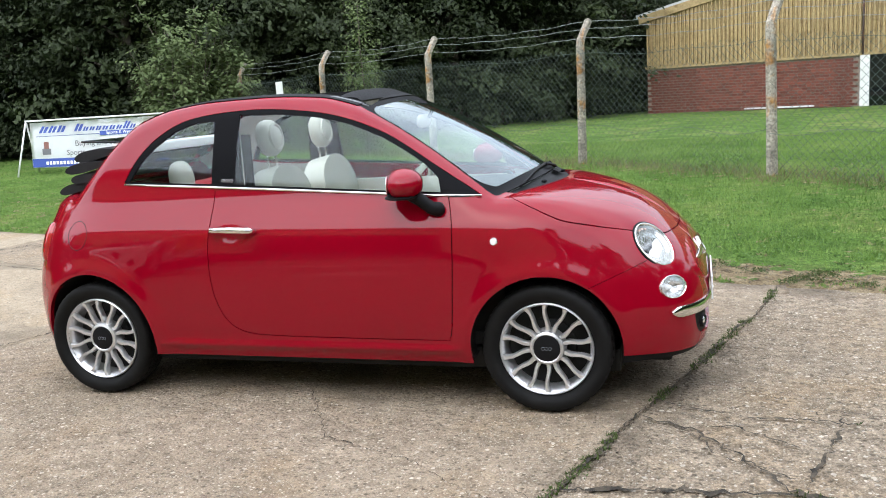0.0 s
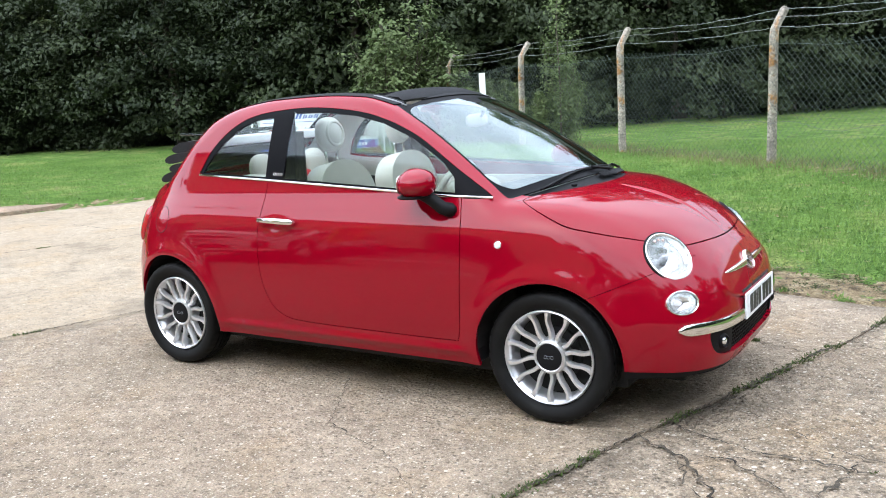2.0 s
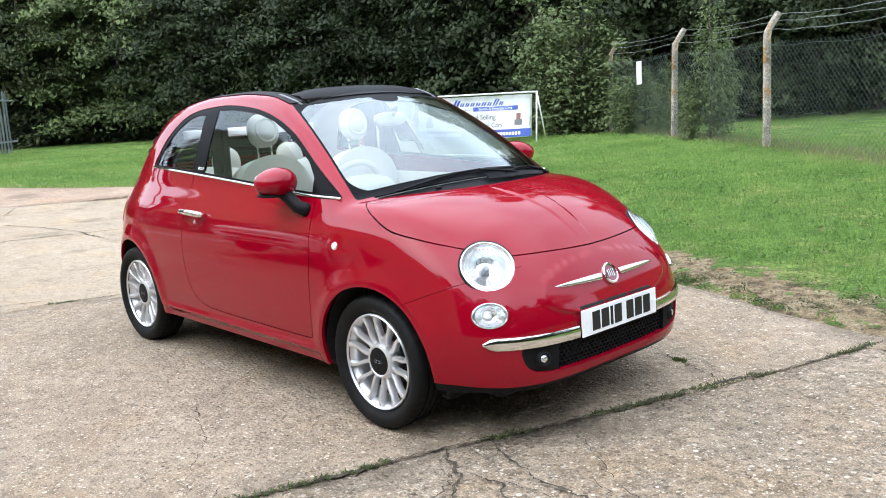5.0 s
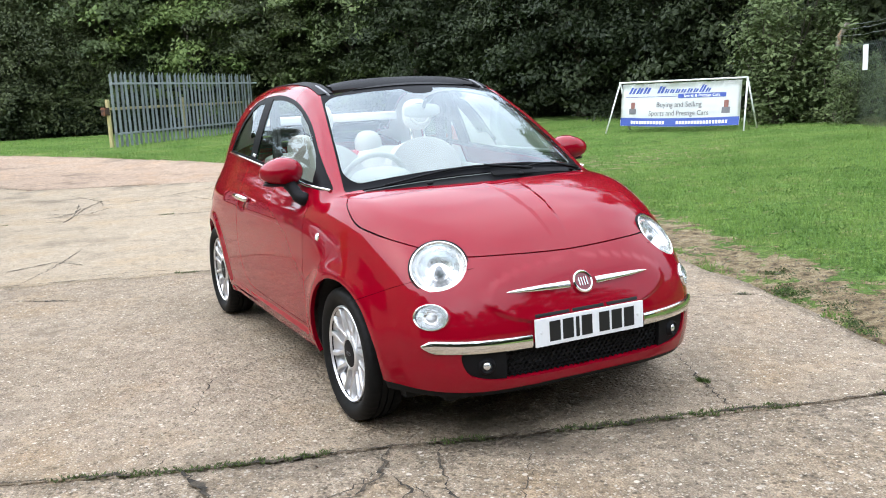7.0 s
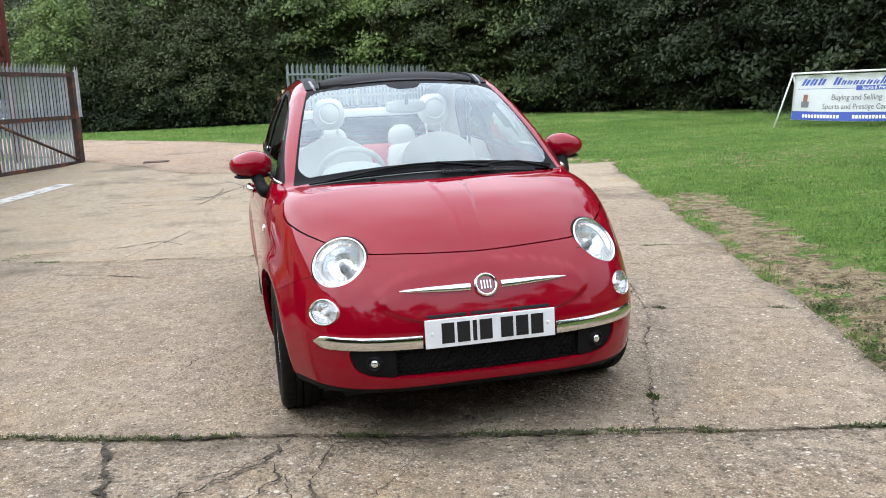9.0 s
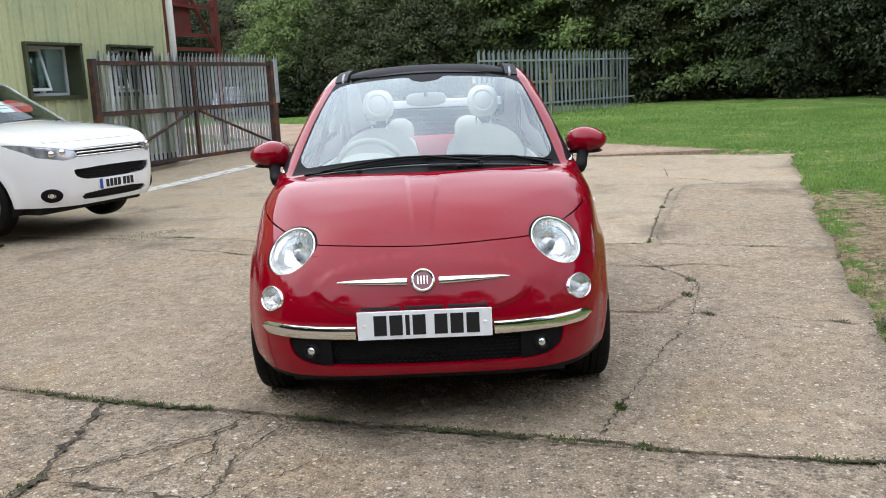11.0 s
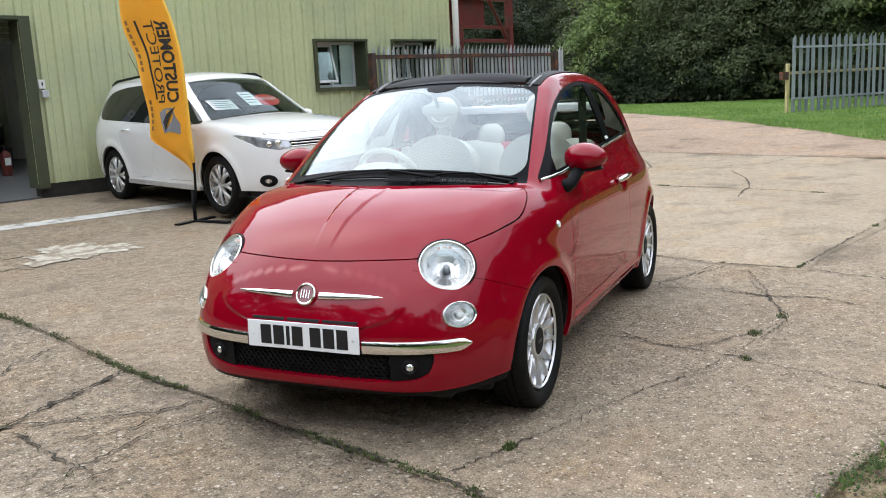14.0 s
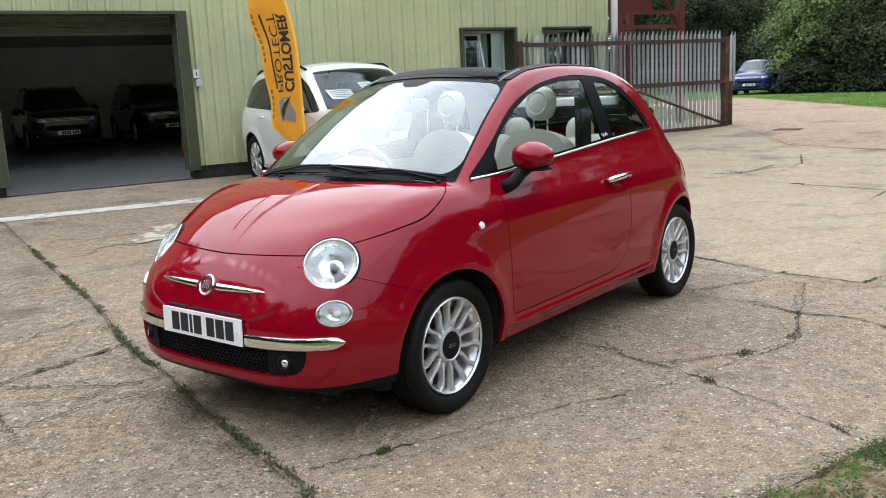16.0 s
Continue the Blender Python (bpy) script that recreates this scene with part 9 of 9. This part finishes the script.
# low moss and weeds in clumps along the broken rim of the concrete
rng = np.random.default_rng(9)
xy = np.stack([rng.uniform(-3, 5, 200000), rng.uniform(0.4, 8, 200000)], 1)
d = yard_distance(xy[:, 0], xy[:, 1])
xy = xy[(d > 0.0) & (d < 0.16) & (wavy(xy[:, 0], xy[:, 1], 5.0) + 0.5 * wavy(xy[:, 1], xy[:, 0], 11.0) > rng.uniform(0.1, 0.9, len(xy)))]
blades("moss", xy, 0.028, rng, "low dark moss and weeds along the concrete rim", 0.006)
t = rng.uniform(-0.9, 5.2, 6500)
base = np.array([POSTS[1][:2]]) + t[:, None] * 3.12 * np.array([[LINE.x, LINE.y]]) + rng.normal(0, 0.22, (6500, 2))
blades("long_grass", base, 0.125, rng, "long dry and green grass along the wire fence", 0.006, leaf_material("long_grass", (0.075, 0.11, 0.035), (0.27, 0.24, 0.12)))
# broad-leaved weeds and clover in low clumps over the lawn beside the concrete
rng = np.random.default_rng(31)
xy = np.stack([rng.uniform(-6, 7, 9000), rng.uniform(0.2, 8.5, 9000)], 1)
d = yard_distance(xy[:, 0], xy[:, 1])
xy = xy[(d > 0.25) & (bare_at(xy[:, 0], xy[:, 1]) < 0.5) & (wavy(xy[:, 0], xy[:, 1], 2.3) + 0.6 * wavy(xy[:, 1], xy[:, 0], 6.0, 1.0) > rng.uniform(-0.2, 0.7, len(xy)))]
z = land(xy[:, 0], xy[:, 1]) + 0.024 + 0.02 * wavy(xy[:, 0], xy[:, 1], 1.4)
clover = leaves_mesh("clover", np.column_stack([xy, z]), rng.uniform(0.03, 0.085, len(xy)), 10, 0.030, rng, 0.1, 0.18)
tagged(part("clover", clover, leaf_material("clover_leaves", (0.07, 0.155, 0.035), (0.20, 0.31, 0.09))), "low broad-leaved weeds and clover in the lawn", "weeds", kind="stuff")
rng = np.random.default_rng(33)
xy = np.stack([rng.uniform(0.2, 5.5, 26000), rng.uniform(0.3, 3.4, 26000)], 1)
d = yard_distance(xy[:, 0], xy[:, 1])
xy = xy[(d > 0.01) & (d < 0.75) & (wavy(xy[:, 0], xy[:, 1], 4.0, 0.6) + 0.6 * wavy(xy[:, 1], xy[:, 0], 9.0, 2.0) > rng.uniform(0.0, 0.7, len(xy)) + 0.5 * np.maximum(d - 0.3, 0))]
z = land(xy[:, 0], xy[:, 1]) + 0.012 + 0.02 * wavy(xy[:, 0], xy[:, 1], 1.4)
low = leaves_mesh("rim_weeds", np.column_stack([xy, z]), rng.uniform(0.012, 0.03, len(xy)), 7, 0.016, rng, 0.1, 0.3)
tagged(part("rim_weeds", low, MOSS), "low mossy weeds on the soil beside the concrete", "weeds", kind="stuff")
# stones and crumbs of concrete lying on the worn soil along the rim
rng = np.random.default_rng(51)
xy = np.stack([rng.uniform(-6, 5.5, 60000), rng.uniform(0.3, 7, 60000)], 1)
d = yard_distance(xy[:, 0], xy[:, 1])
xy = xy[(d > 0.0) & (d < 0.95) & (bare_at(xy[:, 0], xy[:, 1]) > rng.uniform(0.15, 1.0, len(xy)))][:6500]
size = 0.0035 + 0.011 * rng.uniform(0, 1, len(xy)) ** 4
spot = np.column_stack([xy, land(xy[:, 0], xy[:, 1]) + 0.016 * ramp01(yard_distance(xy[:, 0], xy[:, 1]) / 0.3) + 0.02 * wavy(xy[:, 0], xy[:, 1], 1.4) + 0.2 * size])
knobs = np.array([(1, 0, 0), (0, 1, 0), (-1, 0, 0), (0, -1, 0), (0, 0, 0.6), (0, 0, -0.6)])
turn = rng.uniform(0, 2 * math.pi, len(xy))
shape = knobs[None] * rng.uniform(0.6, 1.25, (len(xy), 6, 1))
c, s = np.cos(turn)[:, None], np.sin(turn)[:, None]
shape = np.stack([shape[:, :, 0] * c - 0.7 * shape[:, :, 1] * s, shape[:, :, 0] * s + 0.7 * shape[:, :, 1] * c, shape[:, :, 2]], 2) * size[:, None, None]
sides = np.array([(0, 1, 4), (1, 2, 4), (2, 3, 4), (3, 0, 4), (1, 0, 5), (2, 1, 5), (3, 2, 5), (0, 3, 5)])
faces = (np.arange(len(xy))[:, None, None] * 6 + sides[None]).reshape(-1, 3)
tagged(part("gravel", quads_mesh("gravel", (spot[:, None] + shape).reshape(-1, 3), faces), leaf_material("rim_stones", (0.085, 0.066, 0.046), (0.34, 0.29, 0.22))), "small stones and crumbs on the worn soil", "gravel", kind="stuff")
